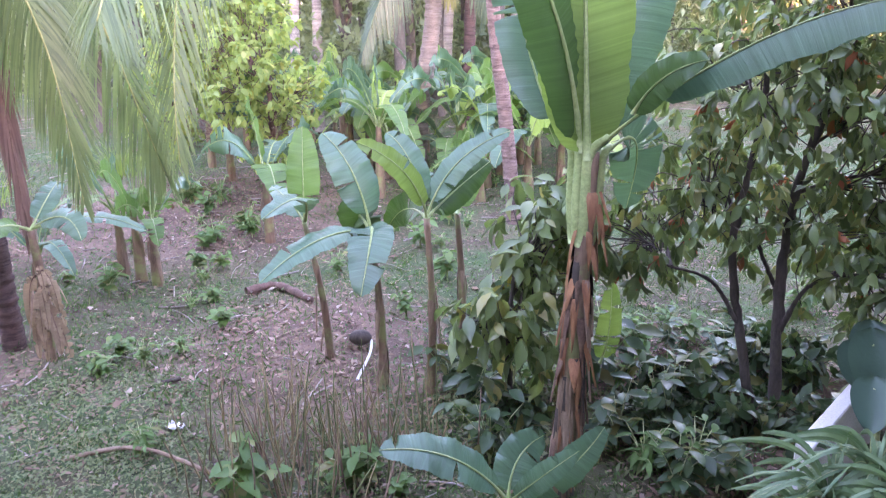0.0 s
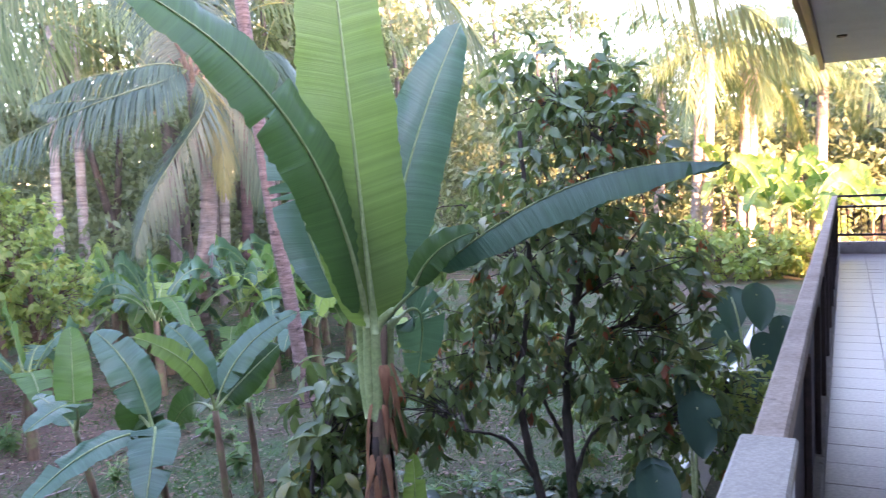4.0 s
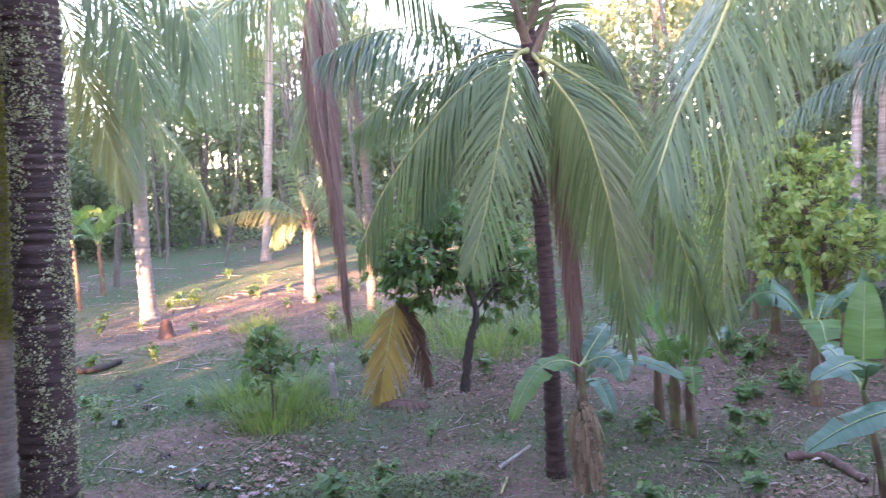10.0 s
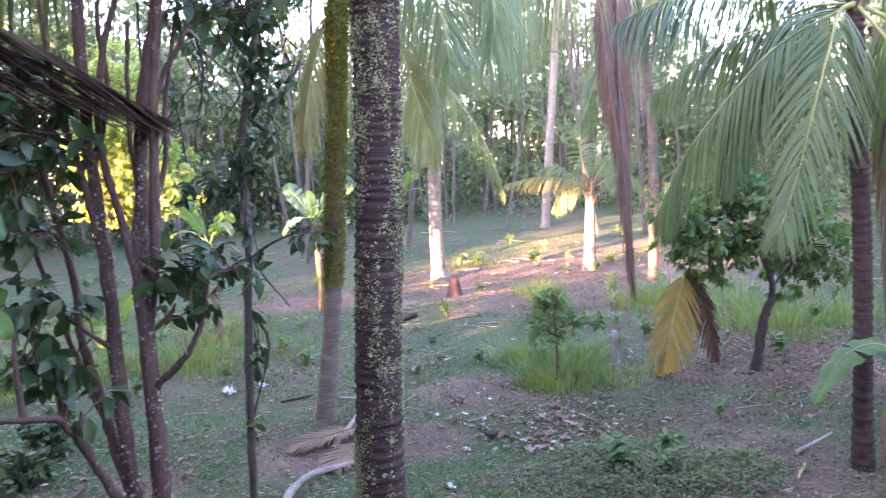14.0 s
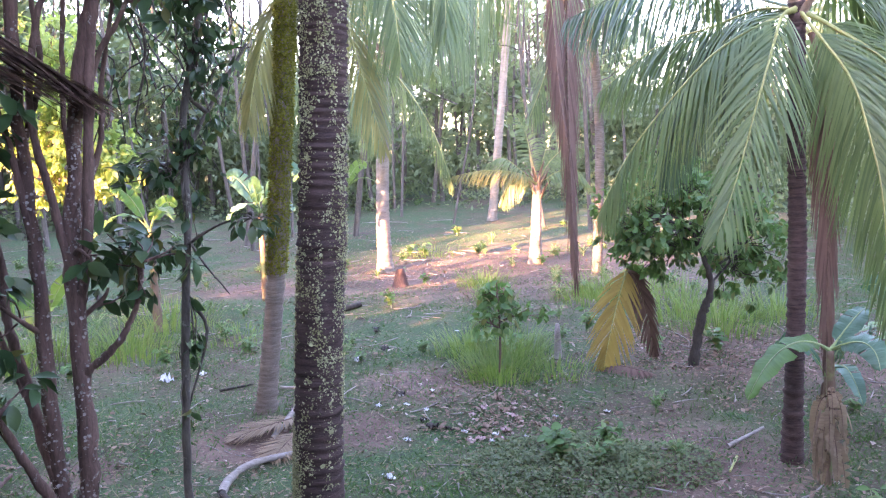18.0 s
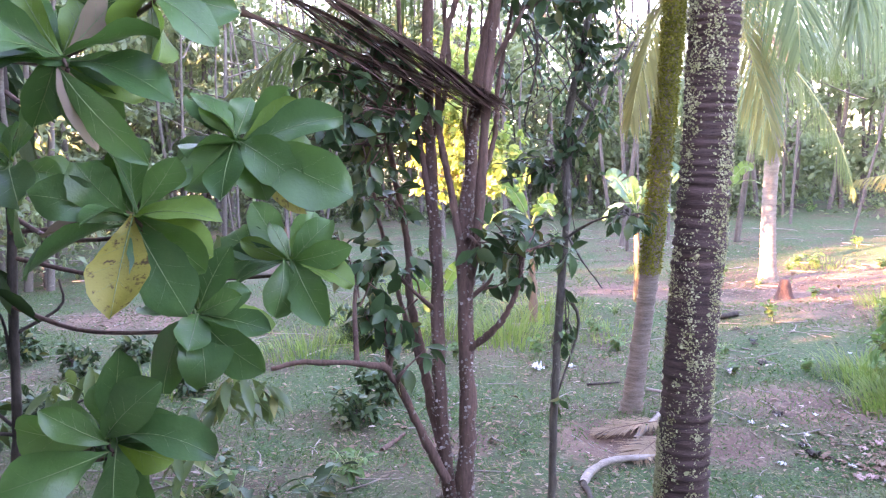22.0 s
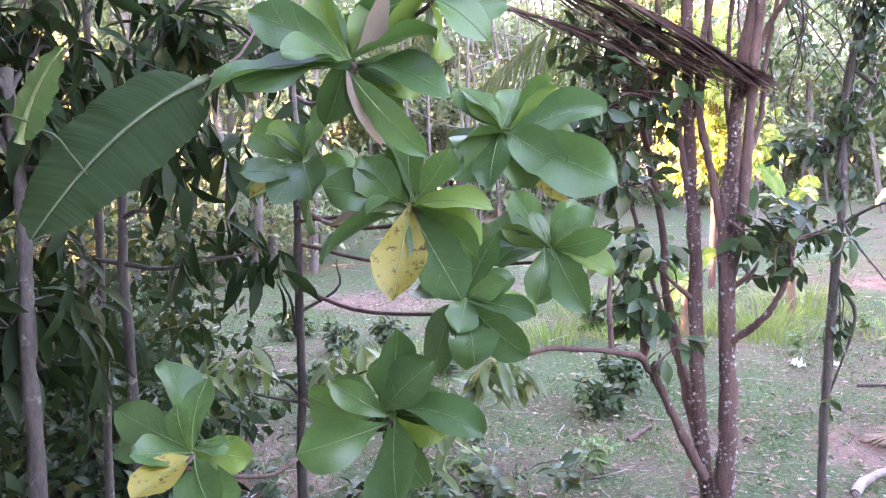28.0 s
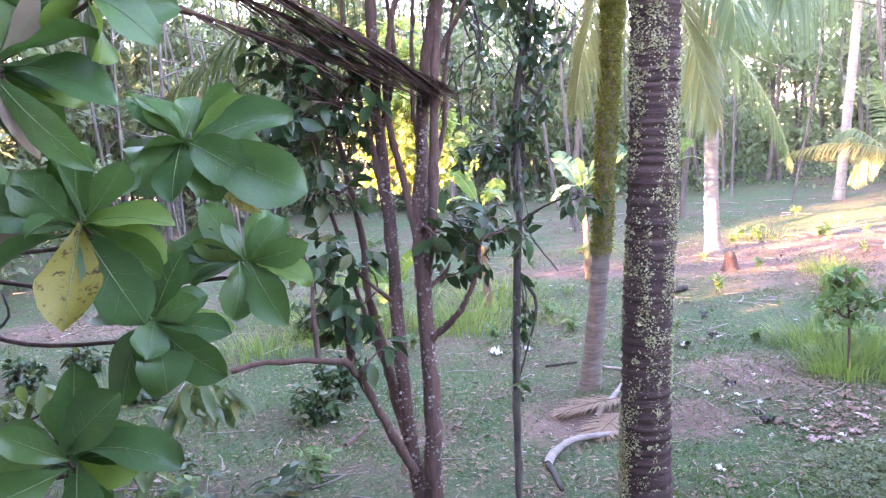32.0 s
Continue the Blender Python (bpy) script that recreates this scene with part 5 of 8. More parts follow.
for k, (p, top, r0, bk) in enumerate([
        ((-23.29, 20.49, 0.01), (-22.54, 21.31, 10.42), 0.17, BARK_PALE), ((-2.81, 17.94, 0.85), (-2.51, 17.98, 6.45), 0.11, BARK_BANDED), ((-2.46, 19.07, 0.69), (-2.19, 19.10, 6.65), 0.12, BARK_BANDED),
        ((1.08, 19.21, 0.12), (1.30, 19.20, 6.84), 0.15, BARK_PALM_RED), ((0.58, 21.36, -0.18), (1.00, 21.34, 7.29), 0.14, BARK_BANDED), ((2.33, 21.25, -0.23), (2.66, 21.20, 7.23), 0.14, BARK_BANDED),
        ((14.53, 21.10, -0.83), (14.80, 20.92, 6.20), 0.17, BARK_PALE), ((14.81, 20.89, -0.84), (15.05, 20.75, 6.20), 0.17, BARK_PALE), ((16.92, 21.99, -1.17), (17.16, 21.84, 6.20), 0.2, BARK_PALE),
        ((17.12, 21.83, -1.17), (17.37, 21.68, 6.20), 0.17, BARK_PALE), ((20.11, 22.11, -0.70), (20.31, 21.97, 6.20), 0.22, BARK_PALE), ((15.32, 24.39, -1.29), (15.60, 24.24, 6.20), 0.2, BARK_PALE)]):
    coconut_palm("tall slim coconut palm standing in the plantation", [p, tuple((np.array(p) * 0.5 + np.array(top) * 0.5)), top], r0, r0 * 0.75, bk, round_crown(top, 9, 3.6, 50 + k, -0.8), boots=False, leaflet=1.0, pairs=34)

# ---- broadleaved trees ----
leaf_tree("cacao_tree", "dense cacao tree with dark trunks and reddish young leaves", "tree", [
    ([on_ground((2.39, 4.99, -0.01), -0.05), (2.23, 5.06, 0.76), (2.14, 5.09, 1.41), (2.23, 5.05, 2.28), (2.25, 5.16, 3.27)], 0.036, 0.016),
    ([on_ground((2.53, 4.99, -0.03), -0.05), (2.49, 5.06, 0.88), (2.55, 5.14, 1.65), (2.79, 5.15, 2.64), (3.00, 5.15, 3.25)], 0.045, 0.018),
    ([(2.23, 5.06, 0.76), (2.00, 5.04, 1.11), (1.68, 5.04, 1.24)], 0.018, 0.008), ([(2.50, 5.06, 0.67), (2.56, 4.90, 1.07), (2.68, 4.73, 1.28)], 0.02, 0.008), ([(2.50, 5.11, 0.98), (2.36, 5.23, 1.37), (2.39, 5.34, 1.83)], 0.018, 0.008)],
    [((2.14, 5.09, 2.49), (0.59, 0.53, 0.53)), ((2.77, 5.16, 2.93), (0.59, 0.64, 0.59)), ((2.96, 5.05, 2.30), (0.53, 0.53, 0.53)), ((2.69, 5.42, 3.52), (0.59, 0.53, 0.48)), ((3.20, 5.40, 3.38), (0.32, 0.32, 0.37)),
     ((1.91, 5.28, 1.79), (0.53, 0.53, 0.43)), ((3.25, 5.01, 1.85), (0.41, 0.43, 0.43)), ((2.87, 5.22, 1.43), (0.64, 0.64, 0.48)), ((3.25, 4.75, 1.15), (0.53, 0.53, 0.43)), ((1.64, 5.59, 1.35), (0.43, 0.43, 0.43))],
    LEAF_CACAO, BARK_DARK, 0.12, 6400, 3, template=LEAF_CACAO_SHAPE, droop=0.8, extra=(LEAF_RED, 0.12, "reddish young leaves"))
leaf_tree("cacao_bush", "low cacao bush with drooping leaves, some yellow", "bush", [
    ([on_ground((0.65, 5.15, 0.14), -0.05), (0.62, 5.15, 0.67), (0.66, 5.15, 1.19)], 0.03, 0.012)],
    [((0.70, 5.15, 0.84), (0.30, 0.32, 0.37)), ((0.98, 5.53, 1.47), (0.37, 0.37, 0.32)), ((0.46, 5.17, 0.84), (0.21, 0.27, 0.21)), ((0.88, 5.33, 1.15), (0.32, 0.32, 0.32))], LEAF_CACAO, BARK_DARK, 0.17, 900, 4, template=LEAF_CACAO_SHAPE, droop=0.9, extra=(LEAF_YELLOW, 0.06, "yellow old leaves"))
leaf_tree("lime_tree", "round leafy tree with light yellow-green foliage", "tree", [
    ([on_ground((-2.31, 12.06, 0.35), -0.05), (-2.25, 12.07, 1.05), (-2.24, 12.07, 1.90)], 0.07, 0.03)],
    [((-2.5, 12.07, 2.1), (0.8, 0.8, 0.75)), ((-2.84, 11.62, 1.81), (0.75, 0.75, 0.64)), ((-1.9, 12.17, 1.60), (0.5, 0.5, 0.55)), ((-3.06, 12.44, 2.59), (0.75, 0.75, 0.53)), ((-2.5, 12.67, 2.63), (0.6, 0.6, 0.5)), ((-3.49, 12.32, 2.10), (0.64, 0.64, 0.64)), ((-2.9, 12.6, 3.1), (0.55, 0.55, 0.5)), ((-3.6, 12.4, 2.7), (0.5, 0.5, 0.5)), ((-3.9, 12.6, 1.3), (0.6, 0.6, 0.7)), ((-2.2, 12.0, 1.1), (0.6, 0.5, 0.5))], LEAF_LIME, BARK_BROWN, 0.115, 6600, 5, droop=0.7)
leaf_tree("small_tree", "small leafy tree with a leaning thin trunk", "tree", [
    ([on_ground((-6.14, 8.67, 0.09), -0.05), (-6.03, 8.74, 0.72), (-5.94, 8.80, 1.18), (-6.15, 8.66, 1.95)], 0.07, 0.025)],
    [((-6.45, 8.44, 2.05), (0.75, 0.7, 0.6)), ((-6.07, 8.96, 2.07), (0.6, 0.6, 0.6)), ((-6.76, 8.19, 1.78), (0.4, 0.4, 0.35)), ((-5.75, 9.41, 1.71), (0.5, 0.5, 0.5)), ((-6.47, 8.92, 2.55), (0.6, 0.6, 0.4)), ((-6.9, 8.7, 1.55), (0.5, 0.5, 0.4)), ((-5.95, 9.6, 1.45), (0.6, 0.6, 0.55)), ((-7.0, 8.5, 2.15), (0.45, 0.45, 0.4))], LEAF_WEED, BARK_DARK, 0.12, 4200, 6, droop=0.5)

multi = leaf_tree("many_stemmed_tree", "tree with several slender reddish-brown stems from one foot", "tree", [
    ([on_ground((-4.70, 0.81, 0.63), -0.05), (-4.71, 0.77, 0.92), (-4.71, 0.73, 1.56), (-4.76, 0.74, 2.41), (-4.81, 0.73, 3.26), (-4.86, 0.77, 4.12), (-4.97, 0.74, 4.93)], 0.048, 0.028),
    ([on_ground((-4.63, 0.87, 0.66), -0.05), (-4.64, 0.85, 0.94), (-4.63, 0.88, 1.57), (-4.63, 0.89, 2.46), (-4.66, 0.94, 2.92), (-4.70, 1.01, 3.41), (-4.76, 1.17, 4.03)], 0.060, 0.032),
    ([(-4.63, 0.89, 2.32), (-4.64, 0.82, 2.82), (-4.70, 0.77, 3.25), (-4.74, 0.84, 3.71), (-4.71, 0.96, 4.08)], 0.024, 0.016),
    ([(-4.63, 0.89, 2.19), (-4.56, 0.95, 2.53), (-4.49, 1.00, 3.23), (-4.48, 1.05, 3.66), (-4.46, 1.12, 4.08)], 0.032, 0.022),
    ([(-4.66, 0.74, 1.05), (-4.59, 0.58, 1.40), (-4.51, 0.41, 1.77), (-4.43, 0.30, 1.86), (-4.35, -0.08, 1.93), (-4.25, -0.26, 1.93)], 0.03, 0.012),
    ([(-4.71, 0.72, 1.28), (-4.88, 0.66, 1.73), (-4.99, 0.61, 2.14), (-5.09, 0.62, 2.49), (-5.20, 0.54, 3.11)], 0.035, 0.02),
    ([(-4.76, 0.74, 2.52), (-4.78, 0.67, 3.09), (-4.79, 0.59, 3.52), (-4.79, 0.57, 4.04)], 0.022, 0.012),
    ([(-4.81, 0.74, 3.09), (-4.84, 0.87, 3.52), (-4.84, 0.86, 3.92), (-4.92, 0.96, 4.33)], 0.018, 0.010),
    ([(-4.65, 1.00, 3.24), (-4.57, 1.11, 3.58), (-4.53, 1.23, 3.79), (-4.50, 1.32, 4.09)], 0.020, 0.010),
    ([(-4.66, 0.96, 2.75), (-4.67, 1.10, 3.11), (-4.71, 1.15, 3.47), (-4.72, 1.29, 4.08)], 0.018, 0.010),
    ([(-4.63, 0.89, 2.39), (-4.80, 1.01, 2.81), (-4.91, 0.98, 3.26), (-5.00, 1.06, 3.95)], 0.022, 0.012),
    ([(-4.88, 0.64, 1.73), (-5.10, 0.54, 2.20), (-5.32, 0.44, 2.82), (-5.52, 0.41, 3.69)], 0.02, 0.01),
    ([(-4.63, 0.88, 1.85), (-4.49, 1.03, 2.01), (-4.41, 1.13, 2.21), (-4.34, 1.16, 2.44)], 0.024, 0.01)],
    [((-4.71, 0.41, 3.32), (0.4, 0.4, 0.3)), ((-4.94, 0.21, 3.55), (0.3, 0.3, 0.3)), ((-4.92, 0.42, 2.78), (0.16, 0.2, 0.14)), ((-4.61, 0.40, 2.12), (0.16, 0.16, 0.2)), ((-4.50, 0.51, 1.83), (0.10, 0.12, 0.08)), ((-4.62, 0.26, 2.42), (0.2, 0.2, 0.2)), ((-4.73, 0.31, 3.10), (0.3, 0.3, 0.2)),
     ((-4.34, 1.16, 2.47), (0.25, 0.25, 0.15)), ((-4.6, 1.17, 2.5), (0.16, 0.2, 0.13)), ((-4.63, 1.06, 2.31), (0.12, 0.15, 0.1)), ((-4.71, 0.45, 2.36), (0.18, 0.18, 0.25)), ((-4.62, 0.4, 2.08), (0.16, 0.16, 0.2)), ((-4.41, 0.92, 2.51), (0.15, 0.2, 0.1)), ((-4.56, 1.47, 3.92), (0.35, 0.35, 0.2)),
     ((-4.95, 0.80, 5.30), (1.3, 1.3, 0.7)), ((-4.42, 1.24, 5.00), (1.2, 1.2, 0.6)), ((-4.45, 0.03, 4.94), (1.1, 1.1, 0.6))],
    LEAF_DARK, BARK_BROWN, 0.12, 4700, 8, droop=0.6, per_tip=6)
vine = leaf_tree("vine_stem", "thin upright stem wrapped in creeping vine", "tree", [
    ([on_ground((-5.35, 1.63, 0.38), -0.05), (-5.34, 1.66, 0.92), (-5.31, 1.72, 1.93), (-5.29, 1.78, 2.59), (-5.29, 1.80, 3.26), (-5.23, 1.93, 3.92), (-5.20, 2.01, 4.41)], 0.03, 0.02),
    ([(-5.30, 1.76, 2.51), (-5.17, 1.81, 2.33), (-5.02, 1.92, 2.11)], 0.012, 0.004),
    ([(-5.30, 1.76, 2.43), (-5.04, 1.87, 2.56), (-4.67, 1.96, 2.65)], 0.012, 0.005),
    ([(-5.29, 1.78, 2.78), (-5.36, 1.88, 3.12), (-5.47, 2.37, 3.80)], 0.02, 0.012)],
    [((-5.30, 1.76, 2.12), (0.06, 0.06, 0.5)), ((-5.32, 1.70, 1.33), (0.05, 0.05, 0.5)), ((-5.29, 1.78, 2.89), (0.09, 0.09, 0.4)), ((-5.23, 1.93, 3.59), (0.15, 0.15, 0.4)), ((-5.25, 1.88, 4.1), (0.25, 0.25, 0.2)), ((-4.63, 1.94, 2.62), (0.16, 0.16, 0.08)), ((-5.36, 1.60, 2.93), (0.25, 0.3, 0.12)), ((-5.29, 1.50, 2.37), (0.25, 0.25, 0.12)), ((-5.28, 1.81, 3.00), (0.15, 0.15, 0.3)), ((-5.23, 1.95, 3.77), (0.12, 0.12, 0.35))],
    LEAF_DARK, BARK_GREY, 0.085, 850, 9, droop=0.6, per_tip=6)

# ---- lianas hanging between the trunks ----
for k, (top, low) in enumerate([((-8.65, 2.47, 4.9), (-8.67, 2.41, 3.02)), ((-9.48, 3.13, 5.1), (-9.51, 3.05, 2.53)), ((-10.28, 3.84, 5.2), (-10.30, 3.80, 3.23)), ((-8.82, 3.47, 5.0), (-8.60, 3.30, 3.70)), ((-11.46, 3.52, 5.6), (-11.20, 3.30, 4.19)), ((-11.02, 4.66, 5.5), (-11.04, 4.62, 3.48))]):
    q = np.random.default_rng(640 + k)
    ob = thing("liana", top, "thin dark vine hanging down with a few leaves", "vine", "lianas")
    top, low = np.array(top), np.array(low)
    lv = Soup()
    for j in range(5):
        a_ = top + q.normal(size=3) * np.array([0.35, 0.35, 0.1])
        b_ = low + (top - low) * q.uniform(0, 0.6) + q.normal(size=3) * np.array([0.3, 0.3, 0.05])
        line = poly([a_, a_ * 0.6 + b_ * 0.4 + q.normal(size=3) * 0.16, a_ * 0.3 + b_ * 0.7 + q.normal(size=3) * 0.16, b_], 14)
        part("stem", tube(Soup(), line, np.linspace(0.014, 0.006, 14), 5), BARK_DARK, ob)
        n = 26
        scatter(lv, LEAF_OVAL, line[q.integers(0, 14, n)] + q.normal(size=(n, 3)) * 0.06, ball(n, q) + np.array([0, 0, -0.7]), ball(n, q) * 0.6 + np.array([0.7, 0, 0.6]), q.uniform(0.05, 0.12, n))
    tagged(part("foliage", lv, LEAF_DARK, ob), kind="stuff")

# ---- far woods ----
r = np.random.default_rng(12)
wl, wt, wu, wp = Soup(), Soup(), Soup(), Soup()
for k in range(900):
    az = r.uniform(-180, 180) if k < 560 else r.uniform(-62, 130)
    d = r.uniform(27, 75)
    if 30 < az < 78:
        d = r.uniform(36, 70)
    if 78 < az < 128:
        d = r.uniform(20, 55) if az > 96 else r.uniform(32, 60)
    if -30 < az < 22:
        d = r.uniform(19, 55)
    if 22 <= az <= 40:
        d = r.uniform(36, 62)
    if -60 < az < -16:
        d = r.uniform(31, 70)
    if 80 < az < 104:
        d = r.uniform(36, 62)
    az = radians(az)
    p = np.array([-math.sin(az) * d, math.cos(az) * d, 0])
    low = 0.12
    h = r.uniform(5, 15)
    lane = p[0] + 0.105 * p[1]
    if -60 < math.degrees(az) < -16:
        h = r.uniform(4, 8) if math.degrees(az) < -27 else r.uniform(6, 10)
    elif 22 < math.degrees(az) < 28:
        h = r.uniform(5, 9)
    elif 28 <= math.degrees(az) < 40:
        h = r.uniform(3, 6.5)
    elif 58 < math.degrees(az) < 72:
        h = r.uniform(4, 8.8)
    elif 72 <= math.degrees(az) < 84:
        h = r.uniform(8, 14)
    elif 84 <= math.degrees(az) < 122:
        h = r.uniform(8, 15)
    elif 40 <= math.degrees(az) <= 58:
        h = r.uniform(7, 14)
    # unseen trees behind: crowns raised or capped to steer where low sun falls
    if p[1] < 6 and (-21 < lane < -8.8 or 14.0 < lane < 27):
        if p[1] > -18 or p[1] < -42:
            continue
        h = 22.0
        low = (0.14 * (14 - p[1]) + ((r.uniform(3.3, 4.6) if lane < -16.3 else r.uniform(1.6, 2.7)) if p[0] < 0 else r.uniform(5, 9))) / h
    elif p[1] < -15 and -8.8 <= lane <= 14:
        h = min(r.uniform(13, 24), 7.0 + 0.14 * (13 - p[1]))
    elif p[1] < -15:
        h = r.uniform(13, 24)
    p[2] = ground_z(p[0], p[1]) - 0.1
    top = p + np.array([r.normal() * 0.5, r.normal() * 0.5, h])
    tube(wt, poly([p, (p + top) / 2 + r.normal(size=3) * 0.2, top], 6), np.linspace(0.15, 0.05, 6) * r.uniform(0.5, 1.2), 6)
    for _ in range(8 if p[1] > -15 else (22 if -10 < lane < 12 else 7 if -46 < lane < -33 else 22)):
        c = p + (top - p) * r.uniform(low, 1.1) + r.normal(size=3) * np.array([1.5, 1.5, 0.4])
        rad = np.array([1.5, 1.5, 0.9]) * r.uniform(0.5, 1.2)
        seen = p[1] > -15
        n = int((96 if -64 < math.degrees(az) < 132 else 40) * min(1.8, max(1.0, 38 / d)))
        q = c + ball(n, r) * rad * r.random((n, 1)) ** 0.5
        scatter(wl, LEAF_SIMPLE, q, ball(n, r) + np.array([0, 0, -0.4]), ball(n, r) * 0.7 + np.array([0, 0, 0.6]), r.uniform(0.3, 0.8, n) * min(1.0, max(0.45, d / 40)) * (0.75 if seen else 1))
for k in range(900):
    az = r.uniform(-62, 135)
    d = r.uniform(24, 55) if not 30 < az < 78 else r.uniform(34, 60)
    if 78 <= az < 104:
        d = r.uniform(36, 60)
    if -60 < az < -30:
        d = r.uniform(28, 60)
    az = radians(az)
    p = np.array([-math.sin(az) * d, math.cos(az) * d, 0])
    p[2] = ground_z(p[0], p[1])
    n = 90
    q = p + np.abs(ball(n, r)) * np.array([1, 1, 1]) * r.random((n, 1)) ** 0.5 * np.array([1.6, 1.6, r.uniform(0.8, 2.6)]) * np.where(r.random((n, 3)) < 0.5, -1, 1) ** np.array([1, 1, 0])
    scatter(wu, LEAF_SIMPLE, q, ball(n, r) + np.array([0, 0, 0.2]), ball(n, r) * 0.7 + np.array([0, 0, 0.6]), r.uniform(0.14, 0.34, n))
# slim pale stems standing before the woods
for k in range(64):
    az, d = radians(r.uniform(34, 104)), r.uniform(26, 46)
    p = np.array([-math.sin(az) * d, math.cos(az) * d, 0])
    p[2] = ground_z(p[0], p[1]) - 0.1
    top = p + np.array([r.normal() * 0.5, r.normal() * 0.5, r.uniform(7, 13)])
    tube(wp, poly([p, (p + top) / 2 + r.normal(size=3) * 0.25, top], 8), np.linspace(0.09, 0.04, 8) * r.uniform(0.5, 1.3), 7)
    for _ in range(4):
        q = p + (top - p) * r.uniform(0.3, 0.9)
        bough(wp, q, q + np.array([r.normal() * 1.3, r.normal() * 1.3, r.uniform(0.3, 1.6)]), 0.03, 0.008, r, n=6, sides=4)
# an unseen ragged hedge added behind, to break low sun into patches on the clearing
for k in range(640):
    lane, py = (r.uniform(-22, -8) if k < 400 else r.uniform(13.5, 27)), r.uniform(-19, -14)
    c = np.array([lane - 0.105 * py, py, r.uniform(0.2, 3.5) + (r.uniform(0, 1.1) if r.random() < 0.3 else 0) + (1.2 if k >= 400 else 0) * r.random()])
    n = 46
    scatter(wu, LEAF_SIMPLE, c + ball(n, r) * 0.75 * r.random((n, 1)) ** 0.5, ball(n, r), ball(n, r), r.uniform(0.2, 0.45, n))
# unseen leaf belt added behind the house: above its skirts it blocks low sun
for k in range(430):
    py = r.uniform(-34, -24)
    lane = r.uniform(-24, 13)
    skirt_ = 0.14 * (14 - py) + (r.uniform(3.0, 4.4) if lane < -16.3 else r.uniform(1.5, 2.5)) if lane < -8.8 else r.uniform(1, 9)
    c = np.array([lane - 0.105 * py, py, skirt_ + 0.9 + r.uniform(0, 9) * r.random()])
    if lane >= -8.8:
        c[2] = min(c[2] + 4, 7.4 + 0.14 * (13 - py) + r.uniform(-1.5, 0.8))
    n = 60
    scatter(wl, LEAF_SIMPLE, c + ball(n, r) * np.array([1.3, 1.3, 0.9]) * r.random((n, 1)) ** 0.5, ball(n, r), ball(n, r), r.uniform(0.5, 1.0, n))
woods = thing("far_woods", (0, 45, 0), "tall mixed woodland closing the plantation, with unseen sun-shaping foliage behind", "woods", kind="stuff")
part("foliage", wl, LEAF_WOODS, woods)
part("undergrowth", wu, LEAF_WOODS, woods)
part("trunks", wt, BARK_GREY, woods)
part("slim_trunks", wp, BARK_GREY, woods)

# ---- broad-leaved tree close to the veranda ----


def broad_leaf(parent, p0, p2, width, material, seed, droop=0.25, face=(0.85, 0.0, 0.55), blunt=0.7):
    """One large oval leaf with a pale midrib, from its stalk to its tip."""
    r = np.random.default_rng(seed)
    p0, p2 = np.array(p0, float), np.array(p2, float)
    le = np.linalg.norm(p2 - p0)
    face = unit(np.array(face, float) + r.normal(size=3) * (0.15 if material is LEAF_YELLOW else 0.5))
    p1 = (p0 + p2) / 2 + face * le * droop * (0.4 + 0.8 * r.random())
    n, cols = 13, np.linspace(-1, 1, 7)
    line = bez(p0, p1, p2, n)
    t = unit(np.gradient(line, axis=0))
    side = unit(np.cross(t, np.broadcast_to(face, t.shape)))
    upn = np.cross(side, t)
    q = np.linspace(0, 1, n)
    peak = r.uniform(0.60, 0.72)
    w = 0.58 * width * np.where(q < peak, np.sin(np.pi / 2 * np.clip(q / peak, 0, 1)) ** 1.25, np.cos(np.pi / 2 * np.clip((q - peak) / (1 - peak), 0, 1)) ** 0.66) * (1 + 0.035 * r.normal(size=n))
    w = np.maximum(w, width * 0.03)
    fold_ = r.uniform(0.1, 0.4)
    wave = width * (0.10 * np.sin(q * r.uniform(6, 11) + r.random() * 6)[:, None] * np.abs(cols)[None] ** 2 + 0.12 * r.normal() * cols[None] * q[:, None])
    v = line[:, None] + side[:, None] * (w[:, None] * cols)[..., None] + upn[:, None] * (w[:, None] * np.abs(cols)[None] ** 1.4 * fold_ + wave)[..., None]
    i, j = np.meshgrid(np.arange(n - 1), np.arange(6), indexing="ij")
    ob = part("leaf", Soup().add(v, np.stack([i * 7 + j, i * 7 + j + 1, (i + 1) * 7 + j + 1, (i + 1) * 7 + j], -1)), material, parent)
    rib = Soup()
    tube(rib, line + upn * 0.0012, np.linspace(0.0028, 0.0008, n), 5, 0.6)
    for k in range(2, n - 3, 2):
        for sg in (-1, 1):
            a = line[k] + upn[k] * 0.0012
            c = min(n - 1, k + 2)
            b = line[c] + side[c] * sg * w[c] * 0.82 + upn[c] * (w[c] * fold_ * 0.76 + 0.0012)
            m = (a + b) / 2 + t[k] * le * 0.012 + upn[k] * 0.001
            tube(rib, poly([a, m, b], 4), np.linspace(0.0006, 0.0002, 4), 4, 0.6)
    part("midrib", rib, RIB_LEAF, ob)
    return ob


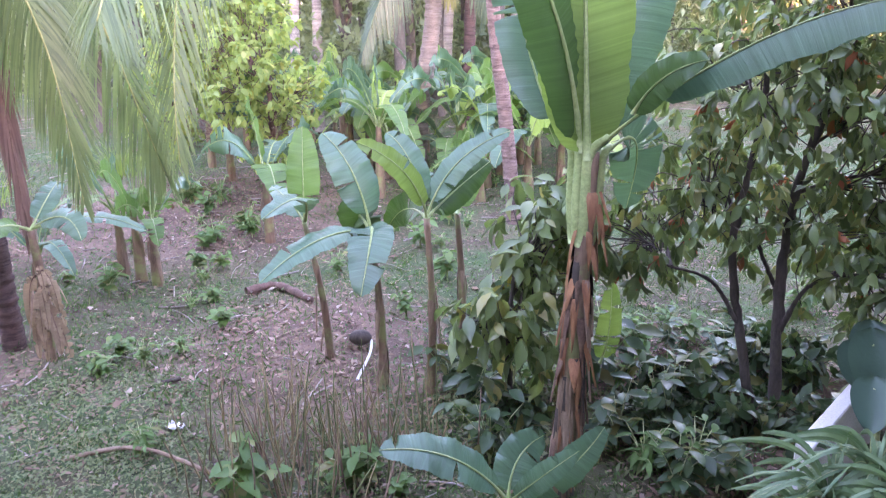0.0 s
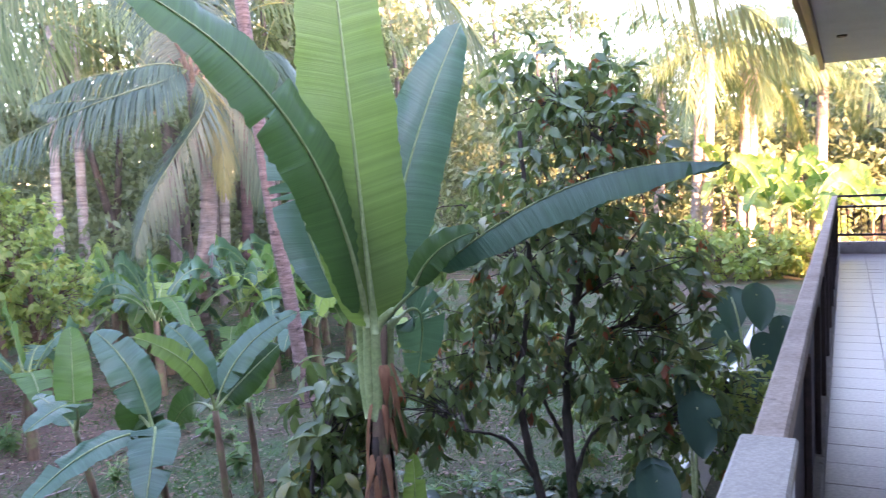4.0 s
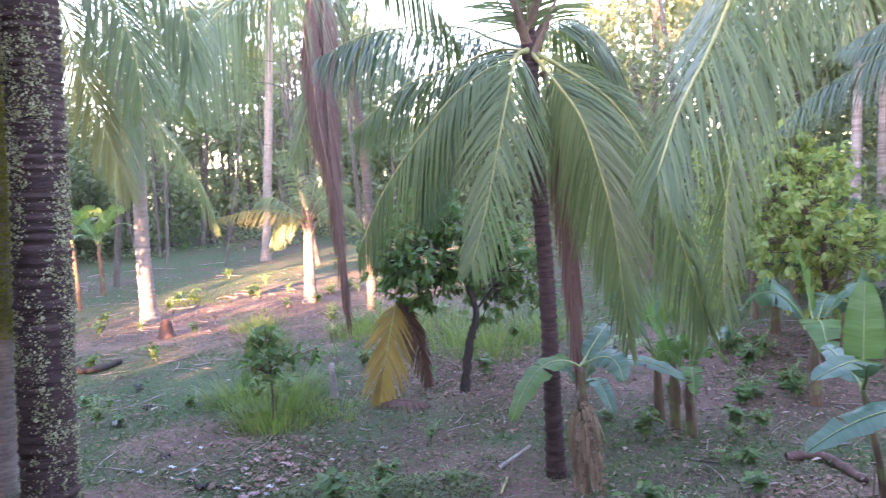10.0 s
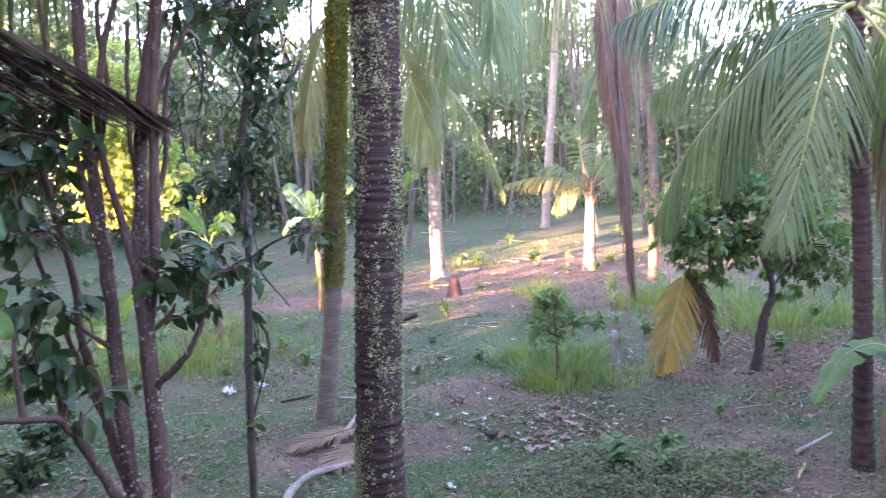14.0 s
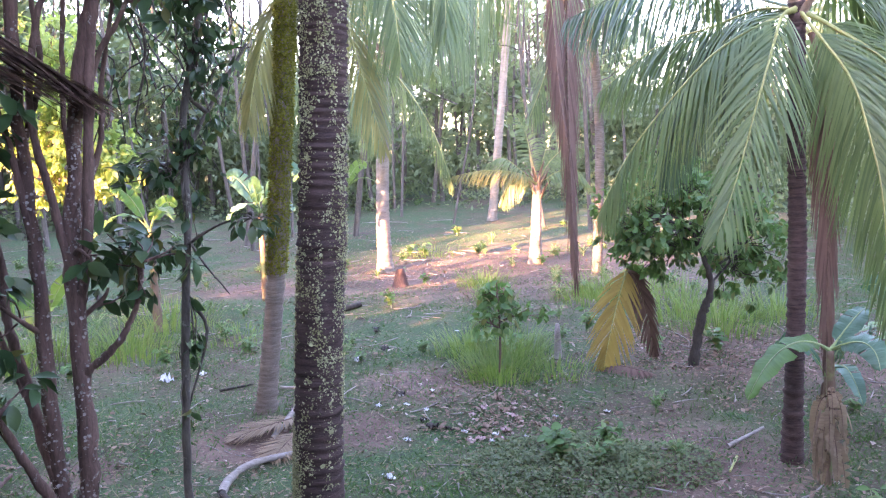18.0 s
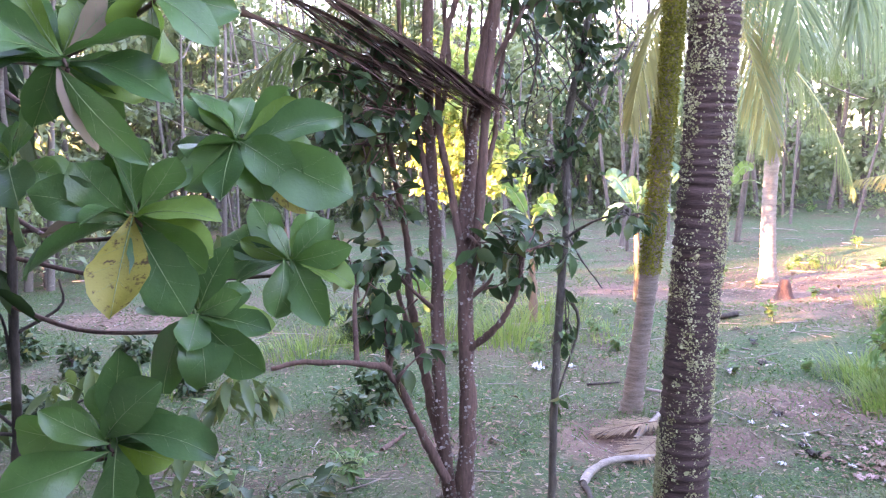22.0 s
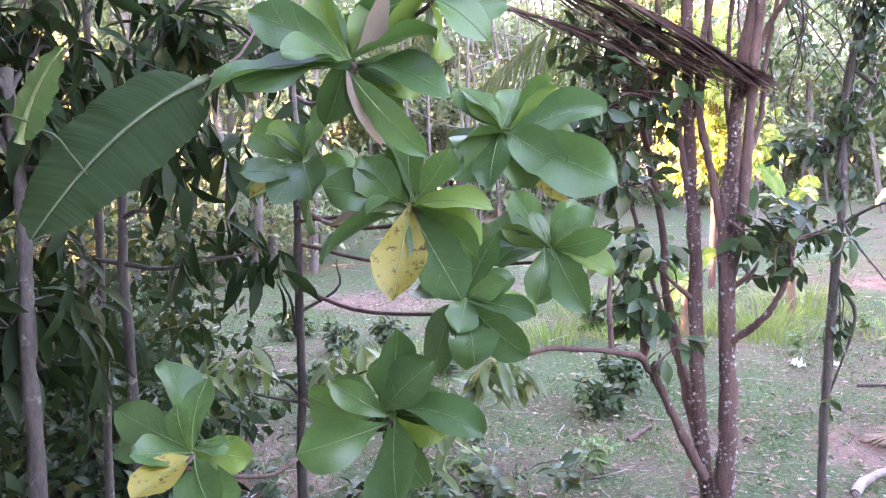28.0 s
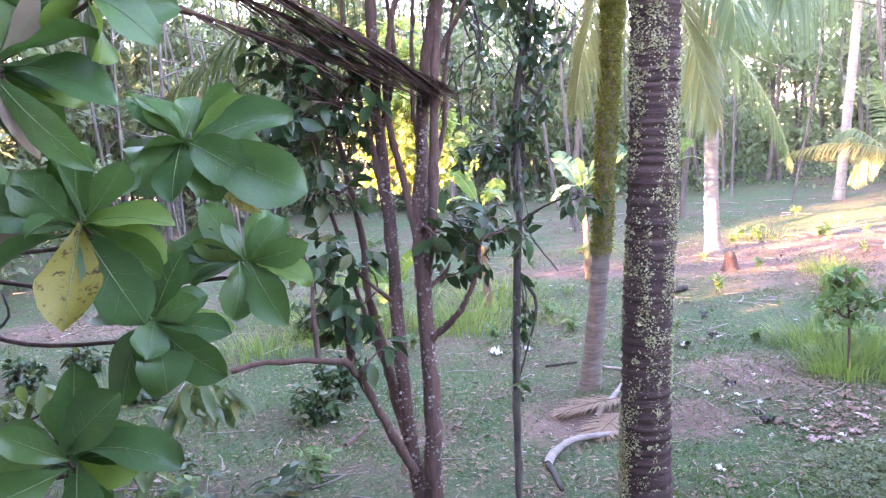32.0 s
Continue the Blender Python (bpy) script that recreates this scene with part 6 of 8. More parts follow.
G_, B_, Y_, K_ = LEAF_BROAD, LEAF_BROAD_YOUNG, LEAF_YELLOW, LEAF_DRY
ROSETTES = [
    ((-2.88, -0.84, 3.35), [((-2.64, -1.19, 3.26), 0.19, G_), ((-2.64, -1.32, 3.22), 0.16, G_), ((-2.59, -1.01, 3.35), 0.13, G_), ((-2.75, -1.16, 3.52), 0.14, G_), ((-2.95, -0.75, 3.56), 0.10, B_), ((-2.77, -0.52, 3.40), 0.13, G_),
        ((-2.72, -0.48, 3.18), 0.16, G_), ((-2.57, -0.55, 2.99), 0.10, G_), ((-2.75, -0.73, 3.04), 0.075, K_), ((-2.96, -0.97, 3.13), 0.13, G_), ((-3.00, -0.71, 3.11), 0.16, G_), ((-3.00, -0.99, 3.63), 0.12, B_), ((-2.97, -0.60, 3.63), 0.12, K_)]),
    ((-2.82, -0.56, 3.56), [((-2.67, -0.52, 3.31), 0.15, B_), ((-2.78, -0.35, 3.37), 0.13, G_), ((-2.86, -0.68, 3.43), 0.10, B_), ((-2.88, -0.34, 3.59), 0.14, B_)]),
    ((-3.23, -0.31, 3.08), [((-3.17, -0.50, 3.26), 0.14, G_), ((-3.28, -0.26, 3.25), 0.12, G_), ((-3.27, -0.09, 3.24), 0.10, B_), ((-3.15, 0.08, 3.16), 0.13, G_), ((-3.00, 0.09, 2.86), 0.20, G_), ((-3.07, -0.51, 3.04), 0.14, G_),
        ((-3.17, -0.52, 2.90), 0.15, G_), ((-3.03, -0.38, 2.86), 0.13, G_), ((-3.07, -0.09, 2.91), 0.15, G_), ((-3.13, -0.22, 2.85), 0.14, G_), ((-3.27, -0.07, 2.79), 0.13, Y_), ((-3.31, 0.03, 2.84), 0.14, G_), ((-3.33, -0.43, 3.21), 0.09, B_)]),
    ((-2.91, -0.66, 2.82), [((-2.84, -0.82, 3.01), 0.13, G_), ((-2.82, -0.50, 3.02), 0.11, G_), ((-2.73, -0.36, 2.80), 0.11, B_), ((-2.81, -0.96, 2.91), 0.13, G_), ((-2.74, -0.80, 2.81), 0.08, G_), ((-2.75, -0.98, 2.65), 0.18, G_),
        ((-2.65, -0.71, 2.52), 0.165, Y_), ((-2.83, -0.43, 2.63), 0.12, G_), ((-2.67, -0.48, 2.51), 0.17, G_), ((-2.96, -0.97, 2.76), 0.10, K_), ((-2.99, -0.78, 3.09), 0.12, G_)]),
    ((-3.17, -0.50, 2.43), [((-3.13, -0.36, 2.69), 0.11, G_), ((-3.08, -0.33, 2.50), 0.09, G_), ((-3.03, -0.23, 2.37), 0.10, G_), ((-3.03, -0.26, 2.22), 0.15, G_), ((-2.98, -0.47, 2.20), 0.16, G_), ((-3.06, -0.63, 2.16), 0.15, G_), ((-3.26, -0.68, 2.58), 0.12, G_), ((-3.02, -0.53, 2.32), 0.12, G_)]),
    ((-2.99, -0.82, 2.02), [((-2.95, -0.75, 2.36), 0.13, G_), ((-2.96, -0.62, 2.23), 0.15, G_), ((-2.90, -1.01, 2.18), 0.10, G_), ((-2.72, -1.11, 1.97), 0.18, G_), ((-2.83, -0.44, 1.98), 0.14, G_), ((-2.65, -0.74, 1.78), 0.22, G_), ((-3.02, -0.60, 2.04), 0.09, G_), ((-2.86, -0.66, 1.78), 0.13, G_)]),
    ((-3.28, -1.14, 3.00), [((-3.19, -1.26, 3.15), 0.08, B_), ((-3.29, -1.10, 3.17), 0.12, G_), ((-3.06, -1.35, 2.98), 0.10, G_), ((-3.21, -1.37, 2.87), 0.09, Y_), ((-3.09, -1.07, 2.86), 0.15, G_), ((-3.22, -0.95, 2.97), 0.09, G_), ((-3.05, -1.22, 2.85), 0.12, G_)]),
    ((-3.57, -0.14, 2.57), [((-3.56, 0.05, 2.74), 0.13, G_), ((-3.45, 0.12, 2.63), 0.11, G_), ((-3.45, 0.12, 2.46), 0.11, B_), ((-3.36, -0.01, 2.31), 0.15, G_), ((-3.48, -0.22, 2.34), 0.14, G_), ((-3.58, -0.22, 2.74), 0.07, G_), ((-3.68, -0.35, 2.66), 0.08, B_), ((-3.63, -0.38, 2.48), 0.05, G_)]),
    ((-2.37, -1.33, 2.11), [((-2.20, -1.45, 2.17), 0.10, G_), ((-2.36, -1.36, 2.28), 0.08, G_), ((-2.25, -1.23, 1.97), 0.13, G_), ((-2.41, -1.23, 2.11), 0.06, G_), ((-2.11, -1.41, 2.07), 0.11, Y_)]),
]
bt = thing("broad_leaved_tree", on_ground((-4.48, -1.66, 0.95)), "young tree with rosettes of large glossy green leaves", "tree")
stem_line = [on_ground((-4.48, -1.66, 0.95), -0.05), (-4.54, -1.63, 1.29), (-4.55, -1.60, 1.63), (-4.56, -1.57, 2.30), (-4.52, -1.53, 2.78), (-4.53, -1.51, 3.41), (-4.62, -1.56, 4.35)]
part("trunk", tube(Soup(), poly(stem_line, 20), np.linspace(0.034, 0.017, 20) * (1 + 0.10 * rng.normal(size=20)), 9), BARK_DARK, bt)
JOINT = [(-4.53, -1.51, 3.41), (-4.53, -1.49, 3.56), (-4.52, -1.54, 2.69), (-4.52, -1.53, 2.78), (-4.56, -1.57, 2.30), (-4.55, -1.60, 1.63), (-4.52, -1.53, 2.85), (-4.56, -1.56, 2.56), (-4.54, -1.63, 1.29)]
for k, ((c, leaves), j) in enumerate(zip(ROSETTES, JOINT)):
    q = Soup()
    c_, j_ = np.array(c), np.array(j)
    tube(q, poly([j_, j_ * 0.55 + c_ * 0.45 + np.array([0, 0, -0.10]), c_ + np.array([0, 0, -0.06]), c_], 14), np.linspace(0.013, 0.006, 14), 6)
    part("branch", q, BARK_BROWN, bt)
    for n_, (tip, w_, m_) in enumerate(leaves):
        broad_leaf(bt, c_ + rng.normal(size=3) * 0.012, tip, w_, m_, 900 + 40 * k + n_)
    for n_ in range(7):
        a = n_ * 2.4 + rng.uniform(-0.4, 0.4)
        le = rng.uniform(0.16, 0.30)
        away = unit(np.array([c_[0], c_[1], 0]))
        tip = c_ + np.array([0.2, 1, 0]) * le * math.cos(a) * 1.1 + np.array([0, 0, le * math.sin(a)]) + away * rng.uniform(0.06, 0.2)
        broad_leaf(bt, c_ + away * 0.04, tip, le * 0.5, B_ if n_ % 6 == 5 else G_, 2900 + 40 * k + n_)
part("branch", tube(Soup(), poly([(-4.43, -1.49, 2.80), (-3.86, -1.30, 3.02), (-3.71, -1.28, 3.20), (-3.66, -1.26, 3.42), (-3.38, -1.14, 3.49)], 12), np.linspace(0.012, 0.010, 12), 7), BARK_PALE, bt, "pale bare upright branch")
tw = Soup()
for a_, b_ in (((-4.56, -1.56, 2.16), (-4.57, -1.34, 2.43)), ((-4.55, -1.60, 2.00), (-4.49, -1.65, 2.34)), ((-4.55, -1.60, 1.61), (-4.20, -1.86, 1.81)), ((-4.54, -1.62, 1.67), (-4.32, -1.82, 1.84)), ((-4.57, -1.55, 1.61), (-4.02, -1.01, 1.95))):
    bough(tw, a_, b_, 0.011, 0.005, rng, n=8)
part("twig", tw, BARK_DARK, bt)
lowl = Soup()
for c, n in (((-4.19, -1.88, 1.93), 9), ((-4.25, -1.72, 2.01), 6), ((-4.23, -2.07, 1.93), 8), ((-4.28, -0.44, 1.86), 16), ((-4.38, -0.32, 1.79), 14), ((-4.27, -0.63, 1.75), 10), ((-4.56, -1.37, 1.82), 9), ((-4.68, -1.29, 1.89), 8), ((-4.26, -0.77, 1.44), 12)):
    a = np.arange(n) * 2.4
    way = np.stack([np.cos(a), np.sin(a), -0.25 - 0.6 * rng.random(n)], -1)
    scatter(lowl, LEAF_LONG, np.tile(c, (n, 1)) + rng.normal(size=(n, 3)) * 0.05, way, np.tile([0.3, 0, 1.0], (n, 1)), 0.17 + 0.06 * rng.random(n))
part("lower_foliage", lowl, LEAF_CACAO, bt, "narrow drooping leaves, dark green and yellow-green")

# ---- dark trees beside it ----
# invented tree out of view, there only to darken the thicket and left plants
leaf_tree("shade_tree", "unseen spreading tree added so its high crown shades the thicket", "tree", [
    ([on_ground((-2.4, -6.4), -0.05), (-2.5, -6.2, 2.6), (-3.2, -5.6, 5.0), (-4.6, -4.6, 6.6)], 0.13, 0.06), ([(-3.2, -5.6, 5.0), (-6.0, -5.2, 6.8), (-8.6, -4.0, 8.0)], 0.06, 0.03), ([(-4.6, -4.6, 6.6), (-6.0, -2.6, 7.6), (-8.2, -1.0, 8.4)], 0.05, 0.03)],
    [((-4.2, -4.6, 7.0), (2.2, 2.2, 0.9)), ((-6.4, -4.8, 7.4), (2.4, 2.4, 0.9)), ((-8.8, -3.8, 8.2), (2.4, 2.4, 0.9)), ((-6.2, -2.2, 7.8), (2.2, 2.2, 0.9)), ((-8.4, -0.8, 8.6), (2.4, 2.4, 0.9)), ((-10.6, -2.4, 8.8), (2.2, 2.2, 0.9)), ((-2.6, -5.4, 6.4), (2.0, 2.0, 0.9)), ((-2.2, -4.8, 3.0), (1.1, 1.1, 1.6)), ((-1.4, -5.8, 4.0), (1.5, 1.5, 2.0)), ((-3.6, -6.2, 4.0), (1.5, 1.5, 2.0)), ((-3.3, -4.4, 5.4), (1.8, 1.5, 0.8))], LEAF_DARK, BARK_DARK, 0.34, 11000, 61, droop=0.5)
leaf_tree("dark_tree", "tree with thin grey stems and long leaves coloured dark for shade", "tree", [
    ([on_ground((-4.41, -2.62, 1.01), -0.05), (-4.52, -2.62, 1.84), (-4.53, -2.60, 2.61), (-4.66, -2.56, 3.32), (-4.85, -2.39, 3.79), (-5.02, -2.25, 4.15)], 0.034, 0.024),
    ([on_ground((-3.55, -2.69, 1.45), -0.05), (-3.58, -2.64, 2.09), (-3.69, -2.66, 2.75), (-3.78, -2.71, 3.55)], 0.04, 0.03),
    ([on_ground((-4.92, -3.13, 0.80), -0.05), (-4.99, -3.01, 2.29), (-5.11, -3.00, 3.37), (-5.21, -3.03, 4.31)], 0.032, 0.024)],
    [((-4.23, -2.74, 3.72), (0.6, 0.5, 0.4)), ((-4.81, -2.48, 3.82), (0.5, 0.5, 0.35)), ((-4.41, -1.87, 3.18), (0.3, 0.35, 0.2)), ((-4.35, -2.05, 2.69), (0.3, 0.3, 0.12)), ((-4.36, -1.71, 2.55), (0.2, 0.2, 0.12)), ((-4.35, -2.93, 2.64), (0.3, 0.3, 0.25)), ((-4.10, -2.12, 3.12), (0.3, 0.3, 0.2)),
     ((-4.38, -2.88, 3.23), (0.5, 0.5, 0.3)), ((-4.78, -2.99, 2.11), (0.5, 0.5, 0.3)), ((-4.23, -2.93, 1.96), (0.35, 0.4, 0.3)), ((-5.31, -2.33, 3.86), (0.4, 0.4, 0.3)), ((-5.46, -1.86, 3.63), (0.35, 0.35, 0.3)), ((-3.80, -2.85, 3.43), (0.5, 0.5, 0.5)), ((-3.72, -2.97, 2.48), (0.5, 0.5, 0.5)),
     # high lumps above the view, added to cut sky light on the ground
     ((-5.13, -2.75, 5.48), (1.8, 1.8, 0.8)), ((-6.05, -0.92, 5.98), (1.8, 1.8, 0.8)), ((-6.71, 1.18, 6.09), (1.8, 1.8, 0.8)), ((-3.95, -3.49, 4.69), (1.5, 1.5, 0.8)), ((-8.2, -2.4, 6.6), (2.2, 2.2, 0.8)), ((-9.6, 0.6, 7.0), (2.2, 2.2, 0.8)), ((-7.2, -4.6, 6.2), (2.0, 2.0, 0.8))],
    LEAF_DEEP_SHADE, BARK_GREY, 0.26, 8200, 14, template=LEAF_LONG, droop=0.8, per_tip=8)
for k, (p, w_, h_, n_) in enumerate([((-4.45, -3.14, 1.36), 0.7, 0.8, 900), ((-6.21, -3.27, 1.46), 0.7, 0.7, 800), ((-6.57, -4.09, 1.49), 0.9, 1.2, 1200), ((-8.85, -3.98, 1.06), 0.9, 0.8, 900), ((-7.62, -5.24, 1.62), 1.2, 1.6, 1400), ((-4.11, -2.54, 1.48), 0.4, 0.45, 450), ((-4.63, -1.59, 1.74), 0.6, 0.6, 700), ((-5.49, -1.47, 1.63), 0.7, 0.6, 800), ((-4.09, -0.81, 1.45), 0.35, 0.35, 350), ((-3.87, -1.33, 1.60), 0.5, 0.4, 600), ((-6.19, -0.91, 1.57), 0.6, 0.4, 500), ((-4.05, -1.98, 1.43), 0.4, 0.4, 450), ((-3.58, -2.65, 1.79), 0.5, 0.7, 700), ((-4.21, -2.61, 1.82), 0.55, 0.6, 520), ((-4.76, -2.41, 1.72), 0.5, 0.5, 460), ((-3.48, -2.07, 1.68), 0.4, 0.4, 380), ((-5.26, -2.25, 1.61), 0.5, 0.4, 420), ((-4.14, 0.06, 1.51), 0.4, 0.4, 400), ((-14.12, -4.52, 0), 0.45, 0.50, 420), ((-12.97, -3.38, 0), 0.40, 0.45, 380), ((-13.46, -2.65, 0), 0.35, 0.40, 320), ((-10.13, -3.17, 0), 0.35, 0.40, 320), ((-9.04, -2.19, 0), 0.35, 0.35, 300), ((-11.08, -1.52, 0), 0.30, 0.30, 260), ((-13.47, 0.94, 0), 0.50, 0.60, 420), ((-10.11, 0.98, 0), 0.40, 0.45, 360), ((-9.39, 0.54, 0), 0.40, 0.40, 320), ((-10.44, -6.89, 0), 0.60, 0.80, 500), ((-8.53, -5.14, 0), 0.50, 0.60, 420), ((-7.88, -5.47, 0), 0.50, 0.50, 380), ((-10.28, -5.36, 0), 0.40, 0.40, 300), ((1.91, 5.51, 0), 0.40, 0.40, 380), ((2.20, 4.98, 0), 0.40, 0.40, 380), ((2.86, 5.46, 0), 0.45, 0.50, 420), ((2.70, 4.66, 0), 0.35, 0.40, 320), ((1.78, 4.57, 0), 0.30, 0.30, 260), ((1.52, 5.02, 0), 0.30, 0.30, 260), ((2.79, 6.07, 0), 0.40, 0.40, 320), ((0.62, 5.06, 0), 0.30, 0.30, 240), ((0.41, 5.68, 0), 0.25, 0.30, 220)]):
    f_ = np.array(on_ground(p))
    leaf_tree("shade_bush", "dark leafy bush growing in deep shade", "bush", [([f_ - [0, 0, 0.05], f_ + [0.05, 0, h_ * 0.4], f_ + [0, 0.05, h_ * 0.8]], 0.025, 0.01)],
        [(f_ + [0, 0, h_ * 0.6], (w_ * 0.6, w_ * 0.6, h_ * 0.45)), (f_ + [w_ * 0.4, 0.1, h_ * 0.4], (w_ * 0.5, w_ * 0.5, h_ * 0.35)), (f_ + [-w_ * 0.3, w_ * 0.4, h_ * 0.5], (w_ * 0.5, w_ * 0.5, h_ * 0.4))], LEAF_DARK, BARK_DARK, 0.13, n_, 500 + k, template=LEAF_SHORT, group="shade bushes", droop=0.3)
f_ = np.array(on_ground((-7.72, 6.70, 0.09)))
leaf_tree("sapling", "thin sapling standing in the tall grass", "sapling", [([f_ - [0, 0, 0.05], f_ + [0.03, 0, 0.6], (-7.71, 6.70, 1.02), (-7.72, 6.69, 1.31)], 0.02, 0.006)],
    [((-7.73, 6.68, 1.13), (0.25, 0.25, 0.15)), ((-7.51, 6.94, 0.87), (0.25, 0.25, 0.12)), ((-7.80, 6.60, 0.74), (0.2, 0.2, 0.15))], LEAF_WEED, BARK_BROWN, 0.13, 240, 17, per_tip=6)
dl = thing("drooping_banana_leaf", (-2.37, -1.56, 2.97), "single banana leaf coloured dark for shade, arching on its bare stalk", "leaf")
# the shade on this leaf and stalk is in their dark colours
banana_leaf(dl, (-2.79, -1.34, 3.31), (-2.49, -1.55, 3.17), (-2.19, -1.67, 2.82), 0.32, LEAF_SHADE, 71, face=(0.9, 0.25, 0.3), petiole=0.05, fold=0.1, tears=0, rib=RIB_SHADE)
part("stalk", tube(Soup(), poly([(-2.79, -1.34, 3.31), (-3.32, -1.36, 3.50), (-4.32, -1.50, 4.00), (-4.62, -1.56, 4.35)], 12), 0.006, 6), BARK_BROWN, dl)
banana_leaf(dl, (-2.27, -1.72, 3.10), (-2.25, -1.66, 3.25), (-2.26, -1.55, 3.36), 0.16, LEAF_BROAD, 72, face=(0.8, 0.0, 0.5), petiole=0.05, tears=0)
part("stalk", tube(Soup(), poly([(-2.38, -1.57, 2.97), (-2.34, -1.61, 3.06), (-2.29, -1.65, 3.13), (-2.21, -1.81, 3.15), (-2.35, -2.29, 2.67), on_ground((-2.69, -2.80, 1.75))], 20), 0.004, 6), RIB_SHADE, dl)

sh = Soup()
for k in range(170):
    a_, d_ = radians(r.uniform(113, 138)), r.uniform(6.5, 17)
    c = np.array([-math.sin(a_) * d_, math.cos(a_) * d_, 0])
    c[2] = ground_z(c[0], c[1]) + r.uniform(0, 3.6) * r.random() ** 0.5
    n = 60
    scatter(sh, LEAF_SIMPLE, c + ball(n, r) * np.array([0.7, 0.7, 0.5]) * r.random((n, 1)) ** 0.5, ball(n, r) + np.array([0, 0, -0.4]), ball(n, r) * 0.7 + np.array([0, 0, 0.6]), r.uniform(0.12, 0.24, n))
thicket = thing("thicket", on_ground((-8.0, -6.5)), "dark tangled thicket in the shade behind the trees", "bushes", kind="stuff")
# the thicket's gloom is partly painted: its leaves are coloured for deep shade
part("foliage", sh, LEAF_DEEP_SHADE, thicket)

# ---- dead frond caught in the stems ----
caught = thing("caught_dead_frond", (-4.66, 0.48, 3.62), "brown dead palm frond lodged among the tree stems", "palm frond")
for k, (a_, b_, c_) in enumerate([((-4.95, -0.44, 4.15), (-4.73, 0.33, 3.77), (-4.48, 1.04, 3.36)), ((-4.85, -0.32, 3.87), (-4.73, 0.32, 3.61), (-4.49, 1.02, 3.35)), ((-4.76, -0.18, 4.10), (-4.65, 0.51, 3.79), (-4.51, 0.93, 3.42))]):
    frond(caught, a_, b_, c_, 0.6, LEAF_COCO_DEAD, RIB_DEAD, 5 + k, 60, 0.1, 0.02, close=0.45)
for o in caught.children:
    tagged(o, "dry brown leaflets", kind="stuff")
hung = thing("dying_frond", on_ground((-7.01, 7.97, 0.07)), "drooping orange-brown dying palm frond", "palm frond")
frond(hung, (-6.85, 8.25, 1.31), (-6.83, 8.01, 0.97), (-6.90, 7.81, 0.07), 0.5, LEAF_ORANGE, RIB_YELLOW, 6, 40, 0.45, 0.02)
frond(hung, (-6.85, 8.25, 1.31), (-6.80, 8.55, 1.18), (-6.86, 8.88, -0.11), 0.3, LEAF_COCO_DEAD, RIB_DEAD, 7, 40, 0.7, 0.05)
lime2 = leaf_tree("sunlit_tree", "sunlit yellow-green leafy tree at the edge of the clearing", "tree", [
    ([on_ground((-17.11, 3.75, 1.79), -0.05), (-17.07, 3.92, 3.17), (-17.06, 3.97, 4.54)], 0.08, 0.03)],
    [((-17.11, 3.76, 3.86), (0.9, 0.9, 0.9)), ((-16.79, 4.22, 2.92), (0.9, 0.9, 0.6)), ((-17.41, 3.78, 5.14), (0.9, 0.9, 0.8)), ((-16.99, 3.38, 2.86), (0.6, 0.6, 0.6)), ((-17.2, 4.5, 3.3), (0.6, 0.6, 0.6))], LEAF_LIME, BARK_BROWN, 0.17, 4600, 15)
for k, (p, h, nl, ll, lw) in enumerate([((-14.33, 4.45, 2.07), 1.9, 4, 1.1, 0.36), ((-15.43, 7.09, 1.81), 1.9, 6, 1.3, 0.4), ((-12.82, 2.32, 1.62), 0.8, 4, 0.8, 0.3), ((-20.98, 11.70, 1.06), 2.2, 5, 1.4, 0.4), ((-22.34, 13.25, 1.03), 1.6, 6, 1.6, 0.4)]):
    banana_plant(p, h, nl, ll, lw, 140 + k, "banana plant at the edge of the clearing", stem_r=0.07, dry=2, materials=(LEAF_BANANA, LEAF_BANANA_YOUNG) if k != 1 else (LEAF_BANANA_BLUE, LEAF_BANANA_BLUE))

# ---- planter beside the veranda, with striped and broad leaves ----
kerb = tagged(new("planter_kerb", vbox(Soup(), (3.95, 13.5), (-1.07, -0.98), (-0.2, 0.55), 0.008).mesh("planter_kerb", WHITE_PAINT, False)), "low white painted kerb of the planting bed", "kerb", kind="structure")


def striped_plant(p, seed, n=34, le=0.40):
    r = np.random.default_rng(seed)
    ob = thing("striped_plant", p, "variegated plant with arching striped strap leaves", "plant", "striped plants")
    p = np.array(p, float)
    part("stem", tube(Soup(), [(p[0], p[1], float(ground_z(p[0], p[1])) - 0.02), p - [0, 0, 0.1], p], 0.018, 7), BARK_BROWN, ob)
    for k in range(n):
        a, e = k * 2.4, 1.3 - 1.1 * k / n
        d = np.array([np.cos(a), np.sin(a), 0])
        l_ = le * (0.7 + 0.5 * r.random())
        p1 = p + d * l_ * 0.45 * np.cos(e) + np.array([0, 0, l_ * 0.6 * np.sin(e) + 0.1])
        p2 = p + d * l_ * 0.95 + np.array([0, 0, l_ * (0.7 * np.sin(e) - 0.35)])
        banana_leaf(ob, p, p1, p2, 0.038, LEAF_STRIPED, seed * 50 + k, petiole=0.0, fold=0.35, tears=0, rib=RIB_PALE)
    return ob


striped_plant((1.63, 2.62, 1.02), 1)
striped_plant((1.86, 2.73, 1.07), 2)
striped_plant((1.51, 2.56, 0.96), 3, 20, 0.36)
striped_plant((1.85, 2.48, 1.06), 4, 20, 0.36)


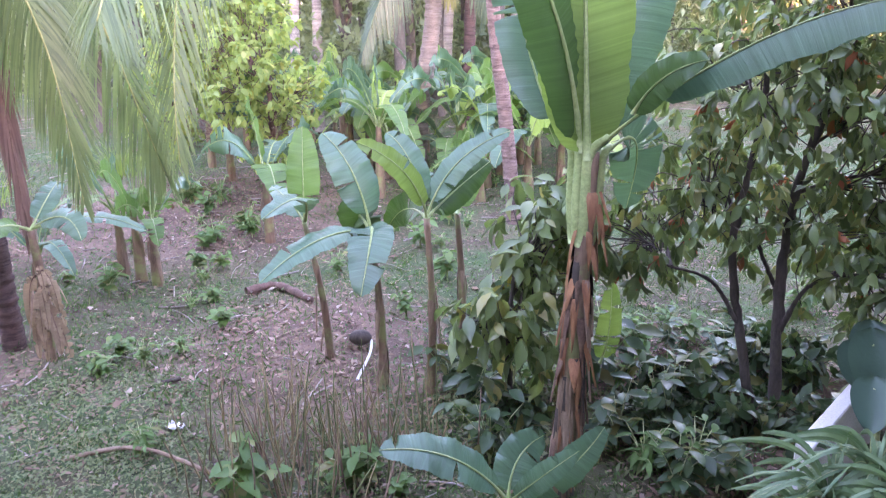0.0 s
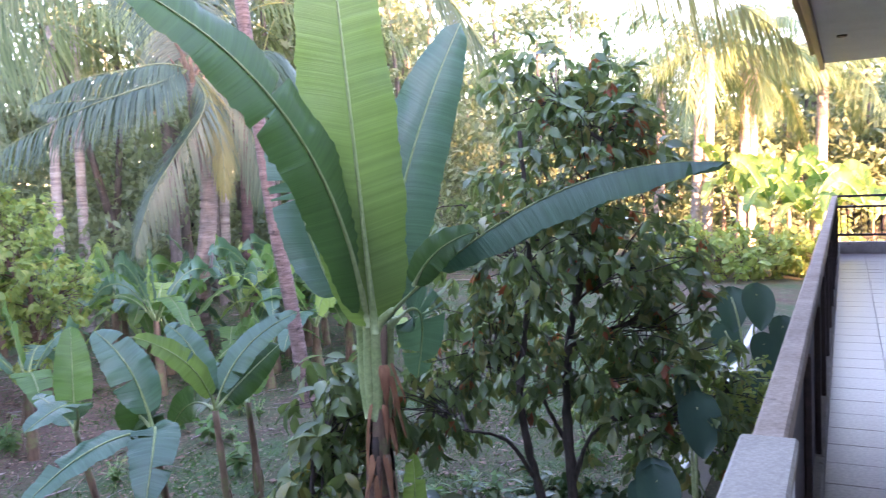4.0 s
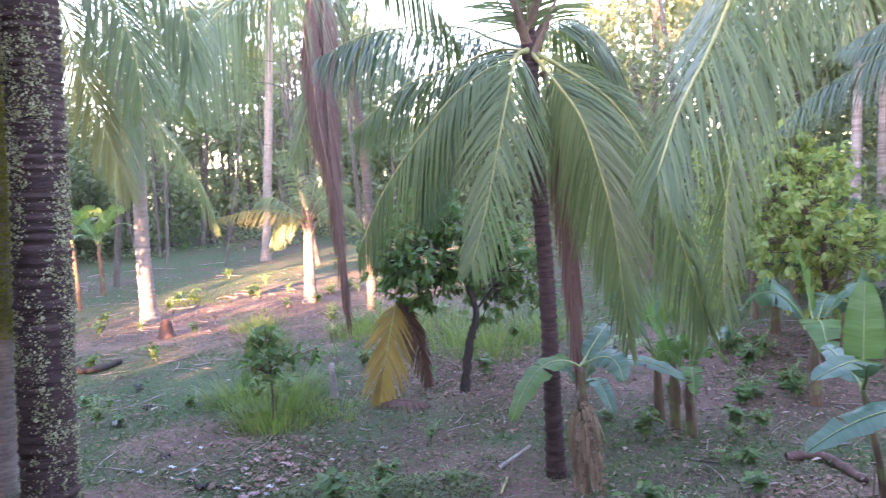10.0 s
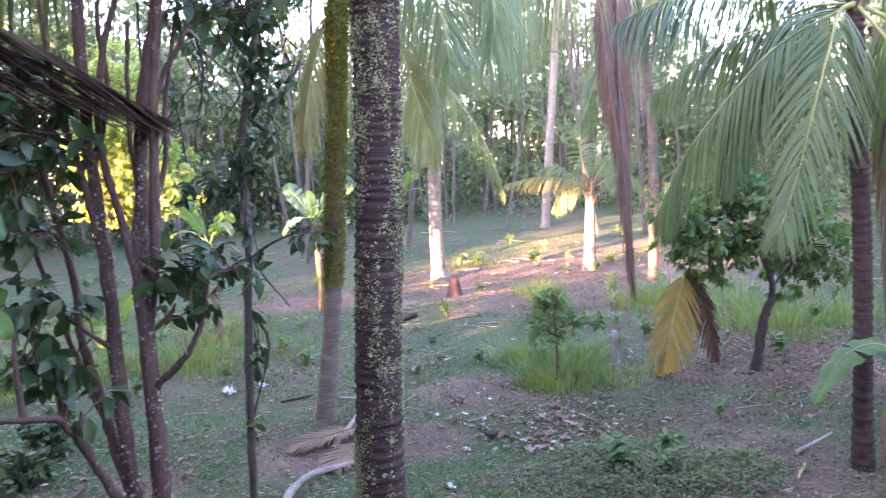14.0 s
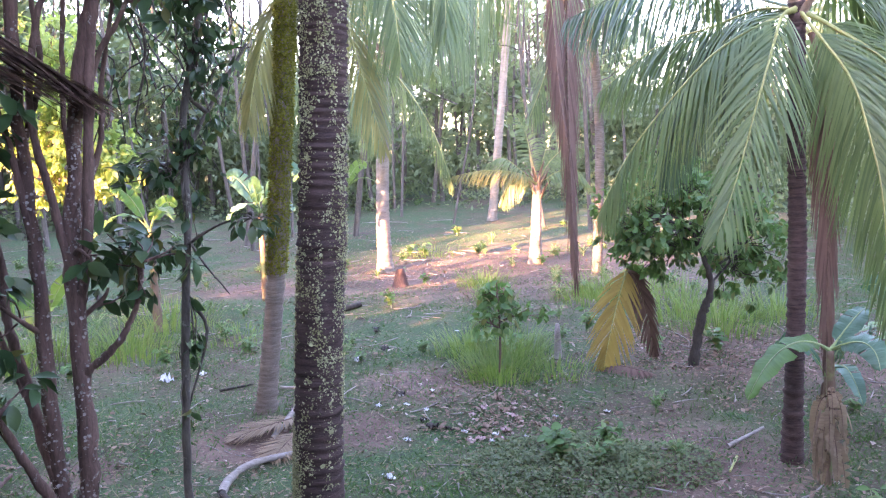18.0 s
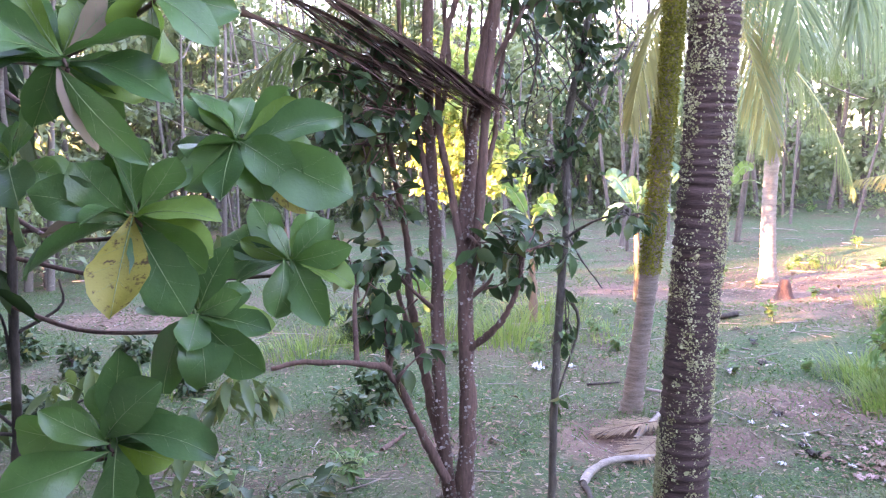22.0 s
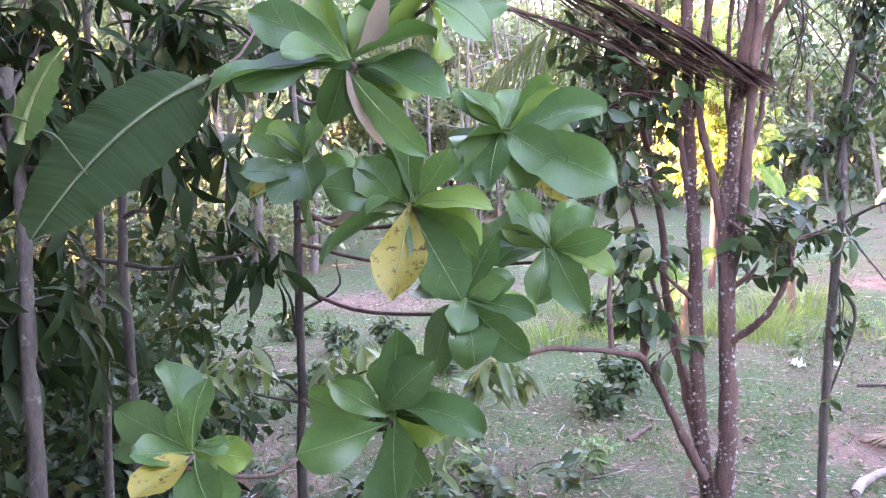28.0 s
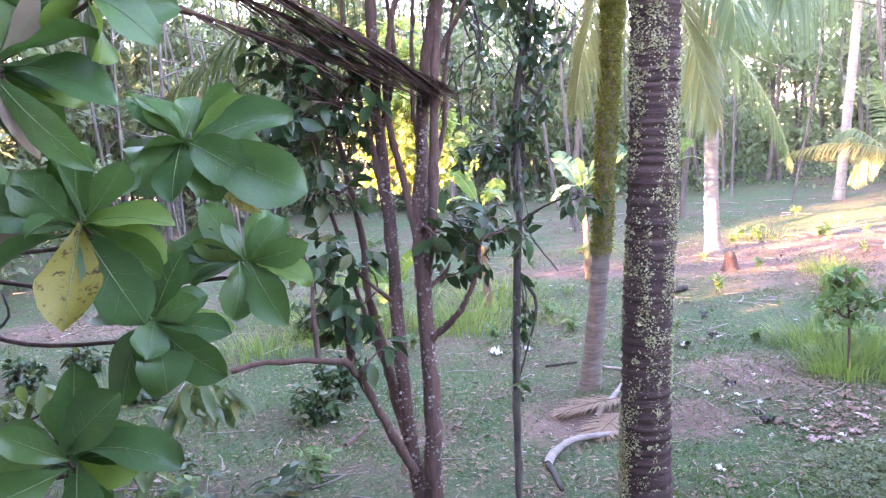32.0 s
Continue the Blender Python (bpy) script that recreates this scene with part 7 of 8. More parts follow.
def taro(p, top, leaves, seed, label="large-leaved taro plant with bluish heart-shaped leaves"):
    ob = thing("taro_plant", on_ground(p), label, "plant", "taro plants")
    for k, (c, size, face) in enumerate(leaves):
        c = np.array(c, float)
        f_ = unit(np.array(face, float))
        part("stalk", tube(Soup(), bez(on_ground(p, -0.02), np.array(on_ground(p)) + np.array([0, 0, 0.8 * c[2]]), c, 10), np.linspace(0.018, 0.008, 10), 6), RIB_PALE, ob)
        s = Soup()
        dn = unit(np.array([0, 0, -1.0]) + f_ * 0.3)
        dn = unit(dn - f_ * (dn @ f_))
        sd = np.cross(f_, dn)
        n = 13
        q = np.linspace(-0.32, 1, n)
        w = size * 0.44 * np.maximum(np.sin(np.pi * np.clip((q + 0.32) / 1.32, 0, 1) ** 0.75), 0.02) ** 0.6
        cols = np.linspace(-1, 1, 7)
        v = c + dn * (q * size)[:, None, None] + sd * (w[:, None] * cols)[..., None] + f_ * (0.08 * size * np.abs(cols)[None] ** 1.5 - 0.16 * size * q[:, None] ** 2)[..., None]
        i, j = np.meshgrid(np.arange(n - 1), np.arange(6), indexing="ij")
        s.add(v.reshape(-1, 3), np.stack([i * 7 + j, i * 7 + j + 1, (i + 1) * 7 + j + 1, (i + 1) * 7 + j], -1))
        part("leaf", s, LEAF_TARO, ob)
    return ob


taro((3.00, 4.27, 0.85), None, [((3.02, 4.26, 1.42), 0.32, (-0.32, -1.07, 0.53)), ((2.67, 4.23, 1.06), 0.28, (-0.32, -0.85, 0.85)), ((3.07, 4.48, 1.48), 0.3, (0.32, -1.07, 0.53))], 1)
taro((4.27, 5.33, 0.63), None, [((4.31, 5.30, 1.90), 0.30, (-0.43, -1.07, 0.64)), ((4.21, 5.10, 1.54), 0.30, (-0.21, -1.07, 0.64)), ((4.28, 5.58, 1.84), 0.30, (-0.64, -1.07, 0.64)), ((4.60, 5.34, 1.60), 0.30, (-0.43, -1.07, 0.96)), ((4.24, 5.62, 1.55), 0.30, (-0.43, -1.07, 0.96)), ((4.12, 5.18, 1.22), 0.30, (-0.43, -1.07, 0.75))], 2)
taro((2.55, 3.80, 0.68), None, [((2.35, 3.68, 1.25), 0.28, (-0.32, -1.07, 0.85)), ((2.27, 3.48, 1.10), 0.24, (-0.32, -0.64, 1.07)), ((2.44, 4.00, 1.07), 0.2, (-0.32, -1.07, 0.85))], 3)
leaf_tree("hedge_bush", "low dense bush with small yellow-green leaves by the planting bed", "bush", [
    ([on_ground((3.72, 4.94, 0.84), -0.05), (3.73, 4.94, 1.11), (3.73, 4.93, 1.37)], 0.03, 0.012)],
    [((3.73, 4.93, 1.32), (0.32, 0.32, 0.32)), ((3.49, 4.84, 1.08), (0.32, 0.32, 0.27)), ((3.89, 4.95, 1.08), (0.27, 0.32, 0.27))], LEAF_LIME, BARK_DARK, 0.06, 1500, 16, per_tip=8, droop=0.1)

for k, p in enumerate([(12.68, 16.49, -0.42), (13.65, 16.41, -0.59), (14.67, 16.24, -0.75), (12.75, 17.78, -0.59), (14.84, 15.35, -0.64), (12.37, 18.68, -0.66)]):
    f_ = np.array(on_ground(p))
    leaf_tree("sunlit_bush", "bright yellow-green bush in the low sunlight", "bush", [([f_ - [0, 0, 0.05], f_ + [0.05, 0, 0.5], f_ + [0, 0.05, 1.0]], 0.03, 0.012)],
        [(f_ + [0, 0, 0.8], (0.96, 0.96, 0.64)), (f_ + [0.7, 0.1, 0.5], (0.75, 0.75, 0.53)), (f_ + [-0.7, 0.2, 0.55], (0.75, 0.75, 0.53))], LEAF_LIME, BARK_BROWN, 0.2, 620, 540 + k, group="sunlit bushes", droop=0.3)

# ---- ground cover ----
r = np.random.default_rng(21)


def sector(n, d0, d1, az0, az1, power=0.6):
    az = np.radians(r.uniform(az0, az1, n))
    d = d0 + (d1 - d0) * r.random(n) ** (1 / power)
    return -np.sin(az) * d, np.cos(az) * d


def patchy(x, y, scale, seed):
    return np.array([noise.noise(Vector((a * scale, b * scale, seed))) for a, b in zip(x, y)])


x, y = sector(350000, 0.4, 28, -30, 130, 0.62)
keep = patchy(x, y, 0.35, 3.0) + 0.5 * patchy(x, y, 1.4, 8.0) > r.normal(size=len(x)) * 0.16 - 0.16
for bx, by, rad in BARE:
    keep &= np.hypot(x - bx, y - by) > rad * 0.55 * r.random(len(x)) ** 2.5 * (1 + patchy(x, y, 0.8, 2.0))
x, y = x[keep], y[keep]
n = len(x)
p = np.stack([x, y, ground_z(x, y) - 0.005], -1)
gr = scatter(Soup(), BLADE, p, ball(n, r) * 0.75 + np.array([0, 0, 0.7]), ball(n, r) * np.array([1, 1, 0.2]), r.uniform(0.03, 0.10, n) * (1 + 0.7 * patchy(x, y, 0.5, 6.0)), r.uniform(0.005, 0.012, n))
grass = tagged(new("short_grass", gr.mesh("short_grass", LEAF_GRASS)), "thin short grass growing over the bare soil", "grass", kind="stuff")

x, y = sector(210000, 0.4, 22, -30, 130, 0.66)
keep = patchy(x, y, 0.55, 41.0) + 0.7 * patchy(x, y, 2.4, 42.0) + 0.2 * r.normal(size=len(x)) > 0.0
x, y = x[keep], y[keep]
n = len(x)
wd_ = scatter(Soup(), LEAF_SIMPLE, np.stack([x, y, ground_z(x, y) + 0.005 + 0.07 * r.random(n) ** 1.5], -1), ball(n, r) * np.array([1, 1, 0.5]), ball(n, r) * 0.7 + np.array([0, 0, 1]), r.uniform(0.018, 0.055, n))
tagged(new("ground_weeds", wd_.mesh("ground_weeds", LEAF_LAWN)), "low small-leaved weeds mixed into the grass", "weeds", kind="stuff")

x, y = sector(36000, 0.4, 16, -30, 130, 0.7)
keep = patchy(x, y, 0.7, 31.0) + 0.3 * r.normal(size=len(x)) > -0.05
x, y = x[keep], y[keep]
n = len(x)
st_ = scatter(Soup(), BLADE, np.stack([x, y, ground_z(x, y) + 0.006 + 0.03 * r.random(n)], -1), ball(n, r) * np.array([1, 1, 0.15]), ball(n, r) * 0.4 + np.array([0, 0, 1]), r.uniform(0.06, 0.2, n), r.uniform(0.003, 0.008, n))
tagged(new("dry_grass", st_.mesh("dry_grass", REED)), "dry straw lying among the grass", "dry grass", kind="stuff")

LITTER_SPOTS = [((-6.74, 9.87, 0), 1.7, 4200), ((-5.50, 8.80, 0), 1.0, 600), ((-6.49, 5.69, 0), 0.75, 1000), ((-3.43, 11.61, 0), 2.2, 3200), ((-1.49, 7.33, 0), 0.9, 300), ((-2.55, 10.01, 0), 1.2, 500), ((-17.19, -3.33, 0), 1.3, 700), ((-8.44, -3.92, 0), 0.8, 250), ((-6.68, 5.45, 0), 0.7, 350), ((-16.25, 11.08, 0), 3.0, 1800), ((-22.84, 12.82, 0), 3.0, 1200), ((-15.14, 12.96, 0), 3.0, 1500), ((-11.95, 12.44, 0), 2.5, 1000), ((1.94, 6.12, 0), 1.0, 500), ((-0.95, 6.51, 0), 1.2, 500)]
xs, ys = [], []
for c, rad, n in LITTER_SPOTS:
    xs.append(c[0] + r.normal(size=n) * rad * 0.6)
    ys.append(c[1] + r.normal(size=n) * rad * 0.6)
x0, y0 = sector(150000, 0.4, 32, -30, 130, 0.62)
k_ = patchy(x0, y0, 0.6, 11.0) + 0.6 * patchy(x0, y0, 2.2, 12.0) > r.normal(size=len(x0)) * 0.3 + 0.15
x0, y0 = x0[k_], y0[k_]
x, y = np.concatenate(xs + [x0]), np.concatenate(ys + [y0])
n = len(x)
p = np.stack([x, y, ground_z(x, y) + 0.012 + 0.01 * r.random(n)], -1)
fl = scatter(Soup(), LEAF_SIMPLE, p, ball(n, r) * np.array([1, 1, 0.25]), ball(n, r) * 0.35 + np.array([0, 0, 1]), np.clip(np.exp(r.normal(size=n) * 0.5 - 3.1), 0.015, 0.14))
tagged(new("leaf_litter", fl.mesh("leaf_litter", LEAF_LITTER)), "scattered dry brown and grey fallen leaves", "leaf litter", kind="stuff")

x, y = sector(1700, 2.5, 32, -25, 128, 0.75)
tw = Soup()
for a, b in zip(x, y):
    t = r.uniform(0, 6.3)
    le = r.uniform(0.08, 0.5) * (1 + 1.6 * (math.hypot(a, b) > 12) * r.random())
    q0 = np.array([a, b, ground_z(a, b) + 0.01])
    q1 = q0 + np.array([math.cos(t) * le, math.sin(t) * le, r.uniform(0, 0.03)])
    tube(tw, poly([q0, (q0 + q1) / 2 + r.normal(size=3) * le * 0.08 * np.array([1, 1, 0.2]), q1], 4), r.uniform(0.002, 0.007) * (1 + 0.05 * math.hypot(a, b)), 4)
tagged(new("fallen_twigs", tw.mesh("fallen_twigs", WOOD_DEAD)), "dry twigs lying on the soil", "twigs", kind="stuff")


def weed(place, size, leaves, template, material, seed, label, name="weed", leaf=0.12, group="weeds"):
    """A low herb: stalks from one foot, with leaves along them."""
    q = np.random.default_rng(seed)
    place = np.array(on_ground(place))
    ob = thing(name, place, label, "weed", group)
    st, lv = Soup(), Soup()
    for k in range(max(3, leaves // 7)):
        a = q.uniform(0, 6.3)
        tip = place + np.array([math.cos(a), math.sin(a), 0]) * size * q.uniform(0.1, 0.6) + np.array([0, 0, size * q.uniform(0.5, 1.1)])
        line = bez(place - [0, 0, 0.02], place + np.array([0, 0, size * 0.5]), tip, 6)
        tube(st, line, np.linspace(0.006, 0.003, 6), 5)
        n = 7
        at = line[q.integers(2, 6, n)]
        b = q.uniform(0, 6.3, n)
        scatter(lv, template, at, np.stack([np.cos(b), np.sin(b), q.uniform(-0.3, 0.4, n)], -1), np.stack([q.normal(size=n) * 0.3, q.normal(size=n) * 0.3, np.ones(n)], -1), leaf * q.uniform(0.6, 1.3, n))
    tagged(part("stalk", st, RIB_PALE, ob), kind="stuff")
    tagged(part("foliage", lv, material, ob), kind="stuff")
    return ob


protos = [weed((2.0 + k, -30.0), 0.30, 42 + 14 * k, (LEAF_OVAL, LEAF_ROUND, LEAF_OVAL, LEAF_LONG)[k], LEAF_WEED, 60 + k, "low leafy green weed growing from the soil", leaf=(0.125, 0.09, 0.07, 0.12)[k]) for k in range(4)]
bed = [(-2.65, 5.97, 0), (-2.62, 6.42, 0), (-2.35, 6.18, 0), (-2.10, 6.39, 0), (-2.22, 7.84, 0), (-1.89, 7.04, 0), (-2.43, 8.40, 0), (-2.46, 10.53, 0), (-3.96, 8.50, 0), (-3.30, 7.91, 0), (-5.49, 7.05, 0), (-2.18, 7.84, 0), (-2.34, 8.88, 0), (-3.66, 9.66, 0), (-2.36, 7.58, 0),
       (-2.37, 10.49, 0), (-5.17, 5.86, 0), (-5.19, 5.21, 0), (-4.41, 5.96, 0), (-7.24, 0.36, 0), (-7.08, -1.40, 0), (-7.18, -0.89, 0), (-8.78, -3.45, 0), (-9.73, -4.65, 0), (-9.12, -2.74, 0), (-10.39, -6.37, 0), (-10.88, -5.80, 0), (-10.48, -4.73, 0), (-8.91, -5.13, 0), (-8.12, -4.29, 0), (-9.93, -6.81, 0), (-9.67, -4.04, 0), (-7.21, -3.99, 0), (-7.32, -3.47, 0), (-7.68, -4.75, 0), (-8.96, -5.79, 0), (-7.27, -4.98, 0), (-5.32, 5.26, 0), (-4.86, 5.37, 0),
       (-11.24, 9.96, 0), (-8.60, 7.77, 0), (-9.76, 8.99, 0), (-10.77, 11.01, 0), (-11.84, 10.07, 0), (-30.37, 22.23, 0), (-20.89, 16.77, 0), (-35.37, 19.74, 0), (-30.22, 22.00, 0), (-21.07, 16.90, 0), (-17.09, 15.76, 0), (-16.69, 14.33, 0), (-15.34, 17.77, 0), (-12.24, 15.42, 0),
       (-0.16, 7.25, 0), (0.45, 5.58, 0), (0.30, 5.24, 0), (0.54, 5.07, 0), (0.77, 5.22, 0), (0.44, 4.77, 0), (0.86, 5.66, 0), (1.60, 5.72, 0), (1.85, 6.13, 0), (1.77, 5.34, 0), (2.05, 5.70, 0), (2.09, 5.16, 0), (1.70, 4.78, 0), (1.79, 4.51, 0), (1.48, 4.58, 0), (1.98, 4.37, 0), (2.86, 5.47, 0), (3.32, 6.04, 0), (3.62, 7.04, 0),
       (2.42, 6.57, 0), (2.47, 6.10, 0), (2.30, 6.83, 0), (1.76, 6.60, 0), (-0.40, 4.41, 0), (-0.17, 4.28, 0), (-0.57, 4.29, 0), (-1.88, 4.72, 0), (-1.10, 4.22, 0)]
for _ in range(95):
    a_, d_ = radians(r.uniform(33, 82)), r.uniform(11, 30)
    bed.append((-math.sin(a_) * d_, math.cos(a_) * d_, 0))
for _ in range(24):
    a_, d_ = radians(r.uniform(-8, 24)), r.uniform(8, 13)
    bed.append((-math.sin(a_) * d_, math.cos(a_) * d_, 0))
for k, c in enumerate(bed):
    z = float(ground_z(c[0], c[1]))
    ob = copy_thing(protos[k % 4], pose(c[0], c[1], z, 0, 0, r.uniform(0, 360)))
    ob.scale = (s_ := r.uniform(0.6, 1.25), s_, s_ * r.uniform(0.8, 1.2))
for ob in protos:
    for o in ob.children_recursive:
        bpy.data.objects.remove(o)
    bpy.data.objects.remove(ob)


# leafy seedlings in the shade under the trees
protos = [weed((2.0 + k, -30.0), 0.55, 36 + 12 * k, LEAF_OVAL, LEAF_DARK, 80 + k, "dark-leaved seedling in the shade under the trees", name="seedling", leaf=0.17, group="seedlings") for k in range(2)]
for k in range(70):
    a_, d_ = radians(r.uniform(88, 126)), r.uniform(3.4, 8.0)
    if k > 22:
        a_, d_ = radians(r.uniform(74, 90)), r.uniform(3.2, 4.2)
    if k > 34:
        a_, d_ = radians(r.uniform(-24, -2)), r.uniform(4.3, 7.0)
    if k > 50:
        a_, d_ = radians(r.uniform(94, 122)), r.uniform(3.0, 5.5)
    c = (-math.sin(a_) * d_, math.cos(a_) * d_)
    ob = copy_thing(protos[k % 2], pose(c[0], c[1], float(ground_z(*c)), 0, 0, r.uniform(0, 360)))
    ob.scale = (s_ := r.uniform(0.5, 1.1) * (0.6 if 22 < k < 35 else 1), s_, s_)
for ob in protos:
    for o in ob.children_recursive:
        bpy.data.objects.remove(o)
    bpy.data.objects.remove(ob)


def creeper(center, rad, n, leaf, material, label):
    """A mat of small-leaved creeping plants."""
    a, d = r.uniform(0, 6.3, n), rad * r.random(n) ** 0.5
    x, y = center[0] + np.cos(a) * d, center[1] + np.sin(a) * d
    h = 0.24 * np.clip(1 - (d / rad) ** 2, 0, 1) * (0.6 + 0.8 * r.random(n)) * (0.4 + 1.2 * np.abs(patchy(x, y, 2.0, 5.0)))
    p = np.stack([x, y, ground_z(x, y) + h * r.random(n) ** 0.4 + 0.005], -1)
    s = scatter(Soup(), LEAF_SIMPLE, p, ball(n, r) * np.array([1, 1, 0.4]), ball(n, r) * 0.5 + np.array([0, 0, 1]), leaf * r.uniform(0.6, 1.4, n))
    return tagged(new("creeping_weeds", s.mesh("creeping_weeds", material)), label, "weeds", kind="stuff")


for c, rad, n, lf in [((-2.68, 4.90, 0), 1.2, 4200, 0.055), ((-2.01, 4.09, 0), 1.0, 3000, 0.055), ((-5.28, 5.31, 0), 0.9, 7480, 0.0565), ((-4.52, 5.74, 0), 0.6, 4080, 0.0565), ((-5.13, 5.07, 0), 1.0, 7480, 0.0565), ((2.04, 5.00, 0), 1.2, 2600, 0.08), ((1.77, 5.52, 0), 0.9, 1600, 0.08), ((3.22, 6.05, 0), 0.9, 1500, 0.08),
                      ((0.64, 5.22, 0), 0.7, 1500, 0.075), ((-12.13, -5.66, 0), 1.5, 1500, 0.06), ((-8.93, -5.35, 0), 1.2, 1700, 0.07), ((-7.10, 11.83, 0), 1.6, 1800, 0.08), ((-3.52, 13.16, 0), 1.8, 1500, 0.07), ((-11.59, -1.48, 0), 1.2, 1300, 0.05), ((-0.69, 4.48, 0), 0.8, 1300, 0.05)]:
    creeper(c, rad, n if lf < 0.056 else int(n * (0.2 if lf == 0.08 else 0.5)), lf * (0.62 if lf < 0.056 else 0.85), LEAF_CREEP, "mat of small-leaved creeping green weeds")


def grass_clump(place, size, n, seed, label="tall clump of fine green grass", material=None, spread=0.35):
    q = np.random.default_rng(seed)
    place = np.array(on_ground(place))
    s = Soup()
    a = q.uniform(0, 6.3, n)
    d = np.stack([np.cos(a), np.sin(a), 0 * a], -1)
    p = place + d * (spread * q.random(n) ** 0.6)[:, None] - [0, 0, 0.02]
    rows = np.linspace(0, 1, 5)
    le = size * q.uniform(0.5, 1.15, n)
    bend = q.uniform(0.2, 1.0, n)
    c = p[:, None] + np.array([0, 0, 1.0]) * (le[:, None] * (rows - 0.35 * bend[:, None] * rows**2))[..., None] + d[:, None] * (le[:, None] * bend[:, None] * rows**2)[..., None]
    sd = np.stack([-np.sin(a), np.cos(a), 0 * a], -1)[:, None] * (np.array([1, 0.9, 0.7, 0.45, 0.08]) * 0.008)[None, :, None]
    v = np.stack([c - sd, c + sd], 2).reshape(-1, 3)
    f = np.array([(2 * b, 2 * b + 1, 2 * b + 3, 2 * b + 2) for b in range(4)])
    s.add(v, (f[None] + (np.arange(n) * 10)[:, None, None]).reshape(-1, 4))
    return tagged(new("grass_clump", s.mesh("grass_clump", material or LEAF_TALL_GRASS)), label, "grass", kind="stuff")


for k, (c, h, n, sp) in enumerate([((-7.77, 6.73, 0), 0.55, 520, 0.6), ((-8.85, 7.22, 0), 0.5, 360, 0.5), ((-8.22, 7.52, 0), 0.6, 360, 0.5), ((-10.05, 12.41, 0), 0.7, 600, 1.2), ((-8.52, 11.81, 0), 0.8, 500, 1.2), ((-10.36, 11.71, 0), 0.6, 400, 1.0), ((-7.19, 10.89, 0), 0.8, 400, 0.9),
        ((-13.44, 1.45, 0), 0.6, 500, 1.2), ((-15.64, 1.17, 0), 0.6, 400, 1.0), ((-13.75, 2.63, 0), 0.6, 500, 1.0), ((-13.05, 1.42, 0), 0.6, 400, 0.9), ((-12.81, 0.16, 0), 0.5, 300, 0.8), ((-12.96, 3.50, 0), 0.7, 600, 0.9), ((-14.71, 4.78, 0), 0.6, 500, 1.0), ((-5.52, 14.47, 0), 0.8, 300, 0.5), ((-11.61, 10.15, 0), 0.5, 260, 0.5), ((-11.65, -1.99, 0), 0.4, 300, 1.0), ((-19.08, 2.96, 0), 0.6, 400, 1.2), ((-6.96, 12.37, 0), 0.8, 300, 0.8), ((-12.97, 10.89, 0), 0.5, 260, 0.5), ((-9.07, 7.22, 0), 0.45, 300, 0.6), ((-13.4, 11.48, 0), 0.4, 260, 0.7), ((-8.06, 6.78, 0), 0.35, 260, 0.5), ((-7.3, 7.3, 0), 0.32, 240, 0.6), ((-10.84, 11.85, 0), 0.4, 240, 0.8), ((-18.67, 14.02, 0), 0.35, 220, 0.9), ((-12.81, 5.36, 0), 0.22, 260, 0.8), ((-8.59, 7.69, 0), 0.45, 260, 0.5)]):
    grass_clump(c, h * 0.85, int(n * 0.6), 300 + k, spread=sp)


def reeds(place, n, seed, h=0.65, spread=0.45):
    """Dry upright stalks cut at uneven heights."""
    q = np.random.default_rng(seed)
    ob = thing("dry_reed_clump", on_ground(place), "clump of dry yellow-brown upright stalks", "reeds", "dry reeds")
    for k in range(n):
        a = q.uniform(0, 6.3)
        d = spread * q.random() ** 0.6
        p0 = np.array(on_ground((place[0] + math.cos(a) * d, place[1] + math.sin(a) * d), -0.03))
        p1 = p0 + np.array([q.normal() * 0.10, q.normal() * 0.10, h * q.uniform(0.35, 1.15)])
        part("reed", tube(Soup(), poly([p0, (p0 + p1) / 2 + q.normal(size=3) * 0.015, p1], 5), [0.010, 0.010, 0.009, 0.008, 0.005], 5, 0.6), (REED, REED_GREEN, HUSK, REED)[k % 4], ob)
    return ob


for k, c in enumerate([(-1.01, 4.63, 0), (-0.75, 4.90, 0), (-0.81, 4.30, 0), (-0.49, 4.68, 0), (-1.20, 4.44, 0), (-0.28, 4.95, 0), (-0.52, 4.29, 0), (-0.03, 4.59, 0)]):
    reeds(c, 20, 400 + k, 0.74)

# ---- fallen things ----


def fallen_log(points, r0, r1, label, material=None, name="fallen_branch"):
    ob = thing(name, points[0], label, "branch", "fallen branches")
    n = 16
    part("wood", tube(Soup(), poly(points, n), np.linspace(r0, r1, n) * (1 + 0.08 * rng.normal(size=n)), 8), material or WOOD_DEAD, ob)
    return ob


def g(p, lift=0.03):
    return on_ground(p, lift)


fallen_log([g((-6.63, 2.39, 0)), g((-6.89, 2.58, 0), 0.06), g((-7.15, 2.95, 0), 0.07), g((-7.15, 3.58, 0))], 0.045, 0.03, "bent grey palm stalk lying on the ground")
fallen_log([g((-6.63, 2.39, 0)), g((-6.44, 2.36, 0)), g((-6.04, 2.27, 0))], 0.03, 0.02, "dark bent stalk end lying on the ground", BARK_DARK)
fallen_log([g((-7.68, 3.39, 0)), g((-8.17, 3.93, 0), 0.06), g((-8.72, 4.33, 0), 0.08), g((-9.29, 4.31, 0))], 0.03, 0.02, "pale curved palm stalk lying by the trunk")
fallen_log([g((-13.78, 7.32, 0), 0.06), g((-13.27, 7.53, 0), 0.06), g((-13.31, 8.08, 0), 0.05)], 0.06, 0.05, "thick piece of dead palm wood", BARK_DARK)
fallen_log([g((-4.25, 6.51, 0)), g((-4.22, 7.10, 0), 0.08)], 0.02, 0.014, "pale broken stick on the soil")
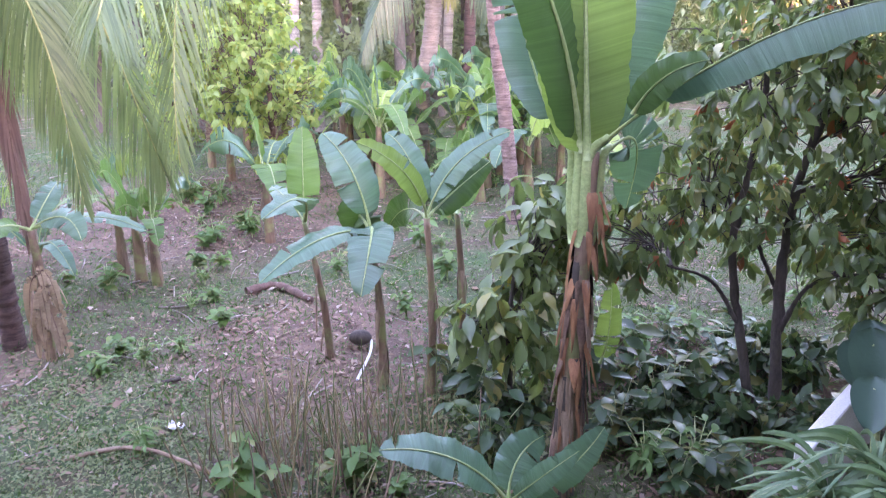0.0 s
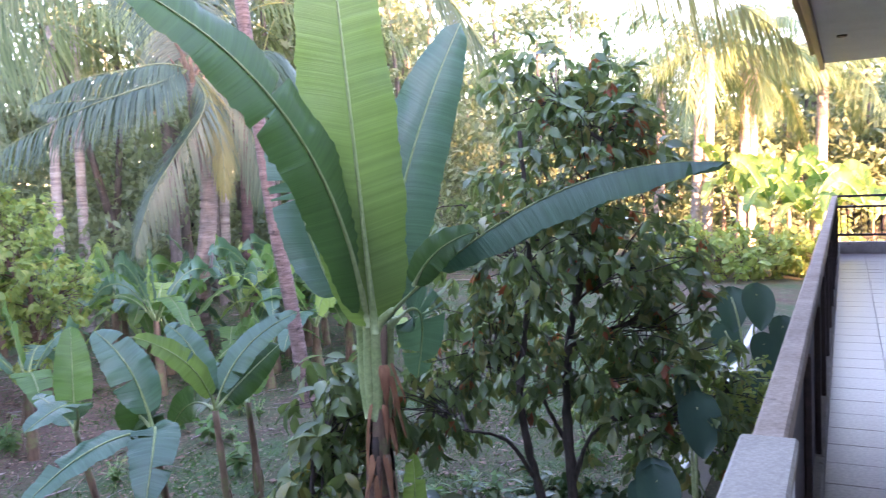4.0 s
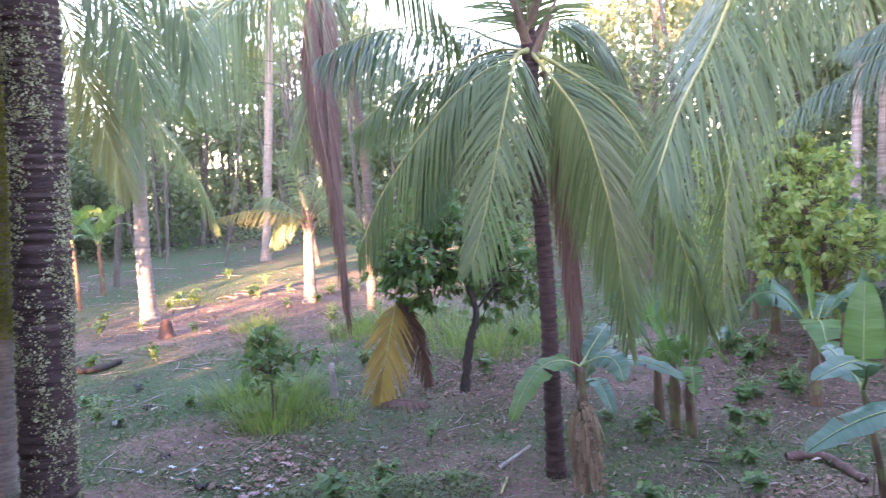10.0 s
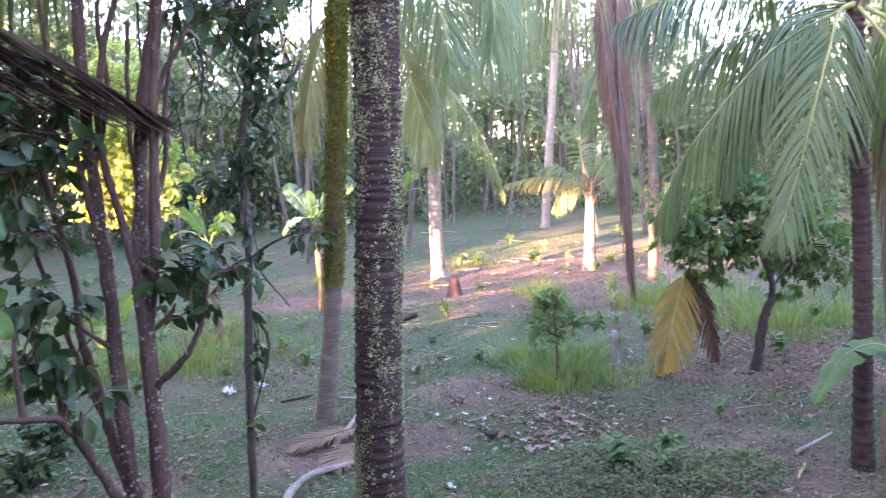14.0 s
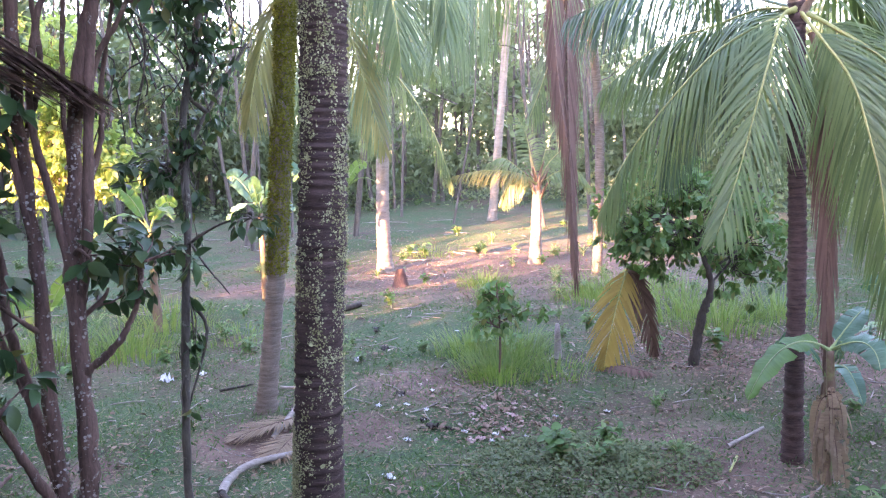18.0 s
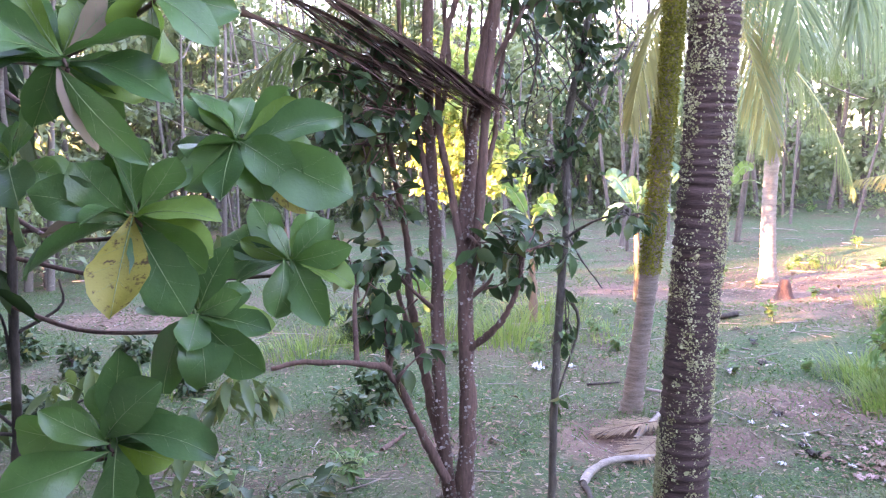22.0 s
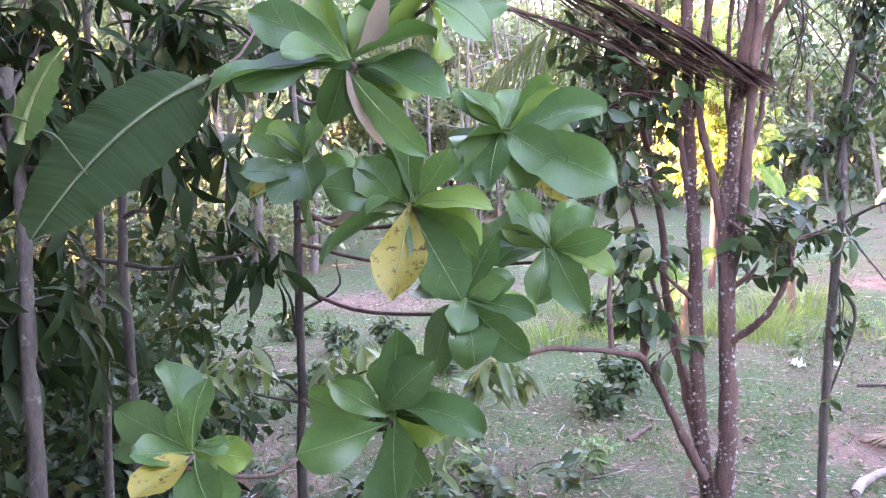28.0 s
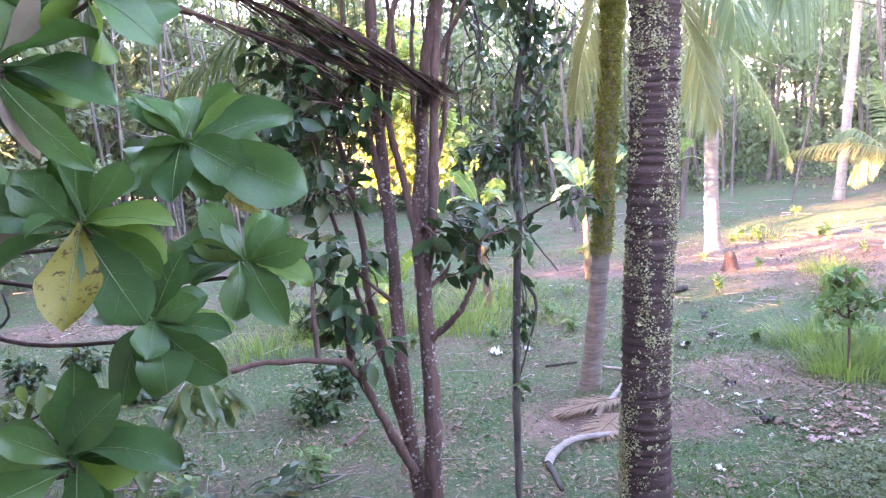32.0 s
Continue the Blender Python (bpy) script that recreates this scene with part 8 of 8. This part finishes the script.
fallen_log([g((-4.04, 6.33, 0)), g((-3.88, 5.96, 0), 0.05)], 0.014, 0.01, "short yellow stick on the soil", RIB_YELLOW)
fallen_log([g((-1.90, 8.07, 0), 0.05), g((-1.60, 8.23, 0), 0.05), g((-1.14, 7.61, 0), 0.04)], 0.05, 0.035, "rotting dark log among the leaves", BARK_BROWN)
fallen_log([g((-2.06, 5.72, 0)), g((-1.93, 5.78, 0))], 0.02, 0.015, "short dark stick on the soil", BARK_DARK)
fallen_log([g((-2.36, 4.60, 0), 0.05), g((-1.86, 4.65, 0), 0.1), g((-1.17, 4.38, 0), 0.05)], 0.018, 0.012, "long dry cane lying across the weeds", HUSK)
fallen_log([g((-8.27, 0.77, 0), 0.04), g((-8.69, 1.08, 0), 0.06)], 0.03, 0.02, "short broken branch on the grass", BARK_BROWN)
fallen_log([g((-9.80, 3.70, 0), 0.03), g((-9.71, 4.12, 0), 0.03)], 0.018, 0.012, "thin dark stick near the trunk", BARK_DARK)
pipe = thing("plastic_pipe", g((-0.46, 6.25, 0)), "short bent piece of white plastic pipe", "pipe")
part("tube", tube(Soup(), poly([g((-0.54, 5.91, 0), 0.02), g((-0.45, 6.19, 0), 0.12), g((-0.46, 6.60, 0), 0.05)], 12), 0.012, 8), PLASTIC_WHITE, pipe)
nut = thing("coconut_husk", g((-0.56, 6.59, 0), 0.06), "old brown coconut lying on the ground", "coconut")
c0 = np.array(g((-0.56, 6.59, 0), 0.08))
part("shell", tube(Soup(), c0 + np.array([[0.02 * k - 0.1, 0, 0] for k in range(11)]), 0.07 * np.sqrt(np.clip(1 - ((np.arange(11) - 5) / 5.2) ** 2, 0.02, 1)), 10), BARK_DARK, nut)
stump = thing("tree_stump", g((-14.91, 10.14, 0), 0), "low ragged dark tree stump", "stump")
q0 = np.array(g((-14.88, 10.15, 0), 0))
part("wood", tube(Soup(), q0 + np.array([[0, 0, -0.05], [0, 0, 0.1], [0.02, 0, 0.28], [0.03, 0, 0.42]]), [0.24, 0.17, 0.13, 0.09], 9), BARK_BROWN, stump)
stump = thing("tree_stump", g((-8.11, 8.21, 0), 0), "narrow grey upright stump in the grass", "stump")
q0 = np.array(g((-7.89, 7.98, 0), 0))
part("wood", tube(Soup(), q0 + np.array([[0, 0, -0.05], [0, 0, 0.2], [0.0, 0, 0.5]]), [0.06, 0.05, 0.035], 8), WOOD_DEAD, stump)


def scrap(p, size, label, material, seed):
    """A crumpled sheet of litter."""
    q = np.random.default_rng(seed)
    ob = thing("litter_scrap", g(p, 0), label, "litter", "litter scraps")
    c = np.array(g(p, 0.03))
    n = 7
    i, j = np.meshgrid(np.linspace(-0.5, 0.5, n), np.linspace(-0.5, 0.5, n), indexing="ij")
    v = np.stack([c[0] + i * size * 0.8 + 0.05 * size * q.normal(size=i.shape), c[1] + j * size * 0.5 + 0.05 * size * q.normal(size=i.shape), c[2] - 0.02 + 0.16 * size * np.abs(q.normal(size=i.shape))], -1)
    a, b = np.meshgrid(np.arange(n - 1), np.arange(n - 1), indexing="ij")
    part("sheet", Soup().add(v, np.stack([a * n + b, (a + 1) * n + b, (a + 1) * n + b + 1, a * n + b + 1], -1)), material, ob)


scrap((-10.80, 3.35, 0), 0.28, "crumpled white plastic bag on the grass", PLASTIC_WHITE, 1)
scrap((-10.69, 3.81, 0), 0.18, "crumpled pale plastic scrap on the grass", PLASTIC_WHITE, 2)
scrap((-7.49, 0.09, 0), 0.26, "crumpled white plastic bag on the soil", PLASTIC_WHITE, 3)
scrap((-9.62, 5.71, 0), 0.16, "pale piece of paper litter on the grass", PLASTIC_WHITE, 4)
scrap((-11.38, 7.17, 0), 0.16, "dark rubber scrap on the ground", METAL_BLACK, 5)
scrap((-8.25, -3.62, 0), 0.2, "pale crumpled plastic litter under the tree", PLASTIC_WHITE, 6)
scrap((-7.86, -5.15, 0), 0.25, "pale crumpled plastic litter under the dark tree", PLASTIC_WHITE, 7)
scrap((-7.03, -2.87, 0), 0.2, "flat white scrap on the soil", PLASTIC_WHITE, 8)
scrap((-6.01, 3.75, 0), 0.14, "small pale plastic scrap on the weeds", PLASTIC_WHITE, 9)
scrap((-1.76, 5.05, 0), 0.14, "small pale plastic scrap in the weeds", PLASTIC_WHITE, 10)
scrap((1.36, 8.91, 0), 0.2, "pale scrap of cloth caught low in the bush", PLASTIC_WHITE, 11)
# ---- broken bits of rubbish in a heap, and single scraps round it ----
for k, (x_, y_) in enumerate([(-6.55, 5.12), (-6.83, 5.47), (-6.31, 5.13), (-6.48, 5.38), (-6.29, 5.33), (-6.3, 5.48), (-6.51, 5.81), (-6.42, 5.81), (-6.03, 5.52), (-5.96, 5.56), (-6.33, 5.02), (-7.0, 5.99), (-6.19, 6.15), (-6.75, 6.04), (-6.89, 5.69), (-6.13, 5.85), (-6.18, 5.18), (-6.15, 5.31)]):
    scrap((x_, y_, 0), 0.09 + 0.02 * (k % 4), "pale broken bit of rubbish in a heap on the soil", (PLASTIC_WHITE, PLASTIC_PINK, PLASTIC_PINK, HUSK)[k % 4], 40 + k)
for k, (x_, y_, w_) in enumerate([(-9.55, 5.66, 0.15), (-7.53, 5.05, 0.1), (-6.77, 4.5, 0.12), (-7.7, 4.77, 0.1), (-7.27, 5.14, 0.08), (-7.86, 5.19, 0.08), (-7.77, 5.61, 0.09), (-5.88, 6.67, 0.09), (-10.34, 8.11, 0.08), (-7.06, 4.94, 0.08)]):
    scrap((x_, y_, 0), w_, "small pale scrap lying on the thin grass", PLASTIC_WHITE, 80 + k)
for k, (x_, y_) in enumerate([(-12.23, 7.38), (-11.22, 7.08), (-6.87, 4.92), (-6.71, 5.04), (-7.88, 5.21), (-9.84, 6.3), (-7.06, 4.94)]):
    scrap((x_, y_, 0), 0.13 + 0.03 * (k % 3), "dark piece of old husk on the ground", BARK_DARK, 100 + k)
fr = thing("fallen_frond", g((-7.57, 3.39, 0)), "dry grey palm frond lying on the ground", "palm frond")
frond(fr, g((-7.95, 3.85, 0), 0.05), g((-7.85, 3.50, 0), 0.12), g((-7.95, 3.05, 0), 0.04), 0.34, LEAF_DRY, RIB_DEAD, 8, 52, 0.02, 0.05)
frond(fr, g((-7.60, 3.65, 0), 0.05), g((-7.40, 3.45, 0), 0.10), g((-7.20, 3.15, 0), 0.04), 0.36, LEAF_DRY, RIB_DEAD, 9, 52, 0.02, 0.05)
fr = thing("fallen_frond", g((-6.63, 7.83, 0)), "dry brown palm frond lying below the dying frond", "palm frond")
frond(fr, g((-7.17, 8.01, 0), 0.05), g((-6.71, 7.93, 0), 0.1), g((-6.21, 7.90, 0), 0.05), 0.35, LEAF_COCO_DEAD, RIB_DEAD, 10, 40, 0.2, 0.05)

for o in list(hung.children) + [c for f_ in bpy.data.objects if f_.name.startswith("fallen_frond") for c in f_.children]:
    tagged(o, kind="stuff")

# ---- lichen on the near trunk, leaf by leaf in its bark ----
tl = poly([(-4.48, 2.17, 0.64), (-4.45, 2.23, 1.54), (-4.40, 2.33, 2.97), (-4.37, 2.38, 4.06)], 60)
n = 52000
k = r.integers(0, 59, n)
a = r.uniform(0, 6.3, n)
out = np.stack([np.cos(a), np.sin(a), 0 * a], -1)
base = tl[k] + (tl[k + 1] - tl[k]) * r.random((n, 1))
keep = np.array([noise.noise(Vector((q * 1.3, z * 1.6, 4.0))) for q, z in zip(a, base[:, 2])]) + 0.8 * np.array([noise.noise(Vector((math.cos(q) * 2.2, math.sin(q) * 2.2, z * 9.0))) for q, z in zip(a, base[:, 2])]) + 0.3 * r.normal(size=n) > 0.2
base, out = base[keep], out[keep]
n = len(base)
li = scatter(Soup(), strip(3, (0.3, 0.5, 0.2), 0.2, 0.1), base + out * 0.158, ball(n, r) - out * 0.3, out + ball(n, r) * 0.35, np.exp(r.normal(size=n) * 0.38 - 4.85))
lo = part("lichen", li, LICHEN, near_palm, "pale yellow-green flecks of lichen")
tagged(lo, kind="stuff")
n = 15000
tl = poly([(-8.32, 3.88, 1.69), (-8.15, 4.01, 3.60), (-8.00, 4.07, 4.87)], 60)
k = r.integers(0, 59, n)
a = r.uniform(0, 6.3, n)
out = np.stack([np.cos(a), np.sin(a), 0 * a], -1)
li = scatter(Soup(), LEAF_SIMPLE, tl[k] + (tl[k + 1] - tl[k]) * r.random((n, 1)) + out * 0.112, ball(n, r) + np.array([0, 0, -0.5]), out + ball(n, r) * 0.4, r.uniform(0.022, 0.048, n))
tagged(part("moss", li, LEAF_MOSS, mossy, "tufts of yellow-green moss"), kind="stuff")

fl_ = Soup()
for pts in ([(-4.71, 0.77, 0.92), (-4.71, 0.73, 1.56), (-4.76, 0.74, 2.41), (-4.81, 0.73, 3.26), (-4.86, 0.77, 4.12)], [(-4.64, 0.85, 0.94), (-4.63, 0.88, 1.57), (-4.63, 0.89, 2.46), (-4.66, 0.94, 2.92), (-4.70, 1.01, 3.41)]):
    tl = poly(pts, 60)
    n = 1100
    k = r.integers(0, 59, n)
    a = r.uniform(0, 6.3, n)
    out = np.stack([np.cos(a), np.sin(a), 0 * a], -1)
    scatter(fl_, strip(4, (0.25, 0.5, 0.45, 0.15), 0.2, 0.1), tl[k] + (tl[k + 1] - tl[k]) * r.random((n, 1)) + out * (0.056 - 0.022 * k / 59)[:, None], ball(n, r) - out * 0.2, out + ball(n, r) * 0.3, r.uniform(0.006, 0.02, n))
tagged(part("lichen", fl_, WOOD_DEAD, multi, "pale grey flecks of lichen"), kind="stuff")

# ---- floor tiles ----
tile_mesh = vbox(Soup(), (0, 0.316), (0, 0.376), (FLOOR - 0.006, FLOOR), 0.003).mesh("tile", TILE, False)
for i in range(57):
    for j in range(3):
        w_ = new("tile", tile_mesh)
        w_.location = ver(-2.92 + 0.32 * i, -0.02 + 0.38 * j, 0.0005 * ((i * 7 + j * 3) % 3))
        w_.parent = slab
